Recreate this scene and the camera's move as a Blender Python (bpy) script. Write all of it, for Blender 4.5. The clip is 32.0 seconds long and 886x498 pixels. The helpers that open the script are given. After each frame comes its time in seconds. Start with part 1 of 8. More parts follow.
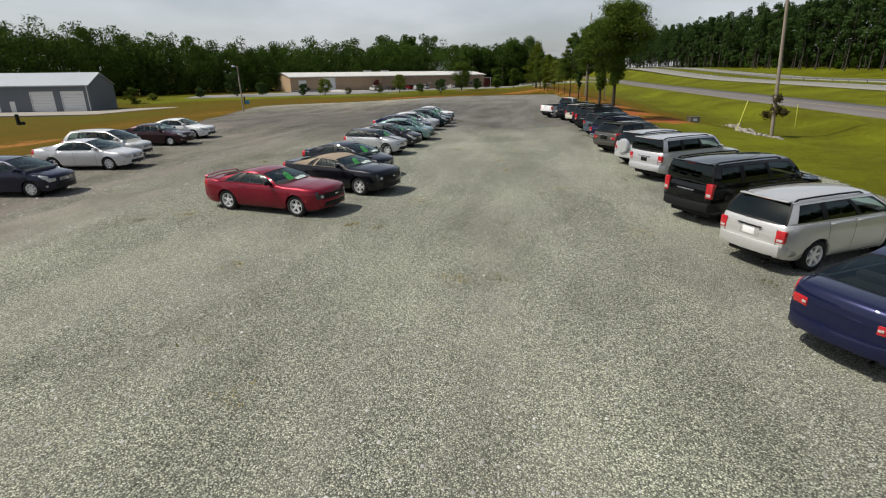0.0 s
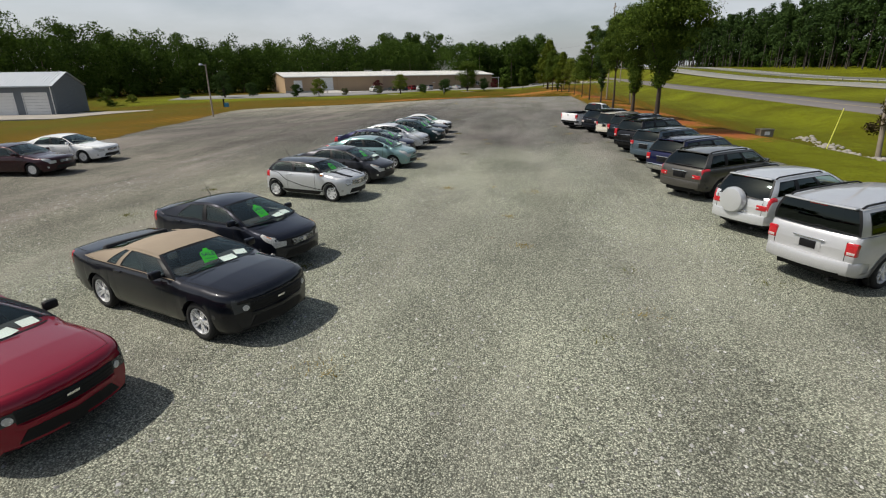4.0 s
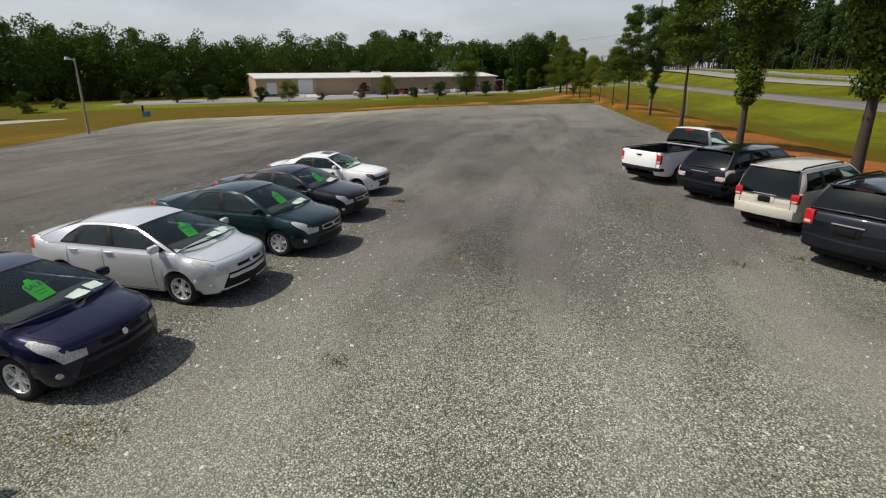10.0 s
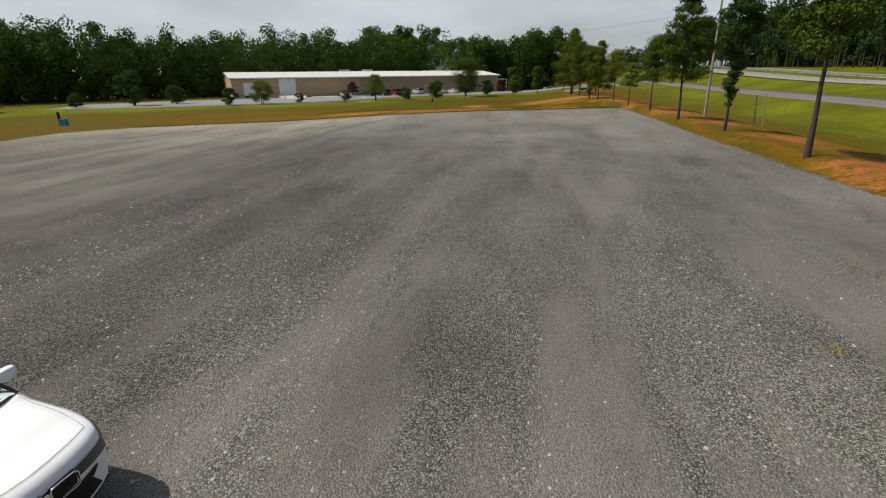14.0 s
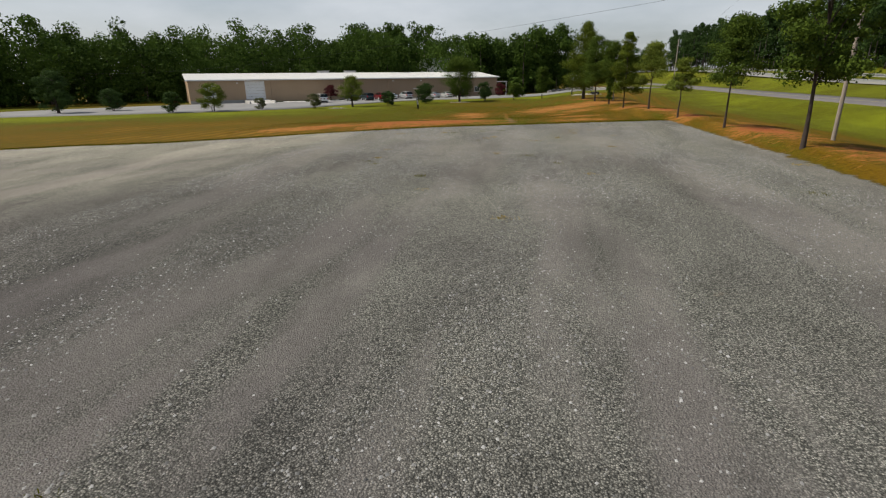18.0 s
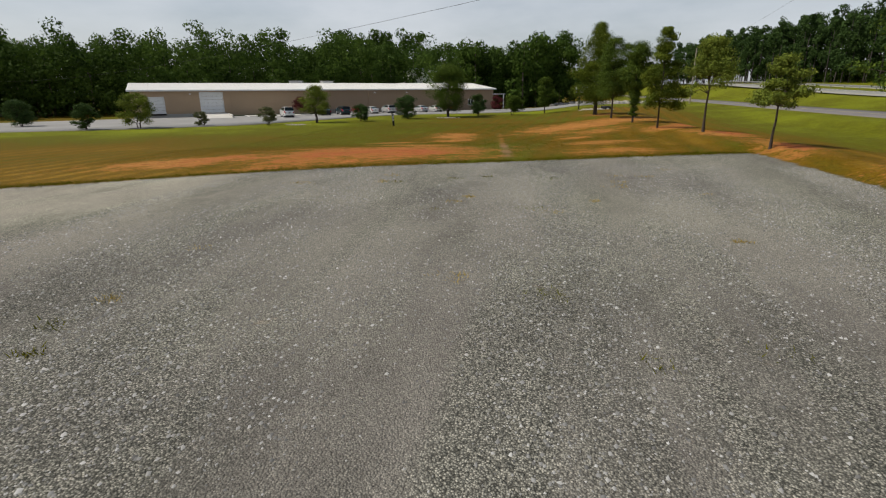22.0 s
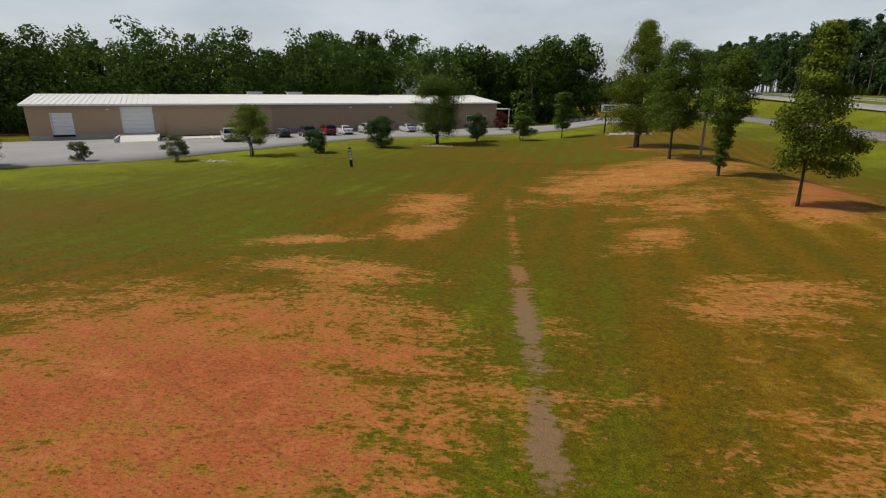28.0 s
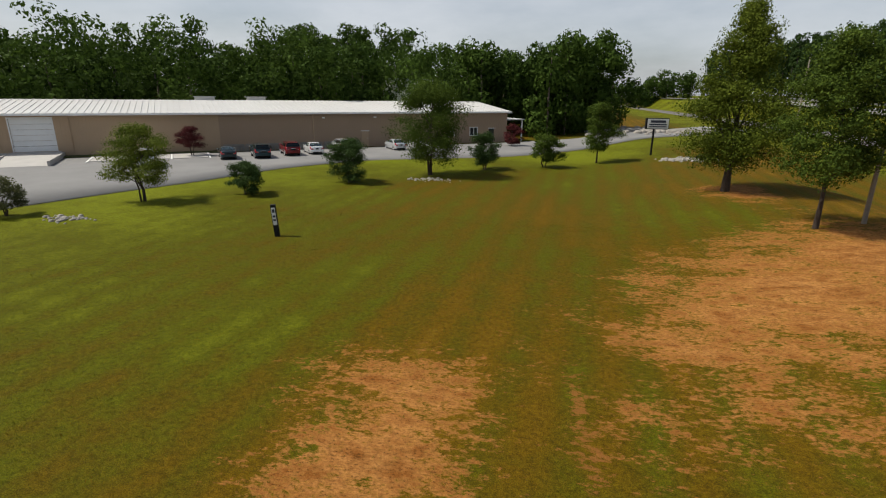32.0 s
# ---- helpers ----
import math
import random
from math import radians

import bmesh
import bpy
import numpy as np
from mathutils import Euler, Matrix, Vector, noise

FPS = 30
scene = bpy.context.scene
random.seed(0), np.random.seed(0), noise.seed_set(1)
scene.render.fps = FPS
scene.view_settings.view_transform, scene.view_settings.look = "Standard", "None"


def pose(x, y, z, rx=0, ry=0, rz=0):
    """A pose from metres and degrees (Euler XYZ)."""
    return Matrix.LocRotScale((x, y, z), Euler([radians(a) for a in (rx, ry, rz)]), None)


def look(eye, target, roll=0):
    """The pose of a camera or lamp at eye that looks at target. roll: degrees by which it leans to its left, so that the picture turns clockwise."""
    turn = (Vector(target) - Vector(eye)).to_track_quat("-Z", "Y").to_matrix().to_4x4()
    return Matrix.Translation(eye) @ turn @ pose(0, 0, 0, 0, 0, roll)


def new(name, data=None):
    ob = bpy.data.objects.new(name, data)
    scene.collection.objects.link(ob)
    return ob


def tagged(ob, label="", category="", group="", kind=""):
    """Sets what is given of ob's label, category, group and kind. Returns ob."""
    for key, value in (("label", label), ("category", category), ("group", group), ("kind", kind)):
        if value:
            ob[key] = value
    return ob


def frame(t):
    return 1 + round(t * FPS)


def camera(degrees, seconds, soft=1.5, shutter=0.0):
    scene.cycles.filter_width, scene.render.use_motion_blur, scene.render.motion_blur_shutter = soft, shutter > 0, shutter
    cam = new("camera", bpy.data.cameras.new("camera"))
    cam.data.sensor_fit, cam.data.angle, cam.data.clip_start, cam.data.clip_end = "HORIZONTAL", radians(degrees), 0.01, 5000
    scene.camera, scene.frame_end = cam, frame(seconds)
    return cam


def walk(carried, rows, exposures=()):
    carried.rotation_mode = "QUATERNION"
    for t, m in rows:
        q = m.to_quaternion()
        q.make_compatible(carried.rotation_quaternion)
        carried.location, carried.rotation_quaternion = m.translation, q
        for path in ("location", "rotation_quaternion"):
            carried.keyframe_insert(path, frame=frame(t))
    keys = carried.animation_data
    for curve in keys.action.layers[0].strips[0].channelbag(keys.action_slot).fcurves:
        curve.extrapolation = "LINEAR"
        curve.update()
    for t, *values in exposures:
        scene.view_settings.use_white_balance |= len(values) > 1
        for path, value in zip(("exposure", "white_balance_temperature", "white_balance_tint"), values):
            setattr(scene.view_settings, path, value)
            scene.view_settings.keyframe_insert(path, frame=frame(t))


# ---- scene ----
cam = camera(82.0, 32.0, soft=1.15)
PATH = [
    (0, (0.743, 13.248, 3.85), (0.441, 15.114, 3.196), -0.7),
    (0.5, (0.894, 14.894, 3.821), (0.588, 16.759, 3.167), -0.7),
    (1, (1.012, 16.582, 3.775), (0.701, 18.447, 3.121), -0.7),
    (1.5, (1.018, 18.053, 3.78), (0.704, 19.917, 3.126), -0.6),
    (2, (0.917, 19.313, 3.756), (0.598, 21.176, 3.103), -0.6),
    (2.5, (0.782, 20.368, 3.761), (0.46, 22.23, 3.107), -0.7),
    (3, (0.646, 21.318, 3.793), (0.319, 23.179, 3.139), -0.7),
    (3.5, (0.446, 22.225, 3.804), (0.118, 24.086, 3.149), -0.7),
    (5.5, (-1.218, 26.578, 3.44), (-1.556, 28.441, 2.795), -0.7),
    (6, (-1.538, 27.808, 3.375), (-1.874, 29.671, 2.732), -0.7),
    (6.5, (-1.726, 29.257, 3.353), (-2.062, 31.12, 2.709), -0.7),
    (7, (-1.788, 31.029, 3.326), (-2.126, 32.892, 2.682), -0.7),
    (7.5, (-1.729, 32.992, 3.313), (-2.067, 34.855, 2.67), -0.7),
    (8, (-1.543, 34.957, 3.38), (-1.883, 36.819, 2.734), -0.7),
    (8.5, (-1.294, 36.989, 3.399), (-1.636, 38.851, 2.754), -0.7),
    (9, (-1.077, 38.958, 3.42), (-1.422, 40.819, 2.775), -0.7),
    (9.5, (-0.877, 40.937, 3.407), (-1.225, 42.798, 2.761), -0.6),
    (10, (-0.811, 42.73, 3.388), (-1.162, 44.591, 2.744), -0.6),
    (10.5, (-0.803, 44.361, 3.394), (-1.158, 46.221, 2.748), -0.7),
    (11, (-0.872, 45.907, 3.406), (-1.228, 47.766, 2.76), -0.7),
    (11.5, (-1.006, 47.417, 3.399), (-1.363, 49.276, 2.753), -0.7),
    (12, (-1.219, 48.991, 3.344), (-1.575, 50.851, 2.701), -0.6),
    (12.5, (-1.43, 50.526, 3.352), (-1.787, 52.386, 2.707), -0.7),
    (13, (-1.659, 52.151, 3.332), (-2.016, 54.011, 2.688), -0.7),
    (13.5, (-1.866, 53.794, 3.312), (-2.224, 55.652, 2.667), -0.7),
    (14, (-2.116, 55.349, 3.281), (-2.473, 57.208, 2.635), -0.7),
    (14.5, (-2.287, 57.044, 3.194), (-2.648, 58.903, 2.549), -0.7),
    (16.5, (-3.169, 64.077, 2.984), (-3.521, 65.937, 2.34), -0.6),
    (17, (-3.078, 66.404, 2.992), (-3.436, 68.262, 2.346), -0.7),
    (17.5, (-3.137, 68.539, 3.103), (-3.495, 70.396, 2.453), -0.8),
    (18, (-3.377, 70.354, 3.081), (-3.731, 72.217, 2.444), -0.7),
    (18.5, (-3.508, 72.245, 3.09), (-3.859, 74.115, 2.474), -0.6),
    (19, (-3.566, 74.151, 3.122), (-3.919, 76.028, 2.53), -0.6),
    (19.5, (-3.59, 76.043, 3.123), (-3.943, 77.92, 2.53), -0.5),
    (20, (-3.708, 77.772, 3.05), (-4.058, 79.65, 2.46), -0.4),
    (20.5, (-3.783, 79.538, 2.967), (-4.132, 81.417, 2.377), -0.3),
    (21, (-3.827, 81.319, 2.903), (-4.178, 83.198, 2.312), -0.3),
    (21.5, (-3.894, 83.057, 2.84), (-4.244, 84.935, 2.249), -0.3),
    (22, (-4.016, 84.812, 2.788), (-4.367, 86.689, 2.196), -0.4),
    (22.5, (-4.153, 86.447, 2.741), (-4.504, 88.324, 2.147), -0.4),
    (23, (-4.306, 88.013, 2.693), (-4.657, 89.89, 2.1), -0.3),
    (23.5, (-4.475, 89.649, 2.623), (-4.825, 91.528, 2.032), -0.3),
    (24, (-4.595, 91.292, 2.624), (-4.947, 93.168, 2.029), -0.3),
    (24.5, (-4.694, 92.935, 2.793), (-5.046, 94.811, 2.198), -0.3),
    (25, (-4.789, 94.564, 3.028), (-5.142, 96.44, 2.431), -0.4),
    (25.5, (-4.932, 96.169, 3.259), (-5.287, 98.044, 2.661), -0.4),
    (27.5, (-5.613, 102.455, 4.123), (-5.974, 104.335, 3.542), -0.1),
    (28, (-5.849, 104.185, 4.42), (-6.207, 106.066, 3.841), 0.2),
    (28.5, (-6.071, 105.969, 4.652), (-6.43, 107.849, 4.071), 0.2),
    (29, (-6.276, 107.732, 4.799), (-6.639, 109.611, 4.215), 0.2),
    (29.5, (-6.541, 109.711, 4.86), (-6.903, 111.589, 4.274), 0.2),
    (30, (-6.826, 111.831, 4.855), (-7.19, 113.709, 4.271), 0.3),
    (30.5, (-7.099, 114.078, 4.848), (-7.466, 115.956, 4.265), 0.3),
    (31, (-7.604, 116.371, 4.895), (-7.966, 118.25, 4.314), 0.4),
    (31.5, (-7.995, 118.773, 5.19), (-8.359, 120.65, 4.603), 0.5),
    (32, (-8.51, 121.07, 5.368), (-8.872, 122.949, 4.788), 0.7),
]
# the plan below is drawn in units of K metres; the end of the file brings it to metres
K = 1.165
walk(cam, [(t, look(Vector(eye) * K, Vector(target) * K, roll)) for t, eye, target, roll in PATH])

# ---- light ----
scene.view_settings.exposure = 0.1
SUN_EL, SUN_AZ = 54.0, 259.0
world = bpy.data.worlds.new("sky")
scene.world = world
world.use_nodes = True
wn = world.node_tree
wn.nodes.clear()
w_out = wn.nodes.new("ShaderNodeOutputWorld")
w_bg = wn.nodes.new("ShaderNodeBackground")
w_sky = wn.nodes.new("ShaderNodeTexSky")
w_sky.sky_type = "NISHITA"
w_sky.sun_disc = False
w_sky.sun_elevation, w_sky.sun_rotation = radians(SUN_EL), radians(SUN_AZ)
w_sky.air_density, w_sky.dust_density, w_sky.ozone_density = 1.0, 2.5, 1.0
w_tc = wn.nodes.new("ShaderNodeTexCoord")
w_map = wn.nodes.new("ShaderNodeMapping")
w_map.inputs["Scale"].default_value = (1.0, 1.0, 3.2)
w_noise = wn.nodes.new("ShaderNodeTexNoise")
w_noise.inputs["Scale"].default_value = 2.1
w_noise.inputs["Detail"].default_value = 7.0
w_noise.inputs["Roughness"].default_value = 0.55
w_ramp = wn.nodes.new("ShaderNodeValToRGB")
w_ramp.color_ramp.elements[0].position, w_ramp.color_ramp.elements[1].position = 0.36, 0.68
w_ramp.color_ramp.elements[0].color = (0.35, 0.35, 0.35, 1)
w_ramp.color_ramp.elements[1].color = (0.85, 0.85, 0.85, 1)
w_mix = wn.nodes.new("ShaderNodeMixRGB")
w_mix.inputs["Color2"].default_value = (7.6, 7.95, 8.45, 1)
wn.links.new(w_tc.outputs["Generated"], w_map.inputs["Vector"])
wn.links.new(w_map.outputs["Vector"], w_noise.inputs["Vector"])
wn.links.new(w_noise.outputs["Fac"], w_ramp.inputs["Fac"])
w_sep = wn.nodes.new("ShaderNodeSeparateXYZ")
w_up = wn.nodes.new("ShaderNodeMapRange")
w_up.inputs["From Min"].default_value, w_up.inputs["From Max"].default_value = 0.12, 0.62
w_up.inputs["To Min"].default_value, w_up.inputs["To Max"].default_value = 1.0, 0.22
w_mul = wn.nodes.new("ShaderNodeMath")
w_mul.operation = "MULTIPLY"
wn.links.new(w_tc.outputs["Generated"], w_sep.inputs[0])
wn.links.new(w_sep.outputs[2], w_up.inputs["Value"])
wn.links.new(w_up.outputs[0], w_mul.inputs[0])
wn.links.new(w_ramp.outputs["Color"], w_mul.inputs[1])
wn.links.new(w_mul.outputs[0], w_mix.inputs["Fac"])
wn.links.new(w_sky.outputs["Color"], w_mix.inputs["Color1"])
wn.links.new(w_mix.outputs["Color"], w_bg.inputs["Color"])
w_bg.inputs["Strength"].default_value = 0.088
wn.links.new(w_bg.outputs["Background"], w_out.inputs["Surface"])

sun_data = bpy.data.lights.new("sun", "SUN")
sun_data.energy, sun_data.angle, sun_data.color = 4.4, radians(0.6), (1.0, 0.955, 0.86)
sun = new("sun", sun_data)
_az, _el = radians(SUN_AZ), radians(SUN_EL)
sun.matrix_world = look((math.sin(_az) * math.cos(_el) * 300, math.cos(_az) * math.cos(_el) * 300, math.sin(_el) * 300), (0, 0, 0))


# ---- materials ----
def nodes_of(name):
    m = bpy.data.materials.new(name)
    m.use_nodes = True
    nt = m.node_tree
    return m, nt, nt.nodes["Principled BSDF"]


def node(nt, kind, **values):
    n = nt.nodes.new(kind)
    for k, v in values.items():
        k = k.replace("_", " ")
        if k in n.inputs:
            n.inputs[k].default_value = v
    return n


def noise_node(nt, coord, scale, detail=4.0, rough=0.55):
    n = node(nt, "ShaderNodeTexNoise", Scale=scale, Detail=detail, Roughness=rough)
    nt.links.new(coord, n.inputs["Vector"])
    return n.outputs["Fac"]


def ramp(nt, fac, stops):
    n = nt.nodes.new("ShaderNodeValToRGB")
    e = n.color_ramp.elements
    while len(e) < len(stops):
        e.new(0.5)
    for i, (p, c) in enumerate(stops):
        e[i].position = p
        e[i].color = (*c, 1) if isinstance(c, tuple) else (c, c, c, 1)
    nt.links.new(fac, n.inputs["Fac"])
    return n.outputs["Color"]


def math_node(nt, op, a, b=0.0, clamp=False):
    n = nt.nodes.new("ShaderNodeMath")
    n.operation, n.use_clamp = op, clamp
    for i, v in enumerate((a, b)):
        if isinstance(v, (int, float)):
            n.inputs[i].default_value = v
        else:
            nt.links.new(v, n.inputs[i])
    return n.outputs[0]


def mixc(nt, fac, a, b, blend="MIX"):
    n = nt.nodes.new("ShaderNodeMixRGB")
    n.blend_type = blend
    for i, v in zip(("Fac", "Color1", "Color2"), (fac, a, b)):
        if isinstance(v, (int, float)):
            n.inputs[i].default_value = v if i == "Fac" else (v, v, v, 1)
        elif isinstance(v, tuple):
            n.inputs[i].default_value = (*v, 1)
        else:
            nt.links.new(v, n.inputs[i])
    return n.outputs["Color"]


def bump(nt, bsdf, height, strength=0.3, distance=0.01):
    n = node(nt, "ShaderNodeBump", Strength=strength, Distance=distance)
    nt.links.new(height, n.inputs["Height"])
    nt.links.new(n.outputs["Normal"], bsdf.inputs["Normal"])


def coord_of(nt, kind="Object"):
    return nt.nodes.new("ShaderNodeTexCoord").outputs[kind]


def rough_mat(name, col, dark=0.75, scale=3.0, fine=60.0, rough=0.8, metal=0.0, bumps=0.2, dist=0.004, spec=0.5):
    """A painted, mineral or metal surface with stains at one scale and grain at another."""
    m, nt, b = nodes_of(name)
    c = coord_of(nt)
    big = noise_node(nt, c, scale, 5)
    small = noise_node(nt, c, fine, 3)
    lo = tuple(v * dark for v in col)
    k = math_node(nt, "ADD", math_node(nt, "MULTIPLY", big, 0.7), math_node(nt, "MULTIPLY", small, 0.3))
    nt.links.new(ramp(nt, k, [(0.3, lo), (0.7, tuple(col))]), b.inputs["Base Color"])
    nt.links.new(ramp(nt, small, [(0.3, max(rough - 0.1, 0.02)), (0.7, min(rough + 0.1, 1.0))]), b.inputs["Roughness"])
    b.inputs["Metallic"].default_value = metal
    b.inputs["Specular IOR Level"].default_value = spec
    if bumps:
        bump(nt, b, small, bumps, dist)
    return m


def leaf_mat(name, lo, hi, tip=None, speckle=0.4, grain=0.35):
    m, nt, b = nodes_of(name)
    geo = nt.nodes.new("ShaderNodeNewGeometry")
    c = coord_of(nt)
    k = math_node(nt, "ADD", math_node(nt, "MULTIPLY", geo.outputs["Random Per Island"], speckle),
                  math_node(nt, "MULTIPLY", noise_node(nt, c, grain, 3), 1.0 - speckle))
    stops = [(0.15, lo), (0.75, hi)] + ([(0.95, tip)] if tip else [])
    nt.links.new(ramp(nt, k, stops), b.inputs["Base Color"])
    b.inputs["Roughness"].default_value = 0.75
    b.inputs["Specular IOR Level"].default_value = 0.07
    tr = nt.nodes.new("ShaderNodeBsdfTranslucent")
    nt.links.new(ramp(nt, k, [(0.15, tuple(v * 1.2 for v in lo)), (0.8, tuple(v * 1.3 for v in hi))]), tr.inputs["Color"])
    mx = nt.nodes.new("ShaderNodeMixShader")
    mx.inputs[0].default_value = 0.22
    nt.links.new(b.outputs[0], mx.inputs[1])
    nt.links.new(tr.outputs[0], mx.inputs[2])
    nt.links.new(mx.outputs[0], nt.nodes["Material Output"].inputs["Surface"])
    return m


M_BARK = rough_mat("bark", (0.058, 0.040, 0.029), 0.5, 6, 40, 0.95, bumps=0.6, dist=0.02)
M_PINEBARK = rough_mat("pine_bark", (0.20, 0.15, 0.12), 0.5, 4, 30, 0.95, bumps=0.6, dist=0.02)
M_WOODS = leaf_mat("woods_leaves", (0.008, 0.022, 0.004), (0.074, 0.122, 0.018), speckle=0.22, grain=0.16)
M_PINE = leaf_mat("pine_leaves", (0.012, 0.028, 0.009), (0.05, 0.086, 0.02), speckle=0.25, grain=0.2)
M_OAK = leaf_mat("oak_leaves", (0.014, 0.032, 0.005), (0.088, 0.128, 0.016), (0.20, 0.22, 0.03), grain=0.7)
M_DARKLEAF = leaf_mat("dark_leaves", (0.02, 0.04, 0.012), (0.06, 0.10, 0.025))
M_SUNLEAF = leaf_mat("sunny_leaves", (0.03, 0.052, 0.006), (0.125, 0.155, 0.016), (0.24, 0.24, 0.035))
M_YELLOWLEAF = leaf_mat("yellow_green_leaves", (0.06, 0.09, 0.012), (0.17, 0.20, 0.03), (0.25, 0.24, 0.05))
M_REDLEAF = leaf_mat("red_leaves", (0.035, 0.012, 0.012), (0.13, 0.03, 0.03))
M_ASPHALT = rough_mat("asphalt", (0.215, 0.21, 0.20), 0.72, 0.25, 90, 0.9, bumps=0.3)
M_ROAD = rough_mat("old_asphalt", (0.135, 0.122, 0.115), 0.72, 0.25, 90, 0.9, bumps=0.3)
M_HIGHWAY = rough_mat("highway_concrete", (0.21, 0.205, 0.18), 0.8, 0.2, 60, 0.9, bumps=0.2)
M_CONCRETE = rough_mat("concrete", (0.44, 0.42, 0.385), 0.8, 0.8, 50, 0.85, bumps=0.2)
M_LINE = rough_mat("road_paint", (0.75, 0.75, 0.72), 0.8, 4, 80, 0.7, bumps=0)
M_YLINE = rough_mat("yellow_road_paint", (0.34, 0.27, 0.10), 0.8, 4, 80, 0.7, bumps=0)
M_TAN = rough_mat("tan_siding", (0.43, 0.305, 0.19), 0.9, 0.5, 40, 0.6, bumps=0.1)
M_BROWN = rough_mat("brown_siding", (0.335, 0.235, 0.155), 0.9, 0.5, 40, 0.6, bumps=0.1)
M_WHITEROOF = rough_mat("white_roof_metal", (0.577, 0.570, 0.548), 0.9, 0.4, 20, 0.45, bumps=0.05)
M_GREYSIDING = rough_mat("grey_siding", (0.145, 0.165, 0.185), 0.88, 0.5, 40, 0.55, bumps=0.1)
M_GREYROOF = rough_mat("grey_roof_metal", (0.42, 0.45, 0.48), 0.9, 0.4, 20, 0.45, bumps=0.05)
M_WHITE = rough_mat("white_paint", (0.78, 0.78, 0.76), 0.9, 1.5, 60, 0.55, bumps=0.08)
M_ALU = rough_mat("aluminium", (0.6, 0.6, 0.6), 0.8, 3, 80, 0.4, metal=0.8, bumps=0.1)
M_POLE = rough_mat("weathered_wood", (0.30, 0.25, 0.20), 0.65, 2, 50, 0.9, bumps=0.4)
M_BLACK = rough_mat("black_plastic", (0.009, 0.009, 0.010), 0.7, 4, 70, 0.6, bumps=0.1, spec=0.25)
M_STONE = rough_mat("pale_stone", (0.310, 0.285, 0.248), 0.6, 1.5, 30, 0.9, bumps=0.4)


# ---- mesh helpers ----
def mesh_np(name, verts, faces, mats, smooth=False, index=None):
    """A mesh from arrays; all faces have the same number of corners."""
    verts = np.asarray(verts, dtype=np.float32)
    faces = np.asarray(faces, dtype=np.int32)
    me = bpy.data.meshes.new(name)
    n, k = faces.shape
    me.vertices.add(len(verts))
    me.vertices.foreach_set("co", verts.ravel())
    me.loops.add(n * k)
    me.loops.foreach_set("vertex_index", faces.ravel())
    me.polygons.add(n)
    me.polygons.foreach_set("loop_start", np.arange(0, n * k, k, dtype=np.int32))
    for m in (mats if isinstance(mats, (list, tuple)) else [mats]):
        me.materials.append(m)
    if index is not None:
        me.polygons.foreach_set("material_index", np.asarray(index, dtype=np.int32))
    me.update(calc_edges=True)
    if smooth:
        me.shade_smooth()
    return me


def box_bm(bm, cx, cy, cz, sx, sy, sz, m=None):
    """Adds a box by centre and full size."""
    r = bmesh.ops.create_cube(bm, size=1.0)["verts"]
    bmesh.ops.scale(bm, vec=(sx, sy, sz), verts=r)
    bmesh.ops.translate(bm, vec=(cx, cy, cz), verts=r)
    if m is not None:
        bmesh.ops.transform(bm, matrix=m, verts=r)
    return r


def cyl_bm(bm, p, q, r1, r2=None, seg=12):
    """A tapered bar from p to q."""
    p, q = Vector(p), Vector(q)
    d = q - p
    m = Matrix.Translation((p + q) / 2) @ d.to_track_quat("Z", "Y").to_matrix().to_4x4()
    return bmesh.ops.create_cone(bm, cap_ends=True, segments=seg, radius1=r1, radius2=r1 if r2 is None else r2, depth=d.length, matrix=m)["verts"]


def part(name, bm, material, parent=None, label="", smooth=False, bevel=0.0):
    """Links a bmesh as one mesh object, under parent if there is one."""
    if bevel:
        bmesh.ops.bevel(bm, geom=bm.edges[:], offset=bevel, segments=2, affect="EDGES", profile=0.6)
    me = bpy.data.meshes.new(name)
    bm.to_mesh(me)
    bm.free()
    for m in (material if isinstance(material, (list, tuple)) else [material]):
        me.materials.append(m)
    if smooth:
        me.shade_smooth()
        me.set_sharp_from_angle(angle=radians(38))
    ob = new(name, me)
    if parent is not None:
        ob.parent = parent
    if label:
        ob["label"] = label
    return ob


def box_part(name, c, s, material, parent=None, label="", bevel=0.0, turn=None):
    bm = bmesh.new()
    box_bm(bm, *c, *s, m=turn)
    return part(name, bm, material, parent, label, bevel=bevel)


def thing(name, m, label, category, group="", kind=""):
    e = new(name)
    e.empty_display_size = 0.3
    e.matrix_world = m
    return tagged(e, label, category, group, kind)


def smooth01(a, b, v):
    u = np.clip((np.asarray(v, dtype=float) - a) / (b - a), 0, 1)
    return u * u * (3 - 2 * u)


# ---- ground ----
LOT = [(-31.0, -30.0), (14.0, -30.0), (12.5, 22.0), (11.5, 40.0), (9.0, 56.0), (7.2, 70.0), (6.5, 84.0), (5.9, 104.0), (5.6, 110.5),
       (2.0, 109.2), (-5.4, 106.0), (-12.3, 103.4), (-20.0, 100.4), (-26.2, 98.8), (-32.3, 98.3), (-37.3, 95.8), (-40.4, 91.5), (-40.2, 87.8), (-38.8, 82.0), (-34.0, 66.0), (-32.2, 63.0), (-27.2, 53.2), (-26.0, 43.0), (-25.0, 34.0), (-25.0, 20.0), (-31.0, 5.0)]


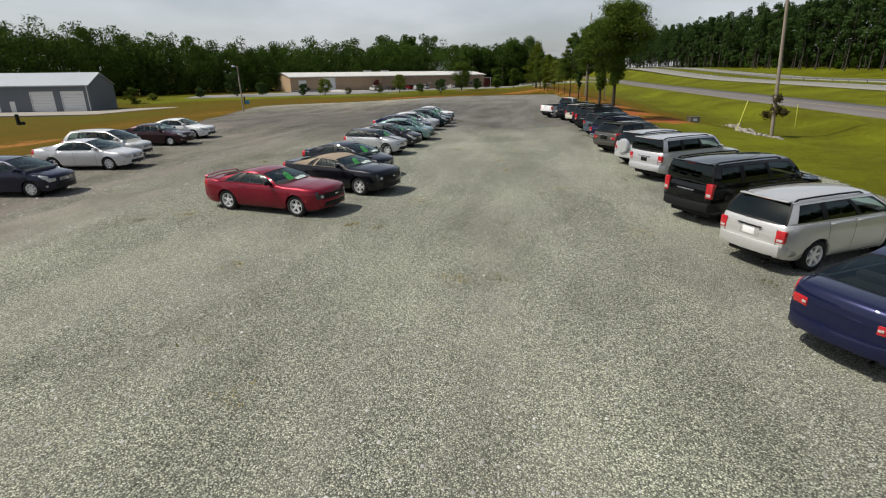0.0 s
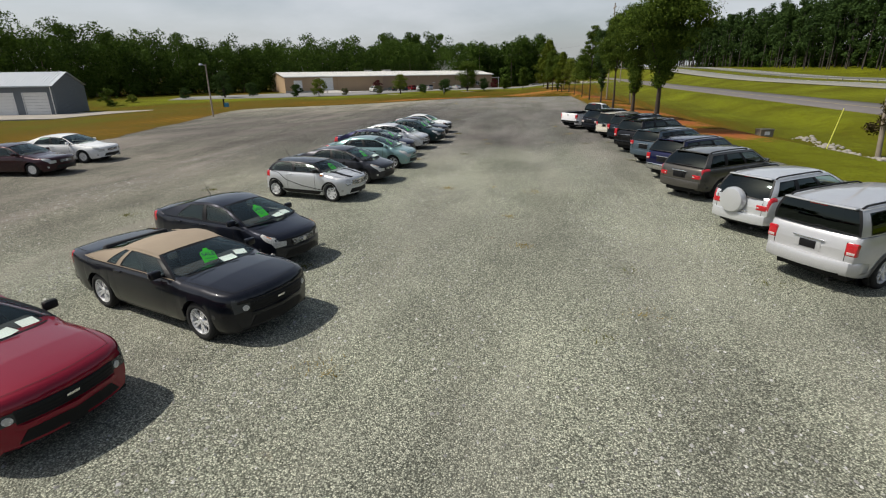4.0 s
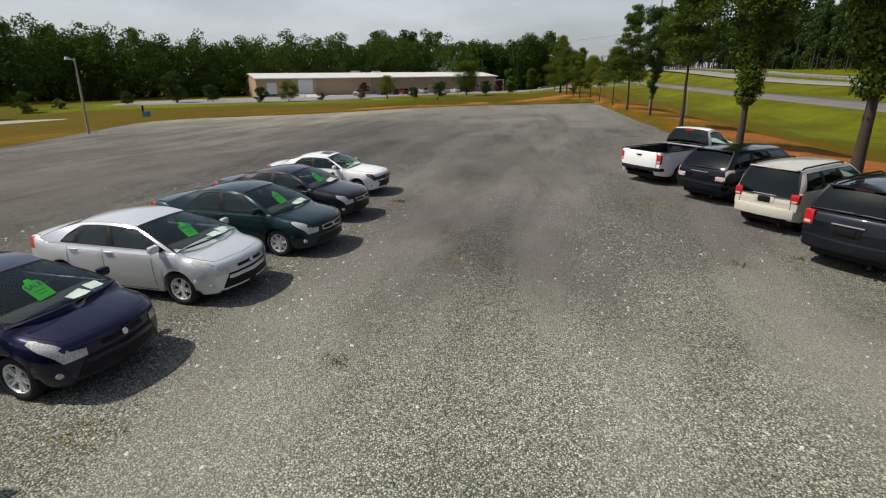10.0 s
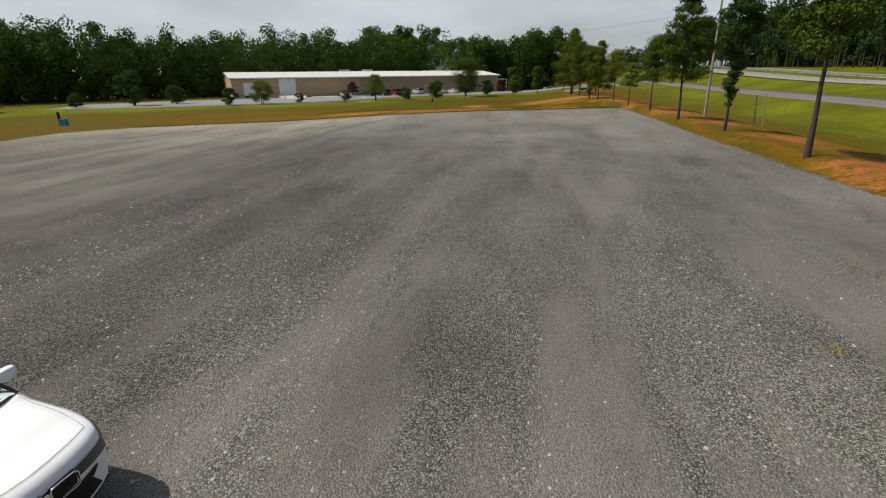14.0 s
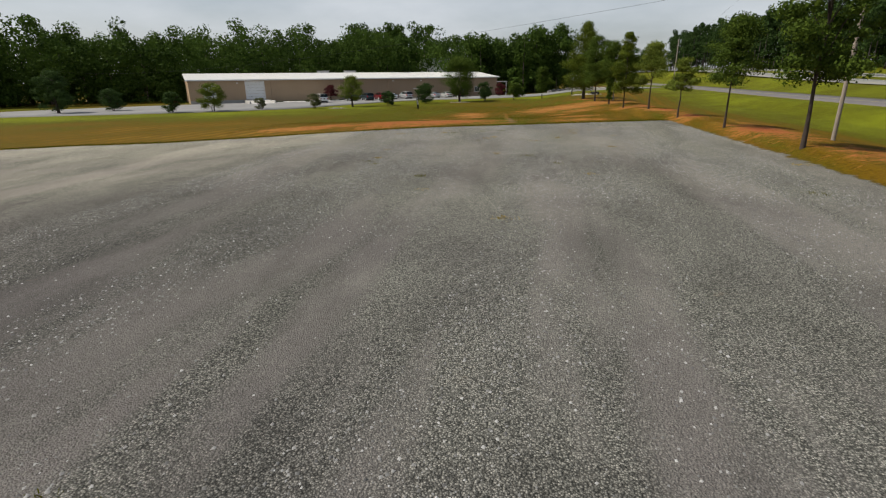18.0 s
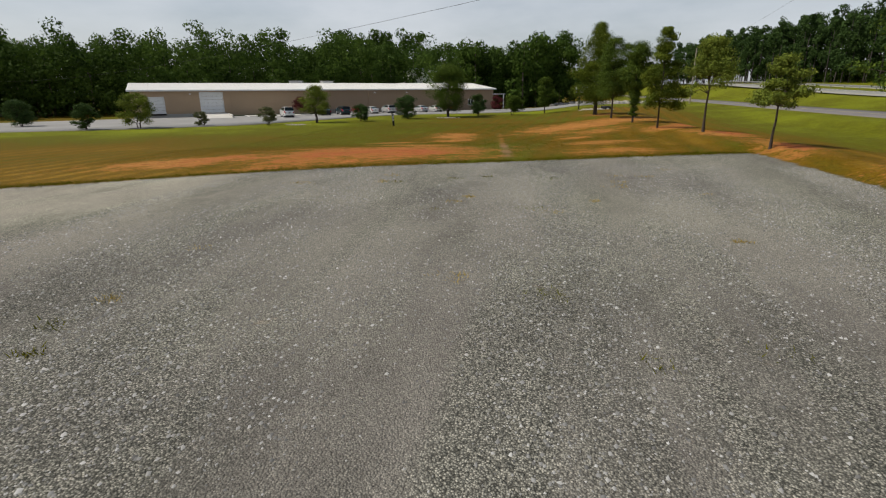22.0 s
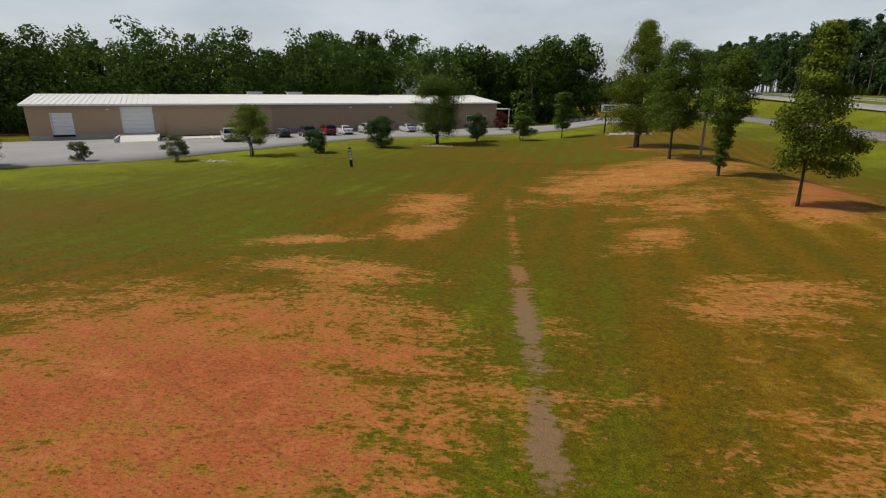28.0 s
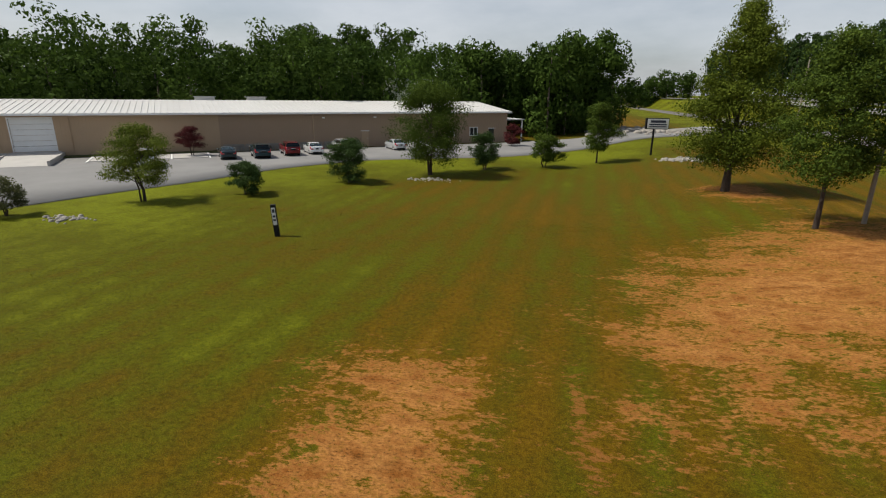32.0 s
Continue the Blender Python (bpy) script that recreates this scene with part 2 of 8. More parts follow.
def lot_distance(x, y):
    """Signed distance to the edge of the gravel lot, positive inside."""
    x, y = np.asarray(x, float), np.asarray(y, float)
    best = np.full(x.shape, 1e9)
    inside = np.zeros(x.shape, bool)
    for (ax, ay), (bx, by) in zip(LOT, LOT[1:] + LOT[:1]):
        dx, dy = bx - ax, by - ay
        u = np.clip(((x - ax) * dx + (y - ay) * dy) / (dx * dx + dy * dy), 0, 1)
        best = np.minimum(best, np.hypot(x - ax - u * dx, y - ay - u * dy))
        cross = (ay > y) != (by > y)
        with np.errstate(divide="ignore", invalid="ignore"):
            xi = ax + (y - ay) * dx / (dy if dy else 1e-9)
        inside ^= cross & (x < xi)
    return np.where(inside, best, -best)


def road_x(y):
    """Middle of the frontage road at y."""
    return 33.0 + 3.5 * smooth01(150, 260, y)


def hwy_x(y):
    return 59.5 + 0.0 * np.asarray(y, float)


def hwy_z(y):
    y = np.asarray(y, float)
    return 0.8 + 0.4 * smooth01(60, 160, y) + 3.7 * smooth01(145, 315, y)


DRIVE_NEAR = [(-75.0, 122.0), (-58.0, 128.0), (-46.0, 134.5), (-38.0, 141.5), (-35.2, 149.0), (-33.0, 154.0), (-30.7, 161.8), (-25.5, 169.5), (-12.0, 176.0), (-0.7, 190.0), (8.0, 201.0), (29.0, 222.0)]
DRIVE_FAR = [(-80.0, 134.0), (-72.0, 146.0), (-64.3, 153.9), (-57.3, 159.5), (-50.0, 165.3), (-43.4, 170.4), (-35.4, 176.8), (-27.4, 183.0), (-15.6, 191.3), (-8.0, 199.0), (2.0, 209.0), (22.0, 232.0)]


def ground_z(x, y):
    """Height of the ground."""
    x, y = np.asarray(x, float), np.asarray(y, float)
    d = -lot_distance(x, y)
    out = smooth01(0.5, 22, d)
    out = np.maximum(out, smooth01(0.3, 11, d) * smooth01(-27, -33, x))
    west = smooth01(6, -6, x)
    z = -(0.18 + 0.74 * west) * out * np.where(y > 60, 1.0, west)
    # the lot itself falls away towards the west
    z = np.minimum(z, -0.8 * smooth01(-8, -37, x) * smooth01(48, 72, y) * smooth01(130, 112, y))
    z = z - 1.0 * smooth01(-45, -72, x) * smooth01(128, 100, y)
    # roadside ditch between the lot and the frontage road
    edge = smooth01(4.0, 9.0, d) * smooth01(26.5, 22.0, x) * smooth01(8, 13, x) * smooth01(178, 150, y)
    z = z - 0.9 * edge
    z = z + 0.34 * np.exp(-(np.maximum(x - 7.5, 0) / 3.6) ** 2) * smooth01(4.0, 5.5, x) * smooth01(58, 72, y) * smooth01(135, 118, y) * smooth01(0.05, 0.9, d)
    z = np.where(x > 24, z * smooth01(30, 24, x), z)
    z = z + (hwy_z(y) - 0.02) * smooth01(39.5, 52.0, x)
    z = z + 2.0 * smooth01(92, 110, x)
    # ground falls a little towards the drive
    return z


def axis_lines(dense, far):
    a = list(dense)
    step = dense[1] - dense[0]
    lo, hi = [], []
    v, s = dense[0], step
    while v > -far:
        s *= 1.22
        v -= s
        lo.append(v)
    v, s = dense[-1], dense[-1] - dense[-2]
    while v < far:
        s *= 1.22
        v += s
        hi.append(v)
    return np.array(lo[::-1] + a + hi)


GX = axis_lines(sorted(set(np.round(np.concatenate([np.arange(-40, -9.9, 0.5), np.arange(-10, -4.0, 0.125), np.arange(-4, 42.01, 0.5)]), 3))), 3200)
GY = axis_lines(list(np.arange(-12, 205.01, 0.6)), 3200)
gx, gy = np.meshgrid(GX, GY)
gz = ground_z(gx, gy)
rng = np.random.default_rng(3)
nx, ny = len(GX), len(GY)
idx = np.arange(nx * ny).reshape(ny, nx)
quads = np.stack([idx[:-1, :-1], idx[:-1, 1:], idx[1:, 1:], idx[1:, :-1]], -1).reshape(-1, 4)


def blob(cx, cy, rx, ry, turn=0.0):
    c, s = math.cos(radians(turn)), math.sin(radians(turn))
    dx, dy = gx - cx, gy - cy
    return 1.0 - np.hypot((dx * c + dy * s) / rx, (-dx * s + dy * c) / ry)


clay = np.full(gx.shape, -1.0)
for b in ((-12.0, 111.0, 7.6, 5.8, 165), (-12.8, 109.6, 7.4, 6.0, 72), (-20.5, 106.0, 5.0, 3.0, 25), (-11.0, 129.0, 3.6, 2.5, 100), (-11.2, 117.6, 3.1, 1.35, 168), (-9.8, 124.8, 2.4, 1.0, 78),
          (-0.4, 137.9, 10.2, 4.9, 55), (3.6, 142.0, 8.4, 4.8, 55), (9.0, 133.5, 8.0, 2.6, 64), (3.6, 155.5, 2.6, 3.4, 0), (5.6, 128.0, 2.4, 4.6, 0),
          (6.5, 119.0, 2.0, 4.6, 0), (6.8, 110.5, 1.6, 4.0, 0), (7.9, 100.0, 2.2, 5.6, 0), (9.9, 73.0, 3.4, 5.0, 0), (10.4, 65.0, 3.6, 4.6, 0), (11.6, 58.0, 3.0, 4.0, 0), (-36.0, 47.0, 5.0, 3.0, 60)):
    clay = np.maximum(clay, blob(*b))
# thin, half overgrown patches
for b in ((8.6, 91.0, 2.6, 5.2, 0), (9.4, 82.0, 3.0, 5.0, 0), (-10.5, 124.9, 5.0, 2.3, 82), (-14.4, 121.4, 4.6, 1.4, 24), (-12.4, 118.0, 4.4, 2.0, 160), (1.0, 130.5, 9.0, 3.6, 62), (-1.7, 123.2, 3.4, 2.0, 58), (-0.2, 116.6, 4.4, 2.7, 40), (-0.6, 111.2, 4.4, 2.6, 35)):
    clay = np.maximum(clay, blob(*b) - 0.30)
near_drive = np.full(gx.shape, 1e9)
for (ax, ay), (bx, by) in zip(DRIVE_NEAR, DRIVE_NEAR[1:]):
    ux = np.clip(((gx - ax) * (bx - ax) + (gy - ay) * (by - ay)) / ((bx - ax) ** 2 + (by - ay) ** 2), 0, 1)
    near_drive = np.minimum(near_drive, np.hypot(gx - ax - ux * (bx - ax), gy - ay - ux * (by - ay)))
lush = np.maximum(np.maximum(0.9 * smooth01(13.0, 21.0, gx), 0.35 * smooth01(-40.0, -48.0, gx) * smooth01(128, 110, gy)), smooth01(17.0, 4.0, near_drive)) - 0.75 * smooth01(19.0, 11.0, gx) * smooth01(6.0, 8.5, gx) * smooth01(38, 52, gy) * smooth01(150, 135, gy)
trail = 1.0 - np.abs(gx - (-6.25 - 0.09 * (gy - 117.8))) / 0.38
trail = np.where((gy > 105) & (gy < 141), trail, -1.0) * 1.0
trail = np.where(trail > 0, trail * (0.62 + 0.38 * smooth01(123, 116, gy)) * smooth01(106.5, 109.5, gy) * smooth01(134.5, 130.5, gy) * (0.70 + 0.34 * np.sin(gy * 1.55 + 1.3 * np.sin(gy * 0.8))), trail)
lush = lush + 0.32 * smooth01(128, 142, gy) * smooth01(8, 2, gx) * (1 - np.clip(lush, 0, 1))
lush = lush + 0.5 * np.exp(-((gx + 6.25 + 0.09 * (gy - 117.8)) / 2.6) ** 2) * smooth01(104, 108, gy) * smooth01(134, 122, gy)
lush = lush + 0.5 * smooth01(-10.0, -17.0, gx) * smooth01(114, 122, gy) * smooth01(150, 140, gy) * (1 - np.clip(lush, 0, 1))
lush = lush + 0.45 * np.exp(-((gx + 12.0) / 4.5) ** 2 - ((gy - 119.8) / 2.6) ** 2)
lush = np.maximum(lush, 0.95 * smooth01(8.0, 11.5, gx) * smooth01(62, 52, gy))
red = np.maximum(np.maximum(blob(-12.5, 109.0, 10.0, 8.0), blob(9.0, 134.0, 10.0, 4.5, 64)), smooth01(6.0, 8.0, gx) * smooth01(150, 120, gy))
ground_me = mesh_np("ground", np.stack([gx, gy, gz], -1).reshape(-1, 3), quads, [], smooth=True)
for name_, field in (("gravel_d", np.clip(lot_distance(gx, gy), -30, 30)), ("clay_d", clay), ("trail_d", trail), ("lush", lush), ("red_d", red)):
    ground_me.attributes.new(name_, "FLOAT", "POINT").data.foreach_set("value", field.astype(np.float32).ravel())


def ground_material():
    m, nt, b = nodes_of("ground")
    c = coord_of(nt)

    def attr(nm):
        n = nt.nodes.new("ShaderNodeAttribute")
        n.attribute_name = nm
        return n.outputs["Fac"]

    # gravel: two sizes of stone, dusty packed lanes, stains
    v1 = node(nt, "ShaderNodeTexVoronoi", Scale=52.0)
    v2 = node(nt, "ShaderNodeTexVoronoi", Scale=84.0)
    nt.links.new(c, v1.inputs["Vector"])
    nt.links.new(c, v2.inputs["Vector"])
    sep = nt.nodes.new("ShaderNodeSeparateColor")
    nt.links.new(v1.outputs["Color"], sep.inputs[0])
    stone = ramp(nt, sep.outputs[0], [(0.0, (0.12, 0.125, 0.118)), (0.45, (0.25, 0.25, 0.235)), (0.8, (0.385, 0.385, 0.36)), (1.0, (0.55, 0.54, 0.505))])
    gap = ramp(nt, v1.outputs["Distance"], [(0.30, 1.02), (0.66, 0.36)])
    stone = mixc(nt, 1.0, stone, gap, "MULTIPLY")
    sep2 = nt.nodes.new("ShaderNodeSeparateColor")
    nt.links.new(v2.outputs["Color"], sep2.inputs[0])
    fine = ramp(nt, sep2.outputs[1], [(0.0, (0.140, 0.132, 0.130)), (1.0, (0.325, 0.309, 0.302))])
    mp = node(nt, "ShaderNodeMapping")
    mp.inputs["Scale"].default_value = (1.0, 0.16, 1.0)
    nt.links.new(c, mp.inputs["Vector"])
    lanes = noise_node(nt, mp.outputs["Vector"], 0.42, 4)
    sepc = nt.nodes.new("ShaderNodeSeparateXYZ")
    nt.links.new(c, sepc.inputs[0])
    packed = ramp(nt, lanes, [(0.47, 0.0), (0.56, 0.92)])
    # fresh pale stone in the aisle, older darker stone beyond and at the side
    wob = math_node(nt, "MULTIPLY", math_node(nt, "SUBTRACT", noise_node(nt, c, 0.12, 4), 0.5), 26.0)
    far_ = math_node(nt, "DIVIDE", math_node(nt, "SUBTRACT", 57.0, math_node(nt, "ADD", sepc.outputs[1], wob)), 17.0, True)
    side_ = math_node(nt, "DIVIDE", math_node(nt, "ADD", math_node(nt, "ADD", sepc.outputs[0], math_node(nt, "MULTIPLY", wob, 0.5)), 14.0), 5.0, True)
    fresh = math_node(nt, "MULTIPLY", far_, side_)
    packed = math_node(nt, "MULTIPLY", packed, math_node(nt, "SUBTRACT", 1.0, math_node(nt, "MULTIPLY", fresh, 0.75)))
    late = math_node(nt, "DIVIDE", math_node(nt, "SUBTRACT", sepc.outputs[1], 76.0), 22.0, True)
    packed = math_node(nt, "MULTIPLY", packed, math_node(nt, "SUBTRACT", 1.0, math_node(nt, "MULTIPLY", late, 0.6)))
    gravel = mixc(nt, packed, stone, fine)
    patchy = noise_node(nt, c, 0.16, 4)
    gravel = mixc(nt, 1.0, gravel, ramp(nt, patchy, [(0.3, (0.80, 0.78, 0.78)), (0.7, (1.14, 1.14, 1.08))]), "MULTIPLY")
    gravel = mixc(nt, 1.0, gravel, mixc(nt, fresh, (0.655, 0.645, 0.625), (1.25, 1.295, 1.13)), "MULTIPLY")
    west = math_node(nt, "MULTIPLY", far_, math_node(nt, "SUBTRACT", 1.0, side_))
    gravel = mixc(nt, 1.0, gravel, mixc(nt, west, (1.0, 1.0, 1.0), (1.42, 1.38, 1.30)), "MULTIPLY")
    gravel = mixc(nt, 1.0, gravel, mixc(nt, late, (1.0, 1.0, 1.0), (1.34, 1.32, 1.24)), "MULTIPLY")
    # old gravel multiplied darker west of x = -4.5, fading out along y
    dark_west = math_node(nt, "MULTIPLY", math_node(nt, "SUBTRACT", 1.0, far_), math_node(nt, "DIVIDE", math_node(nt, "SUBTRACT", -4.5, math_node(nt, "ADD", sepc.outputs[0], math_node(nt, "MULTIPLY", wob, 0.25))), 5.0, True))
    dark_west = math_node(nt, "MULTIPLY", dark_west, math_node(nt, "SUBTRACT", 1.0, late))
    gravel = mixc(nt, 1.0, gravel, mixc(nt, dark_west, (1.03, 1.03, 1.02), (0.70, 0.69, 0.70)), "MULTIPLY")
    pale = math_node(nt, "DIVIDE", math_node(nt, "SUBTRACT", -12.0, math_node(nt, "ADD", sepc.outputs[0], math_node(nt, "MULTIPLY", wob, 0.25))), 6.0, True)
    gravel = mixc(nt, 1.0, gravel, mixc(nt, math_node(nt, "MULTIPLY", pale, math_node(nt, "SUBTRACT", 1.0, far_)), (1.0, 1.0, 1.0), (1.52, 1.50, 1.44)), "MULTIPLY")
    mr = node(nt, "ShaderNodeMapping")
    mr.inputs["Scale"].default_value = (1.0, 0.38, 1.0)
    mr.inputs["Rotation"].default_value = (0, 0, radians(14))
    nt.links.new(c, mr.inputs["Vector"])
    row = noise_node(nt, mr.outputs["Vector"], 0.5, 6, 0.62)
    gravel = mixc(nt, 1.0, gravel, ramp(nt, row, [(0.36, 0.76), (0.52, 1.0), (0.7, 1.10)]), "MULTIPLY")
    rust = noise_node(nt, c, 0.9, 6, 0.7)
    gravel = mixc(nt, ramp(nt, rust, [(0.66, 0.0), (0.80, 0.5)]), gravel, (0.30, 0.21, 0.13))
    # grass: mown, dry and green
    g1 = noise_node(nt, c, 0.11, 5)
    g2 = noise_node(nt, c, 1.4, 6, 0.7)
    g3 = noise_node(nt, c, 38.0, 3, 0.7)
    mown = nt.nodes.new("ShaderNodeTexWave")
    mown.inputs["Scale"].default_value = 0.20
    mown.inputs["Distortion"].default_value = 1.2
    mown.inputs["Detail"].default_value = 3.0
    mown.inputs["Detail Scale"].default_value = 0.4
    mw = node(nt, "ShaderNodeMapping")
    mw.inputs["Rotation"].default_value = (0, 0, radians(5))
    nt.links.new(c, mw.inputs["Vector"])
    nt.links.new(mw.outputs["Vector"], mown.inputs["Vector"])
    k = math_node(nt, "ADD", math_node(nt, "MULTIPLY", g1, 0.60), math_node(nt, "MULTIPLY", g2, 0.36))
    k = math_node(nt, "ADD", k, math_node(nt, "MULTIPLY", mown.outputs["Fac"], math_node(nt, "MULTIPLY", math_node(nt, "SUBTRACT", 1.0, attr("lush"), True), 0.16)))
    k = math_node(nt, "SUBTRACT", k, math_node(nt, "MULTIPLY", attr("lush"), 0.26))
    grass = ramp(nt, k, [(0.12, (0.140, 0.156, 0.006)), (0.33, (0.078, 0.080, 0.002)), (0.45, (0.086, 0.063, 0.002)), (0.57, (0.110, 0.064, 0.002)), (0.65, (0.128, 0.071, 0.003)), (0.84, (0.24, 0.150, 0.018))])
    grass = mixc(nt, 1.0, grass, ramp(nt, g3, [(0.30, 0.45), (0.66, 1.28)]), "MULTIPLY")
    g4 = noise_node(nt, c, 7.5, 5, 0.7)
    grass = mixc(nt, 1.0, grass, ramp(nt, g4, [(0.33, 0.66), (0.50, 1.0), (0.67, 1.25)]), "MULTIPLY")
    # clay, with tufts in it
    mc = node(nt, "ShaderNodeMapping")
    mc.inputs["Scale"].default_value = (0.8, 1.35, 1.0)
    nt.links.new(c, mc.inputs["Vector"])
    c1 = noise_node(nt, mc.outputs["Vector"], 1.5, 8, 0.74)
    c2 = noise_node(nt, mc.outputs["Vector"], 7.0, 6, 0.7)
    clay_col = ramp(nt, c1, [(0.28, (0.165, 0.042, 0.012)), (0.52, (0.245, 0.068, 0.022)), (0.74, (0.33, 0.114, 0.042))])
    clay_col = mixc(nt, 1.0, clay_col, ramp(nt, c2, [(0.34, 0.78), (0.50, 1.0), (0.7, 1.10)]), "MULTIPLY")
    sand = mixc(nt, ramp(nt, c1, [(0.36, 0.0), (0.62, 1.0)]), (0.38, 0.176, 0.050), (0.185, 0.066, 0.013))
    sand = mixc(nt, 1.0, sand, ramp(nt, c2, [(0.34, 0.66), (0.50, 1.0), (0.7, 1.12)]), "MULTIPLY")
    clay_col = mixc(nt, ramp(nt, attr("red_d"), [(0.05, 0.0), (0.4, 1.0)]), sand, clay_col)
    bare = math_node(nt, "ADD", attr("clay_d"), math_node(nt, "ADD", math_node(nt, "MULTIPLY", math_node(nt, "SUBTRACT", c1, 0.5), 2.4), math_node(nt, "MULTIPLY", math_node(nt, "SUBTRACT", noise_node(nt, mc.outputs["Vector"], 0.45, 4), 0.5), 1.8)))
    bare = math_node(nt, "ADD", bare, math_node(nt, "MULTIPLY", math_node(nt, "SUBTRACT", c2, 0.5), 2.6))
    clay_col = mixc(nt, ramp(nt, bare, [(0.40, 0.90), (0.82, 0.0)]), clay_col, mixc(nt, c2, (0.35, 0.165, 0.036), (0.19, 0.072, 0.016)))
    c3 = noise_node(nt, mc.outputs["Vector"], 15.0, 5, 0.75)
    clay_col = mixc(nt, 1.0, clay_col, ramp(nt, c3, [(0.36, 0.42), (0.44, 0.95), (0.62, 1.26)]), "MULTIPLY")
    tuft = math_node(nt, "ADD", noise_node(nt, c, 3.6, 6, 0.72), math_node(nt, "MULTIPLY", bare, -0.17))
    clay_col = mixc(nt, ramp(nt, tuft, [(0.575, 0.0), (0.63, 0.85)]), clay_col, grass)
    soil = mixc(nt, ramp(nt, bare, [(0.18, 0.0), (0.52, 0.95)]), grass, clay_col)
    tr = math_node(nt, "ADD", attr("trail_d"), math_node(nt, "MULTIPLY", math_node(nt, "ADD", math_node(nt, "SUBTRACT", c1, 0.5), math_node(nt, "SUBTRACT", c2, 0.5)), 2.1))
    soil = mixc(nt, ramp(nt, tr, [(0.28, 0.0), (0.5, 0.9)]), soil, mixc(nt, math_node(nt, "DIVIDE", math_node(nt, "SUBTRACT", sepc.outputs[1], 115.0), 7.0, True), mixc(nt, c2, (0.19, 0.110, 0.054), (0.13, 0.086, 0.050)), mixc(nt, c2, (0.27, 0.108, 0.024), (0.16, 0.068, 0.014))))
    ed = math_node(nt, "ADD", attr("gravel_d"), math_node(nt, "MULTIPLY", math_node(nt, "SUBTRACT", c1, 0.5), 1.4))
    lot = ramp(nt, ed, [(0.0, 0.0), (0.12, 1.0)])
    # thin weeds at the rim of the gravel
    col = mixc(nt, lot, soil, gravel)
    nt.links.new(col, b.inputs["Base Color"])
    b.inputs["Roughness"].default_value = 0.93
    b.inputs["Specular IOR Level"].default_value = 0.08
    h_gravel = math_node(nt, "SUBTRACT", 0.6, v1.outputs["Distance"])
    h_gravel = math_node(nt, "ADD", h_gravel, math_node(nt, "MULTIPLY", sep.outputs[1], 0.5))
    h_soil = math_node(nt, "ADD", math_node(nt, "ADD", g3, math_node(nt, "MULTIPLY", g4, 1.8)), math_node(nt, "ADD", math_node(nt, "MULTIPLY", c2, 1.6), c3))
    hh = mixc(nt, lot, h_soil, h_gravel)
    bump(nt, b, hh, 0.85, 0.022)
    return m


ground_me.materials.append(ground_material())
ground = tagged(new("ground", ground_me), "gravel lot with mown dry grass and bare red clay around it", "ground", kind="structure")


def strip(name, xs, ys, half, lift, material, kind="structure", label="", zfun=None, side=(1.0, 1.0), thick=0.12):
    """A road or line as a slab that follows the ground."""
    xs, ys = np.asarray(xs, float), np.asarray(ys, float)
    tx, ty = np.gradient(xs), np.gradient(ys)
    n = np.hypot(tx, ty)
    tx, ty = tx / n, ty / n
    cols = []
    for f in (-side[0], -side[0], -0.3, 0.3, side[1], side[1]):
        px, py = xs + ty * half * f, ys - tx * half * f
        cols.append([px, py, (zfun(px, py) if zfun else ground_z(px, py)) + lift])
    cols[0][2] = cols[0][2] - thick
    cols[5][2] = cols[5][2] - thick
    v = np.array([np.stack(cc, -1) for cc in cols])
    k, n_ = v.shape[0], v.shape[1]
    ii = np.arange(k * n_).reshape(k, n_)
    q = np.stack([ii[:-1, :-1], ii[1:, :-1], ii[1:, 1:], ii[:-1, 1:]], -1).reshape(-1, 4)
    return tagged(new(name, mesh_np(name, v.reshape(-1, 3), q, material)), label or name.replace("_", " "), "road", kind=kind)


ry_ = np.arange(-400, 900, 4.0)
strip("frontage_road", road_x(ry_), ry_, 4.3, 0.03, M_ROAD, label="grey asphalt frontage road beside the lot", zfun=lambda x, y: 0.0 * x + hwy_z(y) * 0.0 + ground_z(road_x(y), y))
for nm, off in (("highway_near", -5.0), ("highway_far", 14.0)):
    strip(nm, hwy_x(ry_) + off, ry_, 5.4, 0.03, M_HIGHWAY, label="pale concrete highway carriageway beyond a grass verge", zfun=lambda x, y: hwy_z(y) + 0.0 * x)
    strip("lane_line", hwy_x(ry_) + off + 3.9, ry_, 0.09, 0.036, M_LINE, label="white painted edge line on the highway", zfun=lambda x, y: hwy_z(y) + 0.0 * x, thick=0.004)
    strip("lane_line", hwy_x(ry_) + off - 3.9, ry_, 0.09, 0.036, M_YLINE, label="yellow painted edge line on the highway", zfun=lambda x, y: hwy_z(y) + 0.0 * x, thick=0.004)
strip("road_line", road_x(ry_), ry_, 0.1, 0.036, M_YLINE, label="worn yellow centre line on the frontage road", zfun=lambda x, y: ground_z(road_x(y), y), thick=0.004)
M_GALV = rough_mat("galvanised_steel", (0.23, 0.23, 0.22), 0.8, 3, 60, 0.5, metal=0.4, bumps=0.05)
gr_y = np.arange(30, 330, 6.0)
guard = thing("guard_rail", pose(0, 0, 0), "grey galvanised guard rail between the highway carriageways", "guard rail", kind="structure")
gr_v = np.array([(float(hwy_x(y)) + 4.6 + dx, y, float(hwy_z(y)) + z) for y in gr_y for dx, z in ((-0.04, 0.42), (-0.07, 0.5), (-0.03, 0.58), (-0.07, 0.66), (-0.04, 0.74), (0.0, 0.74), (0.0, 0.42))])
gr_i = np.arange(len(gr_v)).reshape(-1, 7)
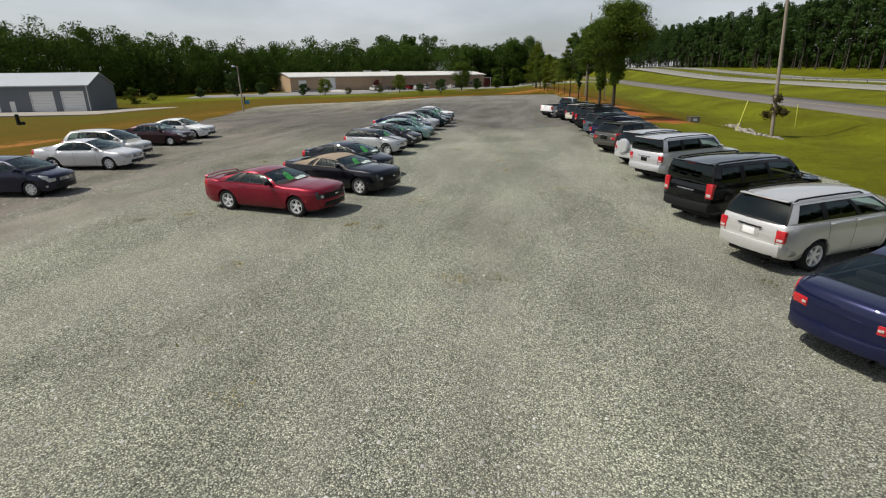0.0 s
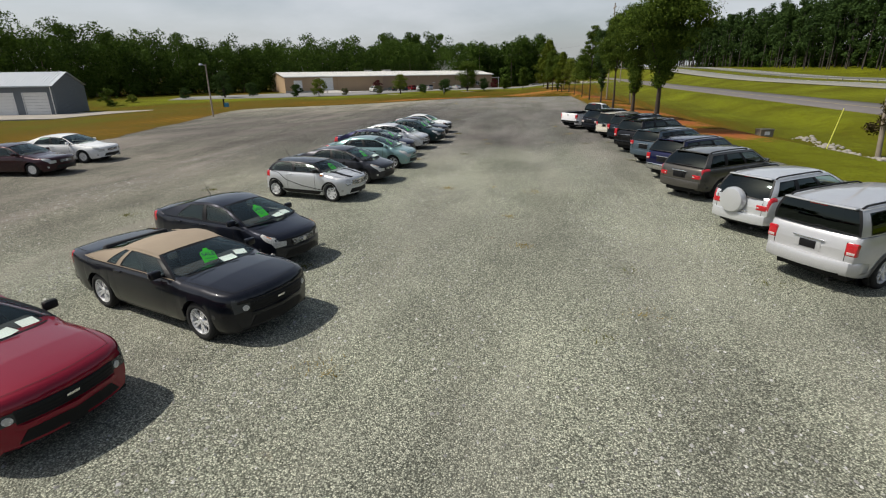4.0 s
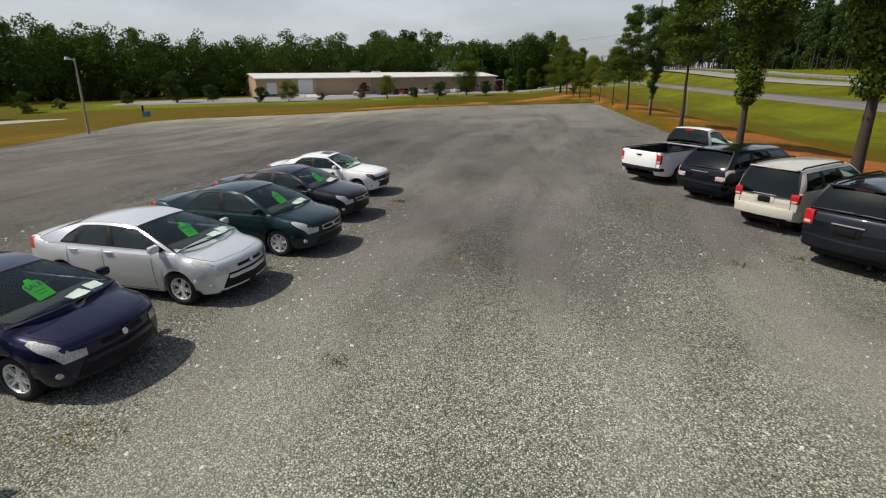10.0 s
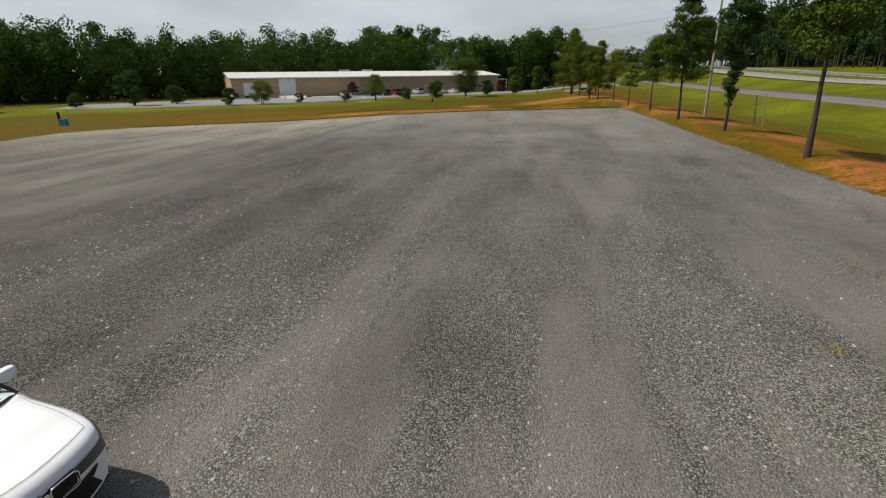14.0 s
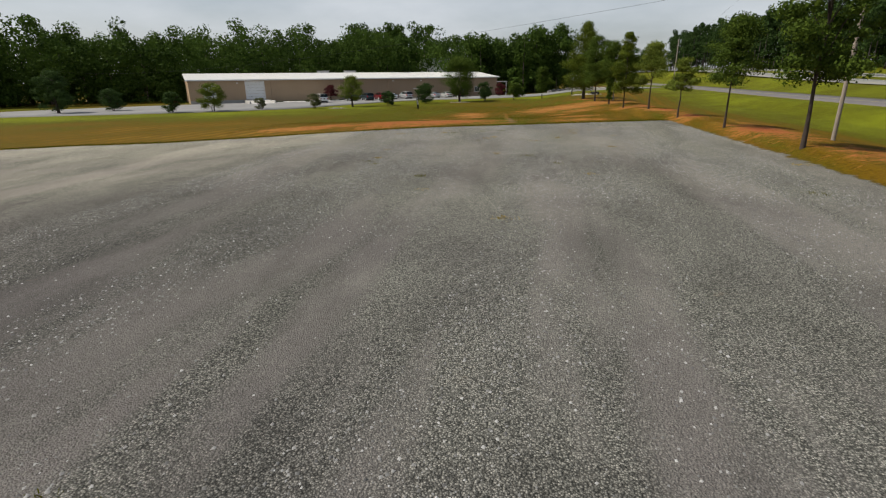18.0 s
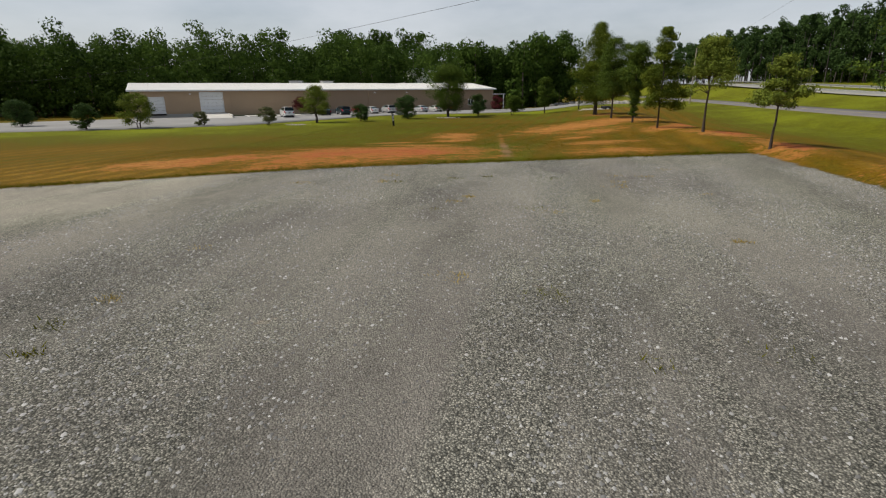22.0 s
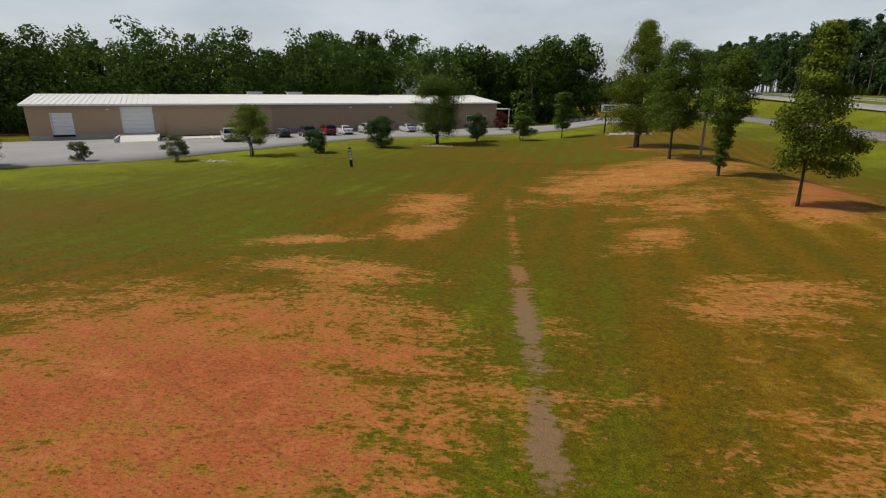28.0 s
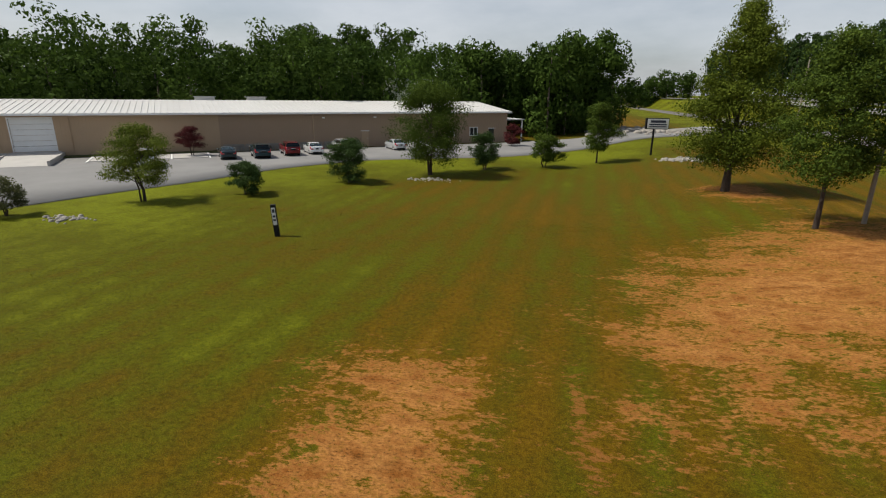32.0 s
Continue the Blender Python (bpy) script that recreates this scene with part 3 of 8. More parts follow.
gr_f = np.stack([gr_i[:-1], np.roll(gr_i, -1, 1)[:-1], np.roll(gr_i, -1, 1)[1:], gr_i[1:]], -1).reshape(-1, 4)
gr_rail = new("rail", mesh_np("rail", gr_v, gr_f, M_GALV))
gr_rail.parent = guard
gr_bm = bmesh.new()
box_bm(gr_bm, 0, 0, 0.35, 0.15, 0.12, 0.9)
gr_post = part("post", gr_bm, M_GALV, guard)
gr_post.location = (float(hwy_x(gr_y[0])) + 4.7, gr_y[0], float(hwy_z(gr_y[0])))
for y in gr_y[1:]:
    o = new("post", gr_post.data)
    o.parent, o.location = guard, (float(hwy_x(y)) + 4.7, y, float(hwy_z(y)))


def drive_mesh():
    """The asphalt between the grass and the warehouse, with a small kerb-like edge."""
    n = 110
    t = np.linspace(0, len(DRIVE_NEAR) - 1, n)
    rows = []
    for pts in (DRIVE_NEAR, DRIVE_FAR):
        a = np.array(pts)
        xy = np.stack([np.interp(t, range(len(a)), a[:, 0]), np.interp(t, range(len(a)), a[:, 1])], 1)
        for _ in range(5):
            xy[1:-1] = (xy[:-2] + 2 * xy[1:-1] + xy[2:]) / 4
        rows.append(xy)
    cols = [rows[0] * (1 - f) + rows[1] * f for f in (0, 0, 0.25, 0.5, 0.75, 1, 1)]
    v = []
    for i, c in enumerate(cols):
        z = -0.905 + 0.9 * smooth01(-6, 24, c[:, 0]) - (0.25 if i in (0, 6) else 0)
        z = np.maximum(z, ground_z(c[:, 0], c[:, 1]) + (0.05 if i not in (0, 6) else -0.2))
        v.append(np.column_stack([c, z]))
    v = np.array(v)
    ii = np.arange(7 * n).reshape(7, n)
    q = np.stack([ii[:-1, :-1], ii[:-1, 1:], ii[1:, 1:], ii[1:, :-1]], -1).reshape(-1, 4)
    return mesh_np("drive", v.reshape(-1, 3), q, M_ASPHALT)


tagged(new("drive", drive_mesh()), "grey asphalt drive and parking apron before the warehouse", "road", kind="structure")


# ---- tan warehouse ----
TAN = pose(-65.0, 155.1, -0.95, 0, 0, math.degrees(math.atan2(0.617, 0.787)))
tan = thing("warehouse", TAN, "long low tan metal warehouse with a white low-pitched roof", "building")
TL, TD, TE, TR = 65.0, 18.0, 4.15, 5.25


RIBS = {}


def rib(size, place, material, parent, turn=0.0):
    """One raised rib of sheet metal; ribs of a size share a mesh."""
    key = (size, material.name)
    if key not in RIBS:
        bm = bmesh.new()
        box_bm(bm, 0, 0, 0, *size)
        RIBS[key] = bpy.data.meshes.new("rib")
        bm.to_mesh(RIBS[key])
        bm.free()
        RIBS[key].materials.append(material)
    ob = new("rib", RIBS[key])
    ob.parent = parent
    ob.matrix_local = Matrix.Translation(place) @ Matrix.Rotation(turn, 4, "X")


def wall_panel(name, x0, x1, z0, z1, y, material, parent, ribs=0.3, openings=(), depth=0.25, label=""):
    """A sheet-metal wall along x at y, its face towards -y, with ribs and real openings."""
    bm, proud = bmesh.new(), []
    xs = sorted({x0, x1, *[v for o in openings for v in o[:2]]})
    zs = sorted({z0, z1, *[v for o in openings for v in o[2:]]})
    solid = {(i, j) for i in range(len(xs) - 1) for j in range(len(zs) - 1)
             if not any(o[0] < (xs[i] + xs[i + 1]) / 2 < o[1] and o[2] < (zs[j] + zs[j + 1]) / 2 < o[3] for o in openings)}
    corner = {}

    def vert(i, j, back):
        key = (i, j, back)
        if key not in corner:
            corner[key] = bm.verts.new((xs[i], y + depth * back, zs[j]))
        return corner[key]
    for i, j in solid:
        loop = [(i, j), (i + 1, j), (i + 1, j + 1), (i, j + 1)]
        bm.faces.new([vert(*p, 0) for p in loop])
        bm.faces.new([vert(*p, 1) for p in loop[::-1]])
        for (p, q), nb in zip(zip(loop, loop[1:] + loop[:1]), ((i, j - 1), (i + 1, j), (i, j + 1), (i - 1, j))):
            if nb not in solid:
                bm.faces.new([vert(*q, 0), vert(*p, 0), vert(*p, 1), vert(*q, 1)])
    for a, c in zip(xs, xs[1:]):
        cuts = [z0]
        for o in sorted((o for o in openings if o[0] < (a + c) / 2 < o[1]), key=lambda o: o[2]):
            cuts += [o[2], o[3]]
        cuts.append(z1)
        for lo, hi in zip(cuts[::2], cuts[1::2]):
            if hi - lo < 0.01:
                continue
            x = math.ceil(a / ribs) * ribs
            while x < c - 0.04:
                if x > a + 0.04:
                    proud.append((x, (lo + hi) / 2, round(hi - lo, 3)))
                x += ribs
    wall = part(name, bm, material, parent, label)
    for x, z, h in proud:
        rib((0.045, 0.024, h), (x, y - 0.012, z), material, wall)
    return wall


tan_open_a = [(2.4, 4.4, 0.62, 3.05), (9.6, 12.9, 0.62, 3.7)]
tan_open_b = [(43.7, 44.6, 0.05, 1.88), (55.4, 56.6, 1.0, 2.1), (59.0, 60.2, 1.0, 2.1), (62.0, 62.9, 0.05, 1.88)]
wall_panel("front_wall", 0, 27.6, 0, TE, 0, M_TAN, tan, openings=tan_open_a)
wall_panel("front_wall", 27.6, TL, 0, TE, 0.003, M_BROWN, tan, openings=tan_open_b, label="darker brown ribbed wall")
box_part("back_wall", (TL / 2, TD, TE / 2), (TL, 0.25, TE), M_TAN, tan)
for x in (0.12, TL - 0.12):
    bm = bmesh.new()
    vs = [bm.verts.new((x + s * 0.12, y, z)) for s in (-1, 1) for y, z in ((0.26, 0), (TD - 0.13, 0), (TD - 0.13, TE), (TD / 2, TR - 0.03), (0.26, TE))]
    bm.faces.new(vs[:5])
    bm.faces.new(vs[5:][::-1])
    for i in range(5):
        bm.faces.new((vs[i], vs[(i + 1) % 5], vs[5 + (i + 1) % 5], vs[5 + i]))
    bmesh.ops.recalc_face_normals(bm, faces=bm.faces)
    part("gable_wall", bm, M_TAN, tan)
for s in (0, 1):
    bm = bmesh.new()
    ya, yb = (-0.45, TD / 2) if s == 0 else (TD + 0.45, TD / 2)
    za = TE - 0.06
    run = math.hypot(yb - ya, TR - za)
    ang = math.atan2(TR - za, abs(yb - ya)) * (1 if s == 0 else -1)
    tr = Matrix.Translation((TL / 2, (ya + yb) / 2, (za + TR) / 2 + 0.05)) @ Matrix.Rotation(ang, 4, "X")
    box_bm(bm, 0, 0, 0, TL + 0.8, run, 0.08, tr)
    roof_ = part("roof", bm, M_WHITEROOF, tan, "white standing-seam metal roof")
    for i in range(109):
        rib((0.06, round(run, 3), 0.05), tr @ Vector((-TL / 2 + i * 0.6, 0, 0.06)), M_WHITEROOF, roof_, ang)
bm = bmesh.new()
box_bm(bm, TL / 2, -0.5, TE - 0.1, TL + 0.8, 0.14, 0.16)
part("gutter", bm, M_WHITE, tan, "white gutter")
for x in (14.2, 25.7, 37.8, 52.0):
    bm = bmesh.new()
    box_bm(bm, x, -0.09, TE / 2 - 0.1, 0.11, 0.1, TE - 0.25)
    box_bm(bm, x, -0.28, TE - 0.2, 0.11, 0.42, 0.1)
    part("downspout", bm, M_TAN, tan)


def roller_door(x0, x1, z0, z1, y, parent, rows=9, material=None):
    d = new("roller_door")
    d.parent = parent
    n = rows
    h = (z1 - z0) / n
    for i in range(n):
        box_part("panel", ((x0 + x1) / 2, y + 0.1, z0 + h * (i + 0.5)), (x1 - x0 - 0.02, 0.05, h - 0.02), material or M_WHITE, d)
    bm = bmesh.new()
    for x in (x0 - 0.05, x1 + 0.05):
        box_bm(bm, x, y - 0.02, (z0 + z1) / 2, 0.1, 0.06, z1 - z0)
    box_bm(bm, (x0 + x1) / 2, y - 0.02, z1 + 0.06, x1 - x0 + 0.2, 0.06, 0.12)
    part("frame", bm, M_WHITE, d)
    return d


roller_door(2.4, 4.4, 0.62, 3.05, 0, tan, 5)
roller_door(9.6, 12.9, 0.62, 3.7, 0, tan, 6)
box_part("foundation", (4.5, -0.04, 0.28), (9.0, 0.08, 0.56), M_CONCRETE, tan, "pale concrete foundation wall")
box_part("dock_bumper", (3.4, -0.12, 0.5), (2.2, 0.22, 0.22), M_BLACK, tan, "black rubber dock bumper")
M_GLASSDARK = rough_mat("dark_window_glass", (0.03, 0.035, 0.04), 0.8, 2, 30, 0.12, bumps=0)


def small_window(x0, x1, z0, z1, y, parent):
    w = new("window")
    w.parent = parent
    box_part("pane", ((x0 + x1) / 2, y + 0.12, (z0 + z1) / 2), (x1 - x0, 0.02, z1 - z0), M_GLASSDARK, w)
    bm = bmesh.new()
    for a, c, s in (((x0 + x1) / 2, z1, (x1 - x0 + 0.12, 0.08)), ((x0 + x1) / 2, z0, (x1 - x0 + 0.12, 0.08))):
        box_bm(bm, a, y - 0.02, c, s[0], 0.1, s[1])
    for a in (x0, x1, (x0 + x1) / 2):
        box_bm(bm, a, y - 0.015, (z0 + z1) / 2, 0.06, 0.09, z1 - z0 - 0.08)
    part("frame", bm, M_WHITE, w)


small_window(55.4, 56.6, 1.0, 2.1, 0.003, tan)
small_window(59.0, 60.2, 1.0, 2.1, 0.003, tan)
for x0, x1, m_ in ((43.7, 44.6, M_TAN), (62.0, 62.9, M_GLASSDARK)):
    d = new("door")
    d.parent = tan
    box_part("leaf", ((x0 + x1) / 2, 0.08, 0.97), (x1 - x0, 0.06, 1.86), m_, d)
    box_part("handle", (x1 - 0.12, 0.03, 1.0), (0.04, 0.06, 0.16), M_ALU, d)
    box_part("frame", ((x0 + x1) / 2, -0.01, 1.93), (x1 - x0 + 0.16, 0.08, 0.08), M_WHITE, d)
for x in (27.0, 33.0):
    bm = bmesh.new()
    box_bm(bm, x, TD / 2 + 1.0, TR + 0.22, 2.2, 1.2, 0.42)
    box_bm(bm, x, TD / 2 + 1.0, TR + 0.48, 2.5, 1.5, 0.06)
    part("roof_vent", bm, M_WHITEROOF, tan, "white rooftop ventilator")
for x in (39.0, 8.2, 45.4):
    bm = bmesh.new()
    box_bm(bm, x, -0.18, 3.55, 0.28, 0.3, 0.16)
    part("wall_lamp", bm, M_WHITE, tan)
# stone plinth along the office end
bm = bmesh.new()
rs = random.Random(5)
x = 28.0
while x < 43.2:
    for r in range(3):
        wv = rs.uniform(0.3, 0.55)
        box_bm(bm, x + rs.uniform(-.05, .05), -0.03, 0.14 + r * 0.26, wv, 0.1 + rs.uniform(0, 0.05), 0.24)
    x += 0.46
part("stone_plinth", bm, M_STONE, tan, "rough stone veneer plinth")
# entrance porch at the far end
bm = bmesh.new()
box_bm(bm, TL + 1.4, 2.4, 3.05, 3.0, 5.0, 0.14)
part("porch_roof", bm, M_WHITEROOF, tan, "small white porch roof")
for yy in (0.2, 4.6):
    bm = bmesh.new()
    box_bm(bm, TL + 2.7, yy, 1.5, 0.14, 0.14, 3.0)
    part("porch_post", bm, M_WHITE, tan)
# loading ramp
bm = bmesh.new()
v = [bm.verts.new(p) for p in ((9.2, -0.02, -0.25), (13.3, -0.02, -0.25), (13.3, -7.5, -0.25), (9.2, -7.5, -0.25), (9.2, -0.02, 0.6), (13.3, -0.02, 0.6), (13.3, -7.5, 0.05), (9.2, -7.5, 0.05))]
for f in ((4, 7, 6, 5), (0, 1, 2, 3), (3, 2, 6, 7), (0, 3, 7, 4), (1, 5, 6, 2)):
    bm.faces.new([v[i] for i in f])
for xx in (9.1, 13.4):
    box_bm(bm, xx, -3.8, 0.15, 0.2, 7.5, 0.75)
ramp_ob = part("loading_ramp", bm, M_CONCRETE)
ramp_ob.matrix_world = TAN
tagged(ramp_ob, "pale concrete loading ramp up to the warehouse door", "ramp")
# pale parking bays and their lines
for i in range(3):
    bm = bmesh.new()
    box_bm(bm, 17.6 + i * 3.4, -3.6, 0.06, 3.1, 4.2, 0.16)
    pad = part("parking_bay", bm, M_CONCRETE)
    pad.matrix_world = TAN
    tagged(pad, "pale concrete parking bay by the warehouse wall", "pavement", kind="structure")
bm = bmesh.new()
box_bm(bm, 20.5, -0.75, 0.08, 14.0, 1.4, 0.2)
gs = part("grass_strip", bm, rough_mat("mown_grass_strip", (0.07, 0.085, 0.012), 0.5, 2, 40, 0.95, bumps=0.5))
gs.matrix_world = TAN
tagged(gs, "narrow strip of mown grass along the warehouse wall", "grass", kind="structure")
for i in range(4):
    bm = bmesh.new()
    box_bm(bm, 15.9 + i * 3.4, -3.9, 0.13, 0.16, 4.9, 0.03)
    ln = part("parking_line", bm, M_LINE)
    ln.matrix_world = TAN
    tagged(ln, "white painted parking line", "road marking", kind="structure")

# ---- grey workshop ----
GREY = pose(-74.7, 95.3, -1.85, 0, 0, 15.0)
grey = thing("workshop", GREY, "grey metal workshop with white roller doors and a pale roof", "building")
GL, GD, GE, GR = 30.0, 8.8, 4.35, 6.4
grey_open = [(-4.6, -1.0, 0.05, 3.3), (-9.6, -6.0, 0.05, 3.3), (-13.3, -12.4, 0.05, 1.85), (-18.6, -15.0, 0.05, 3.3)]
wall_panel("front_wall", -GL, 0, 0, GE, 0, M_GREYSIDING, grey, openings=grey_open)
box_part("back_wall", (-GL / 2, GD, GE / 2), (GL, 0.25, GE), M_GREYSIDING, grey)
for x in (-GL + 0.12, -0.12):
    bm = bmesh.new()
    vs = [bm.verts.new((x + s * 0.12, y, z)) for s in (-1, 1) for y, z in ((0.26, 0), (GD - 0.13, 0), (GD - 0.13, GE), (GD / 2, GR - 0.03), (0.26, GE))]
    bm.faces.new(vs[:5])
    bm.faces.new(vs[5:][::-1])
    for i in range(5):
        bm.faces.new((vs[i], vs[(i + 1) % 5], vs[5 + (i + 1) % 5], vs[5 + i]))
    bmesh.ops.recalc_face_normals(bm, faces=bm.faces)
    gable = part("gable_wall", bm, M_GREYSIDING, grey)
    for i in range(int((GD - 0.7) / 0.3)):
        y = 0.45 + i * 0.3
        h = GE + (GR - GE) * (1 - abs(y - GD / 2) / (GD / 2))
        rib((0.03, 0.05, round(h - 0.1, 2)), (x + (0.13 if x > -5 else -0.13), y, h / 2), M_GREYSIDING, gable)
for s in (0, 1):
    bm = bmesh.new()
    ya, yb = (-0.3, GD / 2) if s == 0 else (GD + 0.3, GD / 2)
    za = GE - 0.04
    run = math.hypot(yb - ya, GR - za)
    ang = math.atan2(GR - za, abs(yb - ya)) * (1 if s == 0 else -1)
    tr = Matrix.Translation((-GL / 2, (ya + yb) / 2, (za + GR) / 2 + 0.05)) @ Matrix.Rotation(ang, 4, "X")
    box_bm(bm, 0, 0, 0, GL + 0.5, run, 0.08, tr)
    roof_ = part("roof", bm, M_GREYROOF, grey, "pale grey ribbed metal roof")
    for i in range(60):
        rib((0.06, round(run, 3), 0.05), tr @ Vector((-GL / 2 + i * 0.5, 0, 0.06)), M_GREYROOF, roof_, ang)
for a, b_ in ((-4.6, -1.0), (-9.6, -6.0), (-18.6, -15.0)):
    roller_door(a, b_, 0.05, 3.3, 0, grey, 7)
box_part("door", (-12.85, 0.08, 0.95), (0.88, 0.06, 1.78), M_WHITE, grey)
box_part("gutter", (-GL / 2, -0.35, GE - 0.08), (GL, 0.12, 0.14), M_GREYROOF, grey)
box_part("downspout", (-0.25, -0.09, GE / 2), (0.1, 0.1, GE - 0.2), M_WHITE, grey)
bm = bmesh.new()
v = [bm.verts.new(p) for p in ((-40, -10, 0.05), (6, -11, 0.15), (9, -4, 0.2), (14, 6, 0.2), (1, 4, 0.05), (0.2, 0, 0.04), (-40, 0, 0.04))]
bm.faces.new(v)
r = bmesh.ops.extrude_face_region(bm, geom=bm.faces[:])
bmesh.ops.translate(bm, vec=(0, 0, -0.6), verts=[q for q in r["geom"] if isinstance(q, bmesh.types.BMVert)])
bmesh.ops.recalc_face_normals(bm, faces=bm.faces)
ap = part("concrete_apron", bm, rough_mat("dusty_concrete", (0.30, 0.27, 0.23), 0.75, 0.5, 40, 0.9, bumps=0.2))
ap.matrix_world = GREY
tagged(ap, "pale concrete apron in front of the grey workshop", "pavement", kind="structure")


# ---- trees ----
def leaf_cloud(rng, centres, radii, counts, size, squash=0.85, shell=0.55):
    """Small irregular leaf faces round many centres: arrays of corners and triangles."""
    cs = np.repeat(np.asarray(centres, float), counts, 0)
    rs_ = np.repeat(np.asarray(radii, float), counts)
    n = len(cs)
    d = rng.normal(size=(n, 3))
    d /= np.linalg.norm(d, axis=1)[:, None]
    rad = rs_ * (shell + (1 - shell) * rng.random(n)) ** 0.7
    p = cs + d * rad[:, None] * np.array([1, 1, squash])
    u = rng.normal(size=(n, 3)) + d * 0.0
    u -= d * (u * d).sum(1)[:, None] * 0.65
    u /= np.linalg.norm(u, axis=1)[:, None]
    w = np.cross(u, d + rng.normal(size=(n, 3)) * 0.5)
    w /= np.linalg.norm(w, axis=1)[:, None] + 1e-9
    s = size * (0.6 + 0.8 * rng.random(n))[:, None]
    v = np.stack([p - u * s * 0.55 - w * s * 0.20, p + u * s * 0.55 - w * s * 0.12, p + w * s * 0.48], 1)
    return v.reshape(-1, 3), np.arange(n * 3).reshape(-1, 3)


def crown_centres(rng, base, top, radius, n, shape="oval", lean=(0.0, 0.0)):
    """Clump centres through a crown of that outline."""
    z = base + (top - base) * (rng.random(n) ** 0.9)
    f = (z - base) / (top - base)
    if shape == "oval":
        prof = np.sqrt(np.clip(1 - (2 * f - 0.85) ** 2 / 1.35, 0.03, 1))
    elif shape in ("cone", "tiers"):
        prof = np.clip(1.05 - f, 0.06, 1) ** 0.8
    elif shape == "vase":
        prof = np.clip(0.12 + 0.14 * f + 1.1 * np.clip(f - 0.36, 0, 0.3) / 0.3, 0, 1) * np.sqrt(np.clip(1.2 - f, 0.05, 1))
    elif shape == "spire":
        prof = np.where(f < 0.70, 1 - 0.55 * np.abs(f - 0.28) / 0.42, np.clip(0.45 - 1.3 * (f - 0.70), 0.05, 1))
    else:
        prof = np.ones(n)
    a = rng.random(n) * 2 * np.pi
    r = radius * prof * np.sqrt(0.15 + 0.85 * rng.random(n)) * (0.8 + 0.3 * np.sin(a * 3 + rng.random() * 6))
    return np.stack([r * np.cos(a) + lean[0] * f, r * np.sin(a) + lean[1] * f, z], 1)


def limb_mesh(segments, sides=7):
    """Tapered bars (p, q, r1, r2) as arrays."""
    vs, fs, k = [], [], 0
    for p, q, r1, r2 in segments:
        p, q = np.array(p, float), np.array(q, float)
        d = q - p
        d /= np.linalg.norm(d) + 1e-9
        u = np.cross(d, [0.31, 0.95, 0.05])
        u /= np.linalg.norm(u)
        w = np.cross(d, u)
        a = np.arange(sides) * 2 * np.pi / sides
        ring = np.cos(a)[:, None] * u + np.sin(a)[:, None] * w
        vs += [p + ring * r1, q + ring * r2]
        i = np.arange(sides)
        j = (i + 1) % sides
        fs.append(np.stack([k + i, k + j, k + sides + j, k + sides + i], 1))
        k += 2 * sides
    return np.concatenate(vs), np.concatenate(fs)


def tree_limbs(rng, height, r, centres, wobble=0.12, start=0.3, n=9):
    pts = [np.array([0.0, 0.0, -0.15])]
    for i in range(1, 7):
        pts.append(np.array([rng.normal() * wobble * i * 0.35, rng.normal() * wobble * i * 0.35, height * i / 6]))
    seg = []
    for i in range(6):
        f0, f1 = i / 6, (i + 1) / 6
        seg.append((pts[i], pts[i + 1], r * (1 - 0.85 * f0) * (1.35 if i == 0 else 1.0), r * (1 - 0.85 * f1)))
    pick = centres[rng.choice(len(centres), min(n, len(centres)), replace=False)]
    for c in pick:
        z = np.clip(c[2] - 0.25 * height * (0.3 + rng.random()), start * height, height * 0.9)
        i = min(int(z / height * 6), 5)
        f = z / height * 6 - i
        p = pts[i] * (1 - f) + pts[i + 1] * f
        mid = (p + c) / 2 + np.array([0, 0, 0.06 * height * rng.random()])
        rr = r * (1 - 0.85 * z / height) * 0.55
        seg += [(p, mid, rr, rr * 0.6), (mid, c, rr * 0.6, rr * 0.2)]
    return seg


M_DARKBARK = rough_mat("dark_pine_bark", (0.06, 0.05, 0.042), 0.5, 6, 40, 0.95, bumps=0.3)
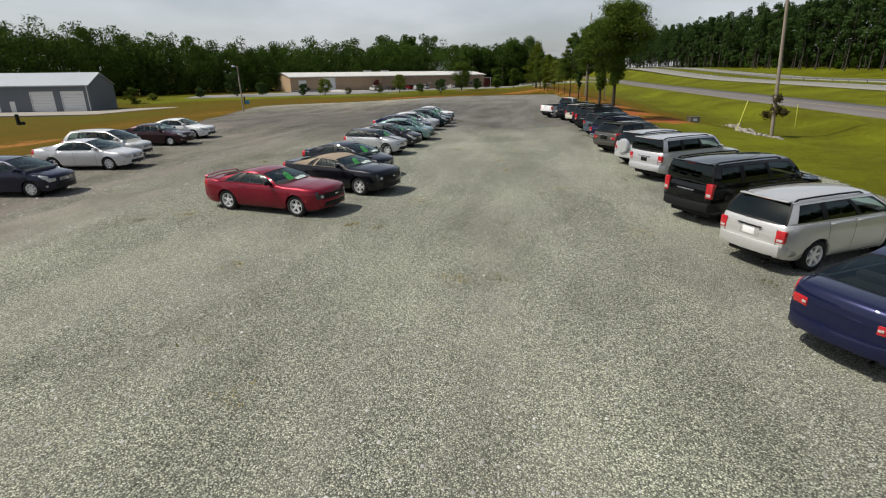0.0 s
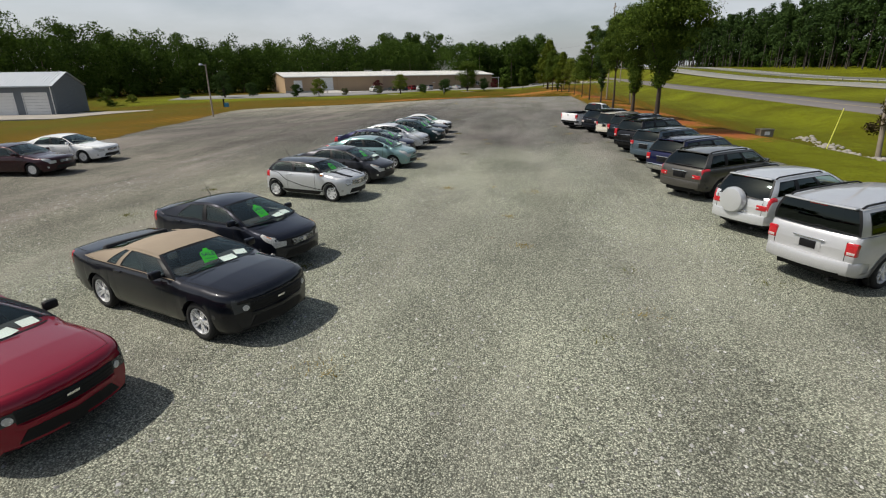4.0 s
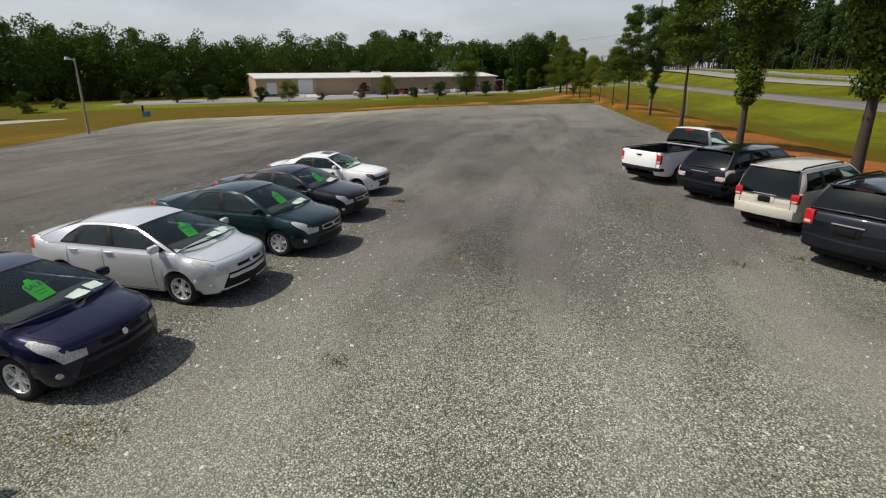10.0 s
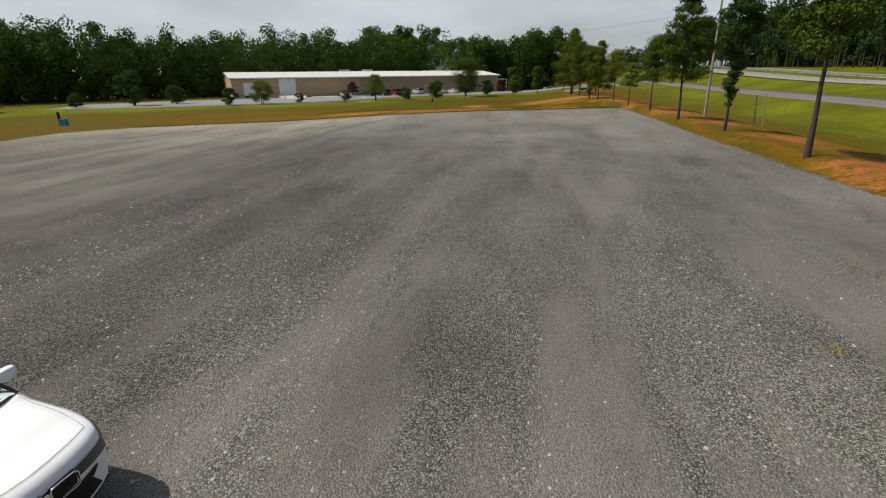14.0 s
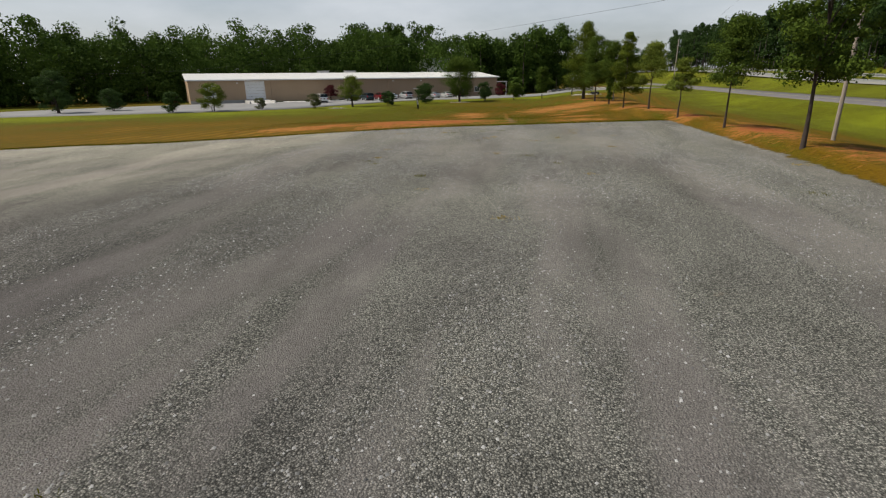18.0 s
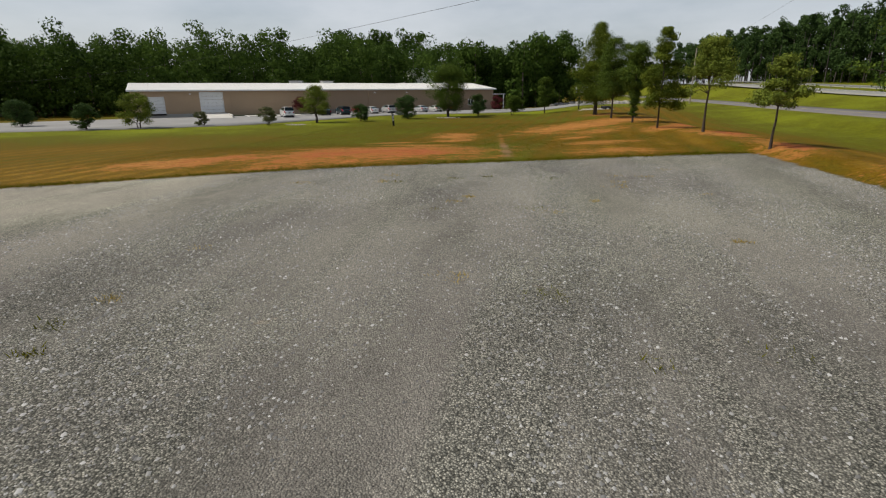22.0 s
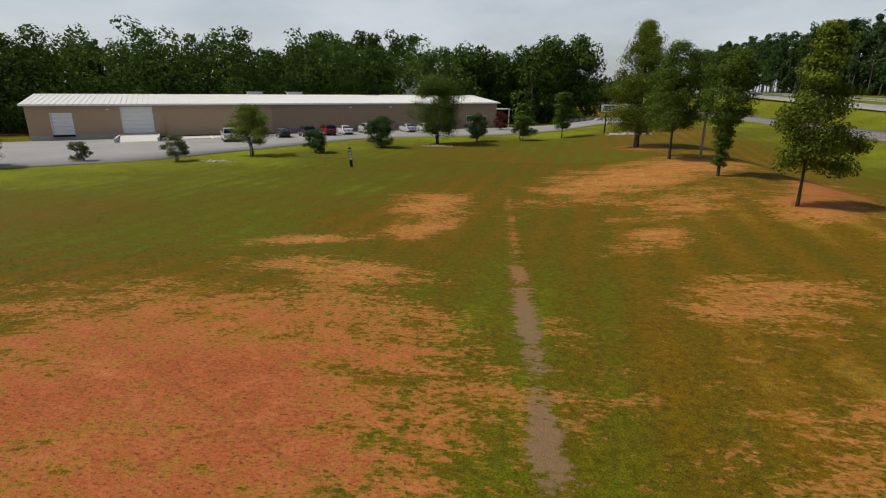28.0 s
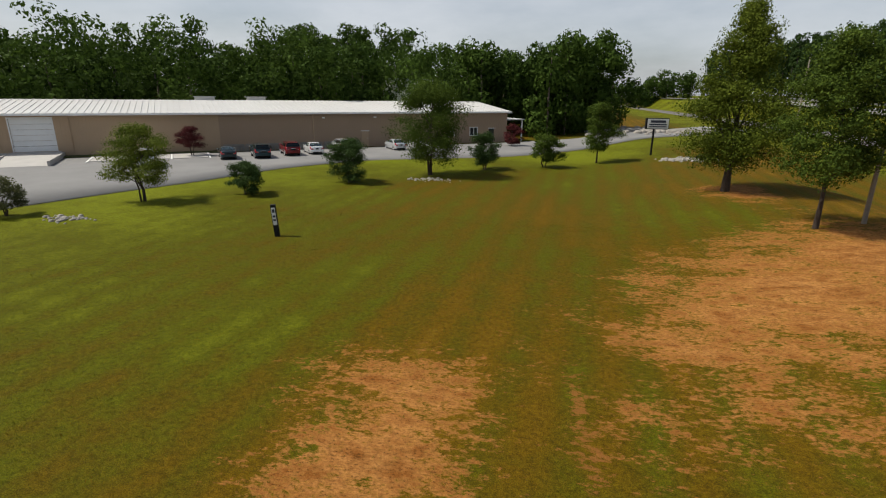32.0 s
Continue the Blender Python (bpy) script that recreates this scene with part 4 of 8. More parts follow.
# far woods, one object for the left wood, one for the pines beyond the highway
def wood(name, label, line, rows, step, hmin, hmax, leafs, mats, seed, trunks=True, base_f=(0.05, 0.3), shape="oval", rad=(2.2, 3.6), spread=6.0, size=0.75, dip=(1, 1, 1, 1, 1, 1)):
    rng = np.random.default_rng(seed)
    lx, ly = np.array([p[0] for p in line], float), np.array([p[1] for p in line], float)
    seglen = np.hypot(np.diff(lx), np.diff(ly))
    cum = np.concatenate([[0], np.cumsum(seglen)])
    vs, fs, mi, k = [], [], [], 0
    for row in range(rows):
        s = rng.random() * step
        while s < cum[-1]:
            x, y = np.interp(s, cum, lx), np.interp(s, cum, ly)
            i = min(np.searchsorted(cum, s, "right") - 1, len(seglen) - 1)
            nx_, ny_ = -(ly[i + 1] - ly[i]) / seglen[i], (lx[i + 1] - lx[i]) / seglen[i]
            off = row * spread + rng.random() * spread * 0.8
            x, y = x + nx_ * off, y + ny_ * off
            gz_ = float(ground_z(x, y))
            h = (hmin + (hmax - hmin) * rng.random()) * (1.0 + 0.02 * row) * (1.1 if rng.random() < 0.06 else 1.0) * float(np.interp(s, [0, 70, 105, 160, 200, 291], dip))
            r = rad[0] + (rad[1] - rad[0]) * rng.random()
            nb = 16
            b0 = h * (base_f[0] + (base_f[1] - base_f[0]) * rng.random())
            cs = crown_centres(rng, b0, h, r, nb, shape if rng.random() < 0.8 else "cone")
            n_leaf = int(leafs * (1.0 if row < 2 else 0.5))
            v, f = leaf_cloud(rng, cs, np.full(nb, r * 0.52), np.full(nb, n_leaf // nb), size, shell=0.45)
            vs.append(v + [x, y, gz_])
            fs.append(f + k)
            mi.append(np.zeros(len(f), int))
            k += len(v)
            if trunks and row < 3:
                v, f = limb_mesh([((0, 0, -0.3), (rng.normal() * .2, rng.normal() * .2, h * 0.6), 0.2, 0.13), ((0, 0, h * 0.6), (0, 0, h * 0.93), 0.12, 0.04)], 5)
                f = np.concatenate([f[:, :3], f[:, [0, 2, 3]]])
                vs.append(v + [x, y, gz_])
                fs.append(f + k)
                mi.append(np.ones(len(f), int))
                k += len(v)
            s += step * (0.6 + 0.8 * rng.random())
    me = mesh_np(name, np.concatenate(vs), np.concatenate(fs), mats, index=np.concatenate(mi))
    return tagged(new(name, me), label, "woods", kind="stuff")


wood("broadleaf_woods", "dense dark green mixed woods behind the buildings",
     [(-165, 20), (-140, 90), (-118, 150), (-92, 182), (-60, 206), (-28, 226), (-10, 238)][::-1], 5, 3.3, 10.8, 13.8, 1750, [M_WOODS, M_PINEBARK], 11, size=0.50, rad=(2.4, 4.0), base_f=(0.0, 0.12), spread=5.0, dip=(1, 1, 0.90, 1.14, 1.36, 1.46))
wood("woods_edge", "low green shrubs and saplings along the wood's edge",
     [(-152, 30), (-130, 92), (-110, 146), (-86, 176), (-56, 199), (-26, 219), (-14, 226)][::-1], 1, 3.4, 2.5, 6.5, 420, [M_WOODS, M_BARK], 12, base_f=(0.0, 0.05), rad=(1.4, 2.6), size=0.5)
wood("pine_woods", "tall pine woods beyond the highway",
     [(104, -20), (106, 60), (106, 130), (100, 190), (92, 260), (80, 340), (68, 420)], 4, 3.4, 18.0, 23.5, 1150, [M_PINE, M_DARKBARK], 13, base_f=(0.10, 0.34), rad=(2.2, 3.4), spread=-5.0, size=0.66)
wood("pine_undergrowth", "low dark undergrowth under the pines",
     [(107, -20), (110, 60), (110, 130), (104, 190), (96, 260), (84, 340)], 4, 3.4, 3.0, 8.0, 360, [M_WOODS, M_BARK], 14, base_f=(0.0, 0.1), rad=(1.6, 2.8), spread=-6.0, size=0.65)
wood("distant_woods", "hazy distant woods at the end of the road",
     [(70, 420), (20, 400), (-10, 300), (-2, 262)], 3, 4.5, 9.0, 14.0, 600, [M_WOODS, M_PINEBARK], 15, size=0.9, rad=(3.0, 5.0), base_f=(0.0, 0.1), spread=-7.0)
wood("corner_woods", "dark rounded trees at the warehouse corner",
     [(-4.5, 226), (-7.5, 217), (-14, 212), (-20, 214)], 2, 3.6, 13.2, 15.2, 2000, [M_WOODS, M_PINEBARK], 16, size=0.6, rad=(3.4, 4.6), base_f=(0.0, 0.1), spread=5.0)
wood("tall_woods", "taller green trees rising behind the warehouse",
     [(-32, 223), (-44, 219), (-58, 216)], 2, 4.2, 15.0, 18.6, 1700, [M_WOODS, M_PINEBARK], 17, size=0.58, rad=(2.8, 4.2), base_f=(0.0, 0.15), spread=-4.0)


# ---- vehicles ----
def paint_mat(name, col, metal=0.35, rough=0.32):
    m, nt, b = nodes_of(name)
    c = coord_of(nt)
    flake = noise_node(nt, c, 900.0, 2)
    dust = noise_node(nt, c, 2.3, 6, 0.7)
    base = mixc(nt, 1.0, col, ramp(nt, flake, [(0.3, 0.82), (0.7, 1.15)]), "MULTIPLY")
    base = mixc(nt, ramp(nt, dust, [(0.45, 0.0), (0.9, 0.018)]), base, (0.32, 0.29, 0.25))
    nt.links.new(base, b.inputs["Base Color"])
    b.inputs["Metallic"].default_value = metal
    b.inputs["Roughness"].default_value = rough
    b.inputs["Coat Weight"].default_value = 1.0
    b.inputs["Coat IOR"].default_value = 1.40
    b.inputs["Specular IOR Level"].default_value = 0.05
    nt.links.new(ramp(nt, dust, [(0.3, 0.02), (0.8, 0.06)]), b.inputs["Coat Roughness"])
    return m


def glass_mat(name, tint, gloss=0.03, extra=0.05):
    m, nt, b = nodes_of(name)
    tr = nt.nodes.new("ShaderNodeBsdfTransparent")
    tr.inputs["Color"].default_value = (*tint, 1)
    gl = nt.nodes.new("ShaderNodeBsdfGlossy")
    gl.inputs["Roughness"].default_value = gloss
    gl.inputs["Color"].default_value = (0.80, 0.97, 0.93, 1)
    fr = nt.nodes.new("ShaderNodeFresnel")
    fr.inputs["IOR"].default_value = 1.5
    mx = nt.nodes.new("ShaderNodeMixShader")
    nt.links.new(math_node(nt, "ADD", fr.outputs[0], extra, True), mx.inputs[0])
    nt.links.new(tr.outputs[0], mx.inputs[1])
    nt.links.new(gl.outputs[0], mx.inputs[2])
    nt.links.new(mx.outputs[0], nt.nodes["Material Output"].inputs["Surface"])
    return m


M_SCREEN = glass_mat("windscreen_glass", (0.88, 0.96, 0.93), extra=0.0)
M_TINT = glass_mat("tinted_glass", (0.50, 0.56, 0.53), extra=0.015)
M_PRIVACY = glass_mat("privacy_glass", (0.012, 0.013, 0.015), extra=0.0)
M_TYRE = rough_mat("tyre_rubber", (0.012, 0.0118, 0.0115), 0.6, 8, 60, 0.85, bumps=0.3)
M_RIM = rough_mat("alloy_rim", (0.78, 0.78, 0.79), 0.9, 6, 80, 0.28, metal=0.45, bumps=0.05)
M_CHROME = rough_mat("chrome", (0.75, 0.75, 0.76), 0.9, 4, 90, 0.12, metal=1.0, bumps=0)
M_CABIN = rough_mat("dark_cabin_cloth", (0.016, 0.016, 0.018), 0.7, 5, 80, 0.9, bumps=0.1)
M_CABINGREY = rough_mat("grey_cabin_cloth", (0.16, 0.155, 0.145), 0.7, 5, 80, 0.9, bumps=0.1)
M_TRIM = rough_mat("black_trim", (0.007, 0.007, 0.008), 0.7, 6, 90, 0.5, bumps=0.05, spec=0.25)
M_GLOSSBLACK = paint_mat("gloss_black_paint", (0.006, 0.006, 0.007), 0.0)
M_SEAM = rough_mat("panel_gap", (0.008, 0.008, 0.008), 0.8, 6, 90, 0.9, bumps=0)
M_INK = rough_mat("dark_ink", (0.03, 0.035, 0.06), 0.85, 9, 80, 0.6, bumps=0)
M_FABRIC = rough_mat("tan_fabric", (0.27, 0.215, 0.155), 0.85, 3, 120, 0.95, bumps=0.2)
M_SALE = rough_mat("green_card", (0.07, 0.82, 0.03), 0.9, 3, 80, 0.6, bumps=0)
card = M_SALE.node_tree
through_card = card.nodes.new("ShaderNodeBsdfTranslucent")
through_card.inputs["Color"].default_value = (0.10, 0.85, 0.05, 1)
both_sides = card.nodes.new("ShaderNodeMixShader")
both_sides.inputs[0].default_value = 0.45
card.links.new(card.nodes["Material Output"].inputs["Surface"].links[0].from_socket, both_sides.inputs[1])
card.links.new(through_card.outputs[0], both_sides.inputs[2])
card.links.new(both_sides.outputs[0], card.nodes["Material Output"].inputs["Surface"])
M_SALEDARK = rough_mat("dark_green_ink", (0.05, 0.34, 0.05), 0.9, 3, 80, 0.6, bumps=0)
M_PAPER = rough_mat("white_paper", (0.66, 0.68, 0.67), 0.95, 3, 80, 0.7, bumps=0)


def lamp_mat(name, col, glow=0.15):
    m, nt, b = nodes_of(name)
    c = coord_of(nt)
    v = node(nt, "ShaderNodeTexVoronoi", Scale=34.0)
    nt.links.new(c, v.inputs["Vector"])
    nt.links.new(mixc(nt, ramp(nt, v.outputs["Distance"], [(0.1, 0.0), (0.6, 1.0)]), tuple(min(1.0, q * 1.1) for q in col), tuple(q * 0.7 for q in col)), b.inputs["Base Color"])
    b.inputs["Roughness"].default_value = glow
    b.inputs["Coat Weight"].default_value = 1.0
    b.inputs["Coat Roughness"].default_value = 0.03
    return m


M_HEAD = lamp_mat("headlight_lens", (0.56, 0.56, 0.54))
M_TAIL = lamp_mat("taillight_lens", (0.52, 0.010, 0.018))
M_AMBER = lamp_mat("amber_lens", (0.60, 0.17, 0.02))
M_CLEAR = lamp_mat("clear_lens", (0.60, 0.50, 0.48))


def lathe(profile, seg=28, spin="y"):
    """A ring surface from (radius, offset) points, closed round."""
    pr = np.asarray(profile, float)
    a = np.arange(seg) * 2 * np.pi / seg
    v = np.stack([pr[None, :, 0] * np.cos(a)[:, None], np.repeat(pr[None, :, 1], seg, 0), pr[None, :, 0] * np.sin(a)[:, None]], -1)
    k = len(pr)
    ii = np.arange(seg * k).reshape(seg, k)
    nx_ = np.roll(ii, -1, 0)
    q = np.stack([ii[:, :-1], ii[:, 1:], nx_[:, 1:], nx_[:, :-1]], -1).reshape(-1, 4)
    return v.reshape(-1, 3), q


WHEELS = {}


def wheel_meshes(R, style, width):
    """Tyre and rim meshes for a wheel that faces -y; kept for reuse."""
    key = (R, style, width)
    if key in WHEELS:
        return WHEELS[key]
    h, r = width / 2, R * (0.66 if style != "steel" else 0.60)
    v, q = lathe([(r, -h * 0.75), (r + 0.02, -h * 0.98), (R * 0.86, -h), (R * 0.955, -h * 0.86), (R * 0.99, -h * 0.62), (R * 0.99, -h * 0.45), (R * 0.975, -h * 0.43), (R * 0.975, -h * 0.37), (R, -h * 0.35), (R, h * 0.35), (R * 0.975, h * 0.4), (R * 0.955, h * 0.86), (R * 0.86, h), (r, h * 0.8), (r, -h * 0.75)])
    tyre = mesh_np("tyre", v, q, M_TYRE, smooth=True)
    v, q = lathe([(r + 0.004, -h * 0.72), (r + 0.006, -h * 0.86), (r - 0.012, -h * 0.88), (r - 0.028, -h * 0.5), (r - 0.03, h * 0.5)])
    parts_v, parts_q, mi = [v], [q], [np.zeros(len(q), int)]
    k = len(v)
    v, q = lathe([(0.002, -h * 0.15), (r - 0.03, -h * 0.1)])
    parts_v.append(v)
    parts_q.append(q + k)
    mi.append(np.ones(len(q), int))
    k += len(v)
    n = {"five": 5, "six": 6, "ten": 10, "seven": 7, "split": 10, "steel": 8}[style]
    for i in range(n):
        a = 2 * np.pi * i / n + 0.2 + (0.13 * (1 if i % 2 else -1) if style == "split" else 0)
        w0, w1 = (0.040, 0.026) if n <= 7 else (0.022, 0.014)
        if style == "steel":
            w0, w1 = 0.055, 0.05
        c, s = math.cos(a), math.sin(a)
        pts = []
        for rr, ww, yy in ((0.03, w0, -h * 0.62), (r * 0.55, (w0 + w1) / 2, -h * 0.70), (r - 0.018, w1, -h * 0.78)):
            for sg in (-1, 1):
                pts.append((rr * c - sg * ww * s, yy, rr * s + sg * ww * c))
            for sg in (1, -1):
                pts.append((rr * c - sg * ww * 1.2 * s, yy + 0.035, rr * s + sg * ww * 1.2 * c))
        pts = np.array(pts)
        qq = []
        for st in (0, 4):
            for j in range(4):
                qq.append((st + j, st + (j + 1) % 4, st + 4 + (j + 1) % 4, st + 4 + j))
        parts_v.append(pts)
        parts_q.append(np.array(qq) + k)
        mi.append(np.zeros(len(qq), int))
        k += len(pts)
    v, q = lathe([(0.001, -h * 0.72), (0.05, -h * 0.72), (0.062, -h * 0.62), (0.07, -h * 0.3)], 16)
    parts_v.append(v)
    parts_q.append(q + k)
    mi.append(np.zeros(len(q), int))
    rim = mesh_np("rim", np.concatenate(parts_v), np.concatenate(parts_q), [M_RIM, M_TRIM], smooth=True, index=np.concatenate(mi))
    rim.set_sharp_from_angle(angle=radians(35))
    WHEELS[key] = (tyre, rim)
    return WHEELS[key]


def link(name, me, parent, label=""):
    ob = new(name, me)
    ob.parent = parent
    if label:
        ob["label"] = label
    return ob


class Shell:
    """The lower body of a vehicle: cross-sections along x, each of eleven points from sill to middle."""

    def __init__(self, s):
        L, W, wb, fo = s["L"], s["W"], s["wb"], s["fo"]
        self.s = s
        xf, xr = wb / 2, -wb / 2
        xn, xt = xf + fo, xr - (L - wb - fo)
        self.xf, self.xr, self.xn, self.xt = xf, xr, xn, xt
        belt, hood, deck = s["belt"], s["hood"], s["deck"]
        x0, x3 = xf + s["x0"], xr + s["x3"]
        self.x0, self.x1, self.x2, self.x3 = x0, xf + s["x1"], xr + s["x2"], x3
        hf = s.get("hoodf", hood - 0.10)
        if s["tail"] in ("boot", "hatch"):
            hood = hood - 0.01
        low = s["tail"] in ("boot", "hatch")
        nr = s.get("nose", 0.10 if low else 0.17)
        boxy = s.get("boxy", False)
        top = [(xn, hf - nr), (xn - 0.02, hf - nr * 0.58), (xn - 0.06, hf - nr * 0.24), (xn - 0.13, hf + 0.004), (xn - 0.25, hf + (hood - hf) * 0.28), (xn - 0.45, hf + (hood - hf) * 0.60), (xf + 0.15, hood), (x0 + 0.02, belt + 0.03), (x0 - 0.3, belt + 0.03)]
        if s["tail"] == "boot":
            top += [(x3 + 0.25, belt + 0.03), (x3 - 0.05, deck + 0.01), (xt + 0.22, deck), (xt + 0.08, deck - 0.02), (xt + 0.03, deck - 0.09), (xt, deck - 0.26)]
        elif s["tail"] == "bed":
            top += [(x3 + 0.1, belt), (xt + 0.02, deck), (xt, deck - 0.02)]
        else:
            top += [(x3 + 0.2, belt + 0.02), (xt + 0.10, belt), (xt + 0.04, belt - 0.06), (xt, belt - 0.30)]
        top = sorted(top)
        w_ = W / 2
        nt_, tt = s.get("ntaper", 0.15), s.get("ttaper", 0.13)
        R = s["R"]
        self.Ra = Ra = R + s.get("gap", 0.045)
        xa, xb = x0 - 0.14, x3 + 0.14
        if s["tail"] == "bed":
            xb = x3 + 0.05
        self.xa, self.xb = xa, xb
        st = list(np.arange(xt + 0.35, xn - 0.34, 0.13))
        for e, sg in ((xt, 1), (xn, -1)):
            st += [e + sg * d for d in (0, 0.012, 0.03, 0.06, 0.10, 0.16, 0.25, 0.34)]
        for xw in (xf, xr):
            st += [xw + Ra * math.sin(a) * (1.0005 if abs(a) > 1.5 else 1) for a in np.linspace(-math.pi / 2, math.pi / 2, 15)]
        st = [x for x in st if all(abs(x - q) > 0.02 for q in (xa, xb))]
        st += [xa - 0.008, xa + 0.008, xb - 0.008, xb + 0.008]
        if s["tail"] == "bed":
            st += [xt + 0.05, xt + 0.065, xb - 0.06, xb - 0.045]
        self.xs = np.array(sorted(set(round(float(x), 4) for x in st)))
        zb0 = s.get("sill", 0.20)
        secs, zone = [], []
        for x in self.xs:
            tz = float(np.interp(x, [p[0] for p in top], [p[1] for p in top]))
            un, ut = max(0.0, (x - (xn - 0.80)) / 0.80), max(0.0, ((xt + 0.65) - x) / 0.65)
            w = w_ * (1 - nt_ * un ** 3.4) * (1 - tt * ut ** 2.5)
            w *= 1 - 0.015 * abs(2 * (x - (xn + xt) / 2) / L) ** 2
            zb = zb0 + 0.05 * un ** 2 + 0.10 * ut ** 2 + ((0.04 if low else 0.10) * max(0.0, (x - (xn - 0.06)) / 0.06)) + (0.12 * max(0.0, ((xt + 0.06) - x) / 0.06))
            crown = 0.075 - 0.035 * un ** 2 if x > x0 else (0.02 if s["tail"] != "boot" else 0.035)
            zs = tz - crown
            hgt = zs - zb
            sec = [(w * 0.74, zb), (w * 0.905, zb + 0.012), (w * 0.955, zb + 0.10), (w * 0.992, zb + 0.40 * hgt), (w * 1.0, zb + 0.63 * hgt), (w * 0.988, zs - 0.10 * min(1, hgt / 0.5)), (w * 0.950, zs - 0.02),
                   (w * 0.885, zs + 0.015), (w * 0.70, zs + 0.55 * (tz - zs)), (w * 0.40, zs + 0.88 * (tz - zs)), (0.0, tz)]
            if boxy:
                sec[5], sec[6] = (w * 0.988, zs - 0.10), (w * 0.965, zs - 0.02)
            zn = 0
            if xb < x < xa:
                sec[7:] = [(w * 0.885, zs - 0.01), (w * 0.84, zs - 0.25), (w * 0.80, 0.40), (0.0, 0.38)]
                zn = 1
            if s["tail"] == "bed" and xt + 0.055 < x < xb - 0.05:
                sec[6:] = [(w * 0.965, tz), (w * 0.90, tz), (w * 0.885, tz - 0.03), (w * 0.88, 0.70), (0.0, 0.68)]
                zn = 2
            elif s["tail"] == "bed" and x <= xb:
                sec[6:] = [(w * 0.965, tz), (w * 0.90, tz), (w * 0.7, tz), (w * 0.4, tz), (0.0, tz)]
            for xw in (xf, xr):
                d = abs(x - xw)
                if d < Ra * 1.001:
                    az = R + math.sqrt(max(Ra * Ra - d * d, 0.0))
                    sec = [(y, max(z, az)) if i < 5 else (y, z) for i, (y, z) in enumerate(sec)]
                    f = s.get("flare", 0.012) * max(0.0, 1 - d / Ra) ** 0.5
                    sec = [(y + f, z) if 1 <= i <= 4 else (y, z) for i, (y, z) in enumerate(sec)]
            secs.append(sec)
            zone.append(zn)
        self.S = np.array(secs)
        self.zone = zone

    def at(self, x, v, side=1, off=0.0):
        """A point of the outer surface, moved outwards by off."""
        def p(x, v):
            x = min(max(x, self.xs[0]), self.xs[-1])
            i = min(max(int(np.searchsorted(self.xs, x, "right")) - 1, 0), len(self.xs) - 2)
            f = (x - self.xs[i]) / (self.xs[i + 1] - self.xs[i])
            sec = self.S[i] * (1 - f) + self.S[i + 1] * f
            j = min(max(int(v), 0), 9)
            g = v - j
            y, z = sec[j] * (1 - g) + sec[j + 1] * g
            return np.array([x, y, z])
        a = p(x, v)
        if off:
            e = 0.02
            tx = p(min(x + e, self.xn), v) - p(max(x - e, self.xt), v)
            tv = p(x, min(v + 0.15, 10)) - p(x, max(v - 0.15, 0))
            n = np.cross(tv, tx)
            n = n / (np.linalg.norm(n) + 1e-9)
            a = a + n * off
        a[1] *= side
        return a

    def v_at(self, x, z):
        """The section parameter at height z on the flank."""
        i = int(np.argmin(abs(self.xs - x)))
        zz = self.S[i][:8, 1]
        return float(np.interp(z, zz, range(8)))

    def mesh(self, paint, inner):
        n, k = self.S.shape[:2]
        verts, faces, mi = [], [], []
        for i in range(n):
            for j in range(k):
                verts.append((self.xs[i], self.S[i, j, 0], self.S[i, j, 1]))
            for j in range(k - 1):
                verts.append((self.xs[i], -self.S[i, j, 0], self.S[i, j, 1]))
        m = 2 * k - 1

        def left(i, j):
            return i * m + (k + j if j < k - 1 else k - 1)
        for i in range(n - 1):
            zn = max(self.zone[i], self.zone[i + 1])
            for j in range(k - 1):
                inside = zn and j >= (7 if zn == 1 else 8)
                faces.append((i * m + j, i * m + j + 1, (i + 1) * m + j + 1, (i + 1) * m + j))
                faces.append((left(i, j), left(i + 1, j), left(i + 1, j + 1), left(i, j + 1)))
                mi += [1 if inside else 0] * 2
        for i, sg in ((0, 1), (n - 1, -1)):
            rows = []
            for j in range(k - 1):
                row = [left(i, j)]
                for c in range(1, 8):
                    row.append(len(verts))
                    verts.append((self.xs[i], self.S[i, j, 0] * (c / 4 - 1), self.S[i, j, 1]))
                rows.append(row + [i * m + j])
            cap = [(a[c], a[c + 1], b[c + 1], b[c]) for a, b in zip(rows, rows[1:]) for c in range(8)]
            cap += [(rows[-1][c], rows[-1][c + 1], i * m + k - 1) for c in range(8)]
            faces += [f[::-sg] for f in cap]
            mi += [0] * len(cap)
        me = bpy.data.meshes.new("body")
        me.from_pydata(verts, [], faces)
        me.materials.append(paint)
        me.materials.append(inner)
        me.polygons.foreach_set("material_index", mi)
        me.update()
        me.shade_smooth()
        me.set_sharp_from_angle(angle=radians(42))
        return me


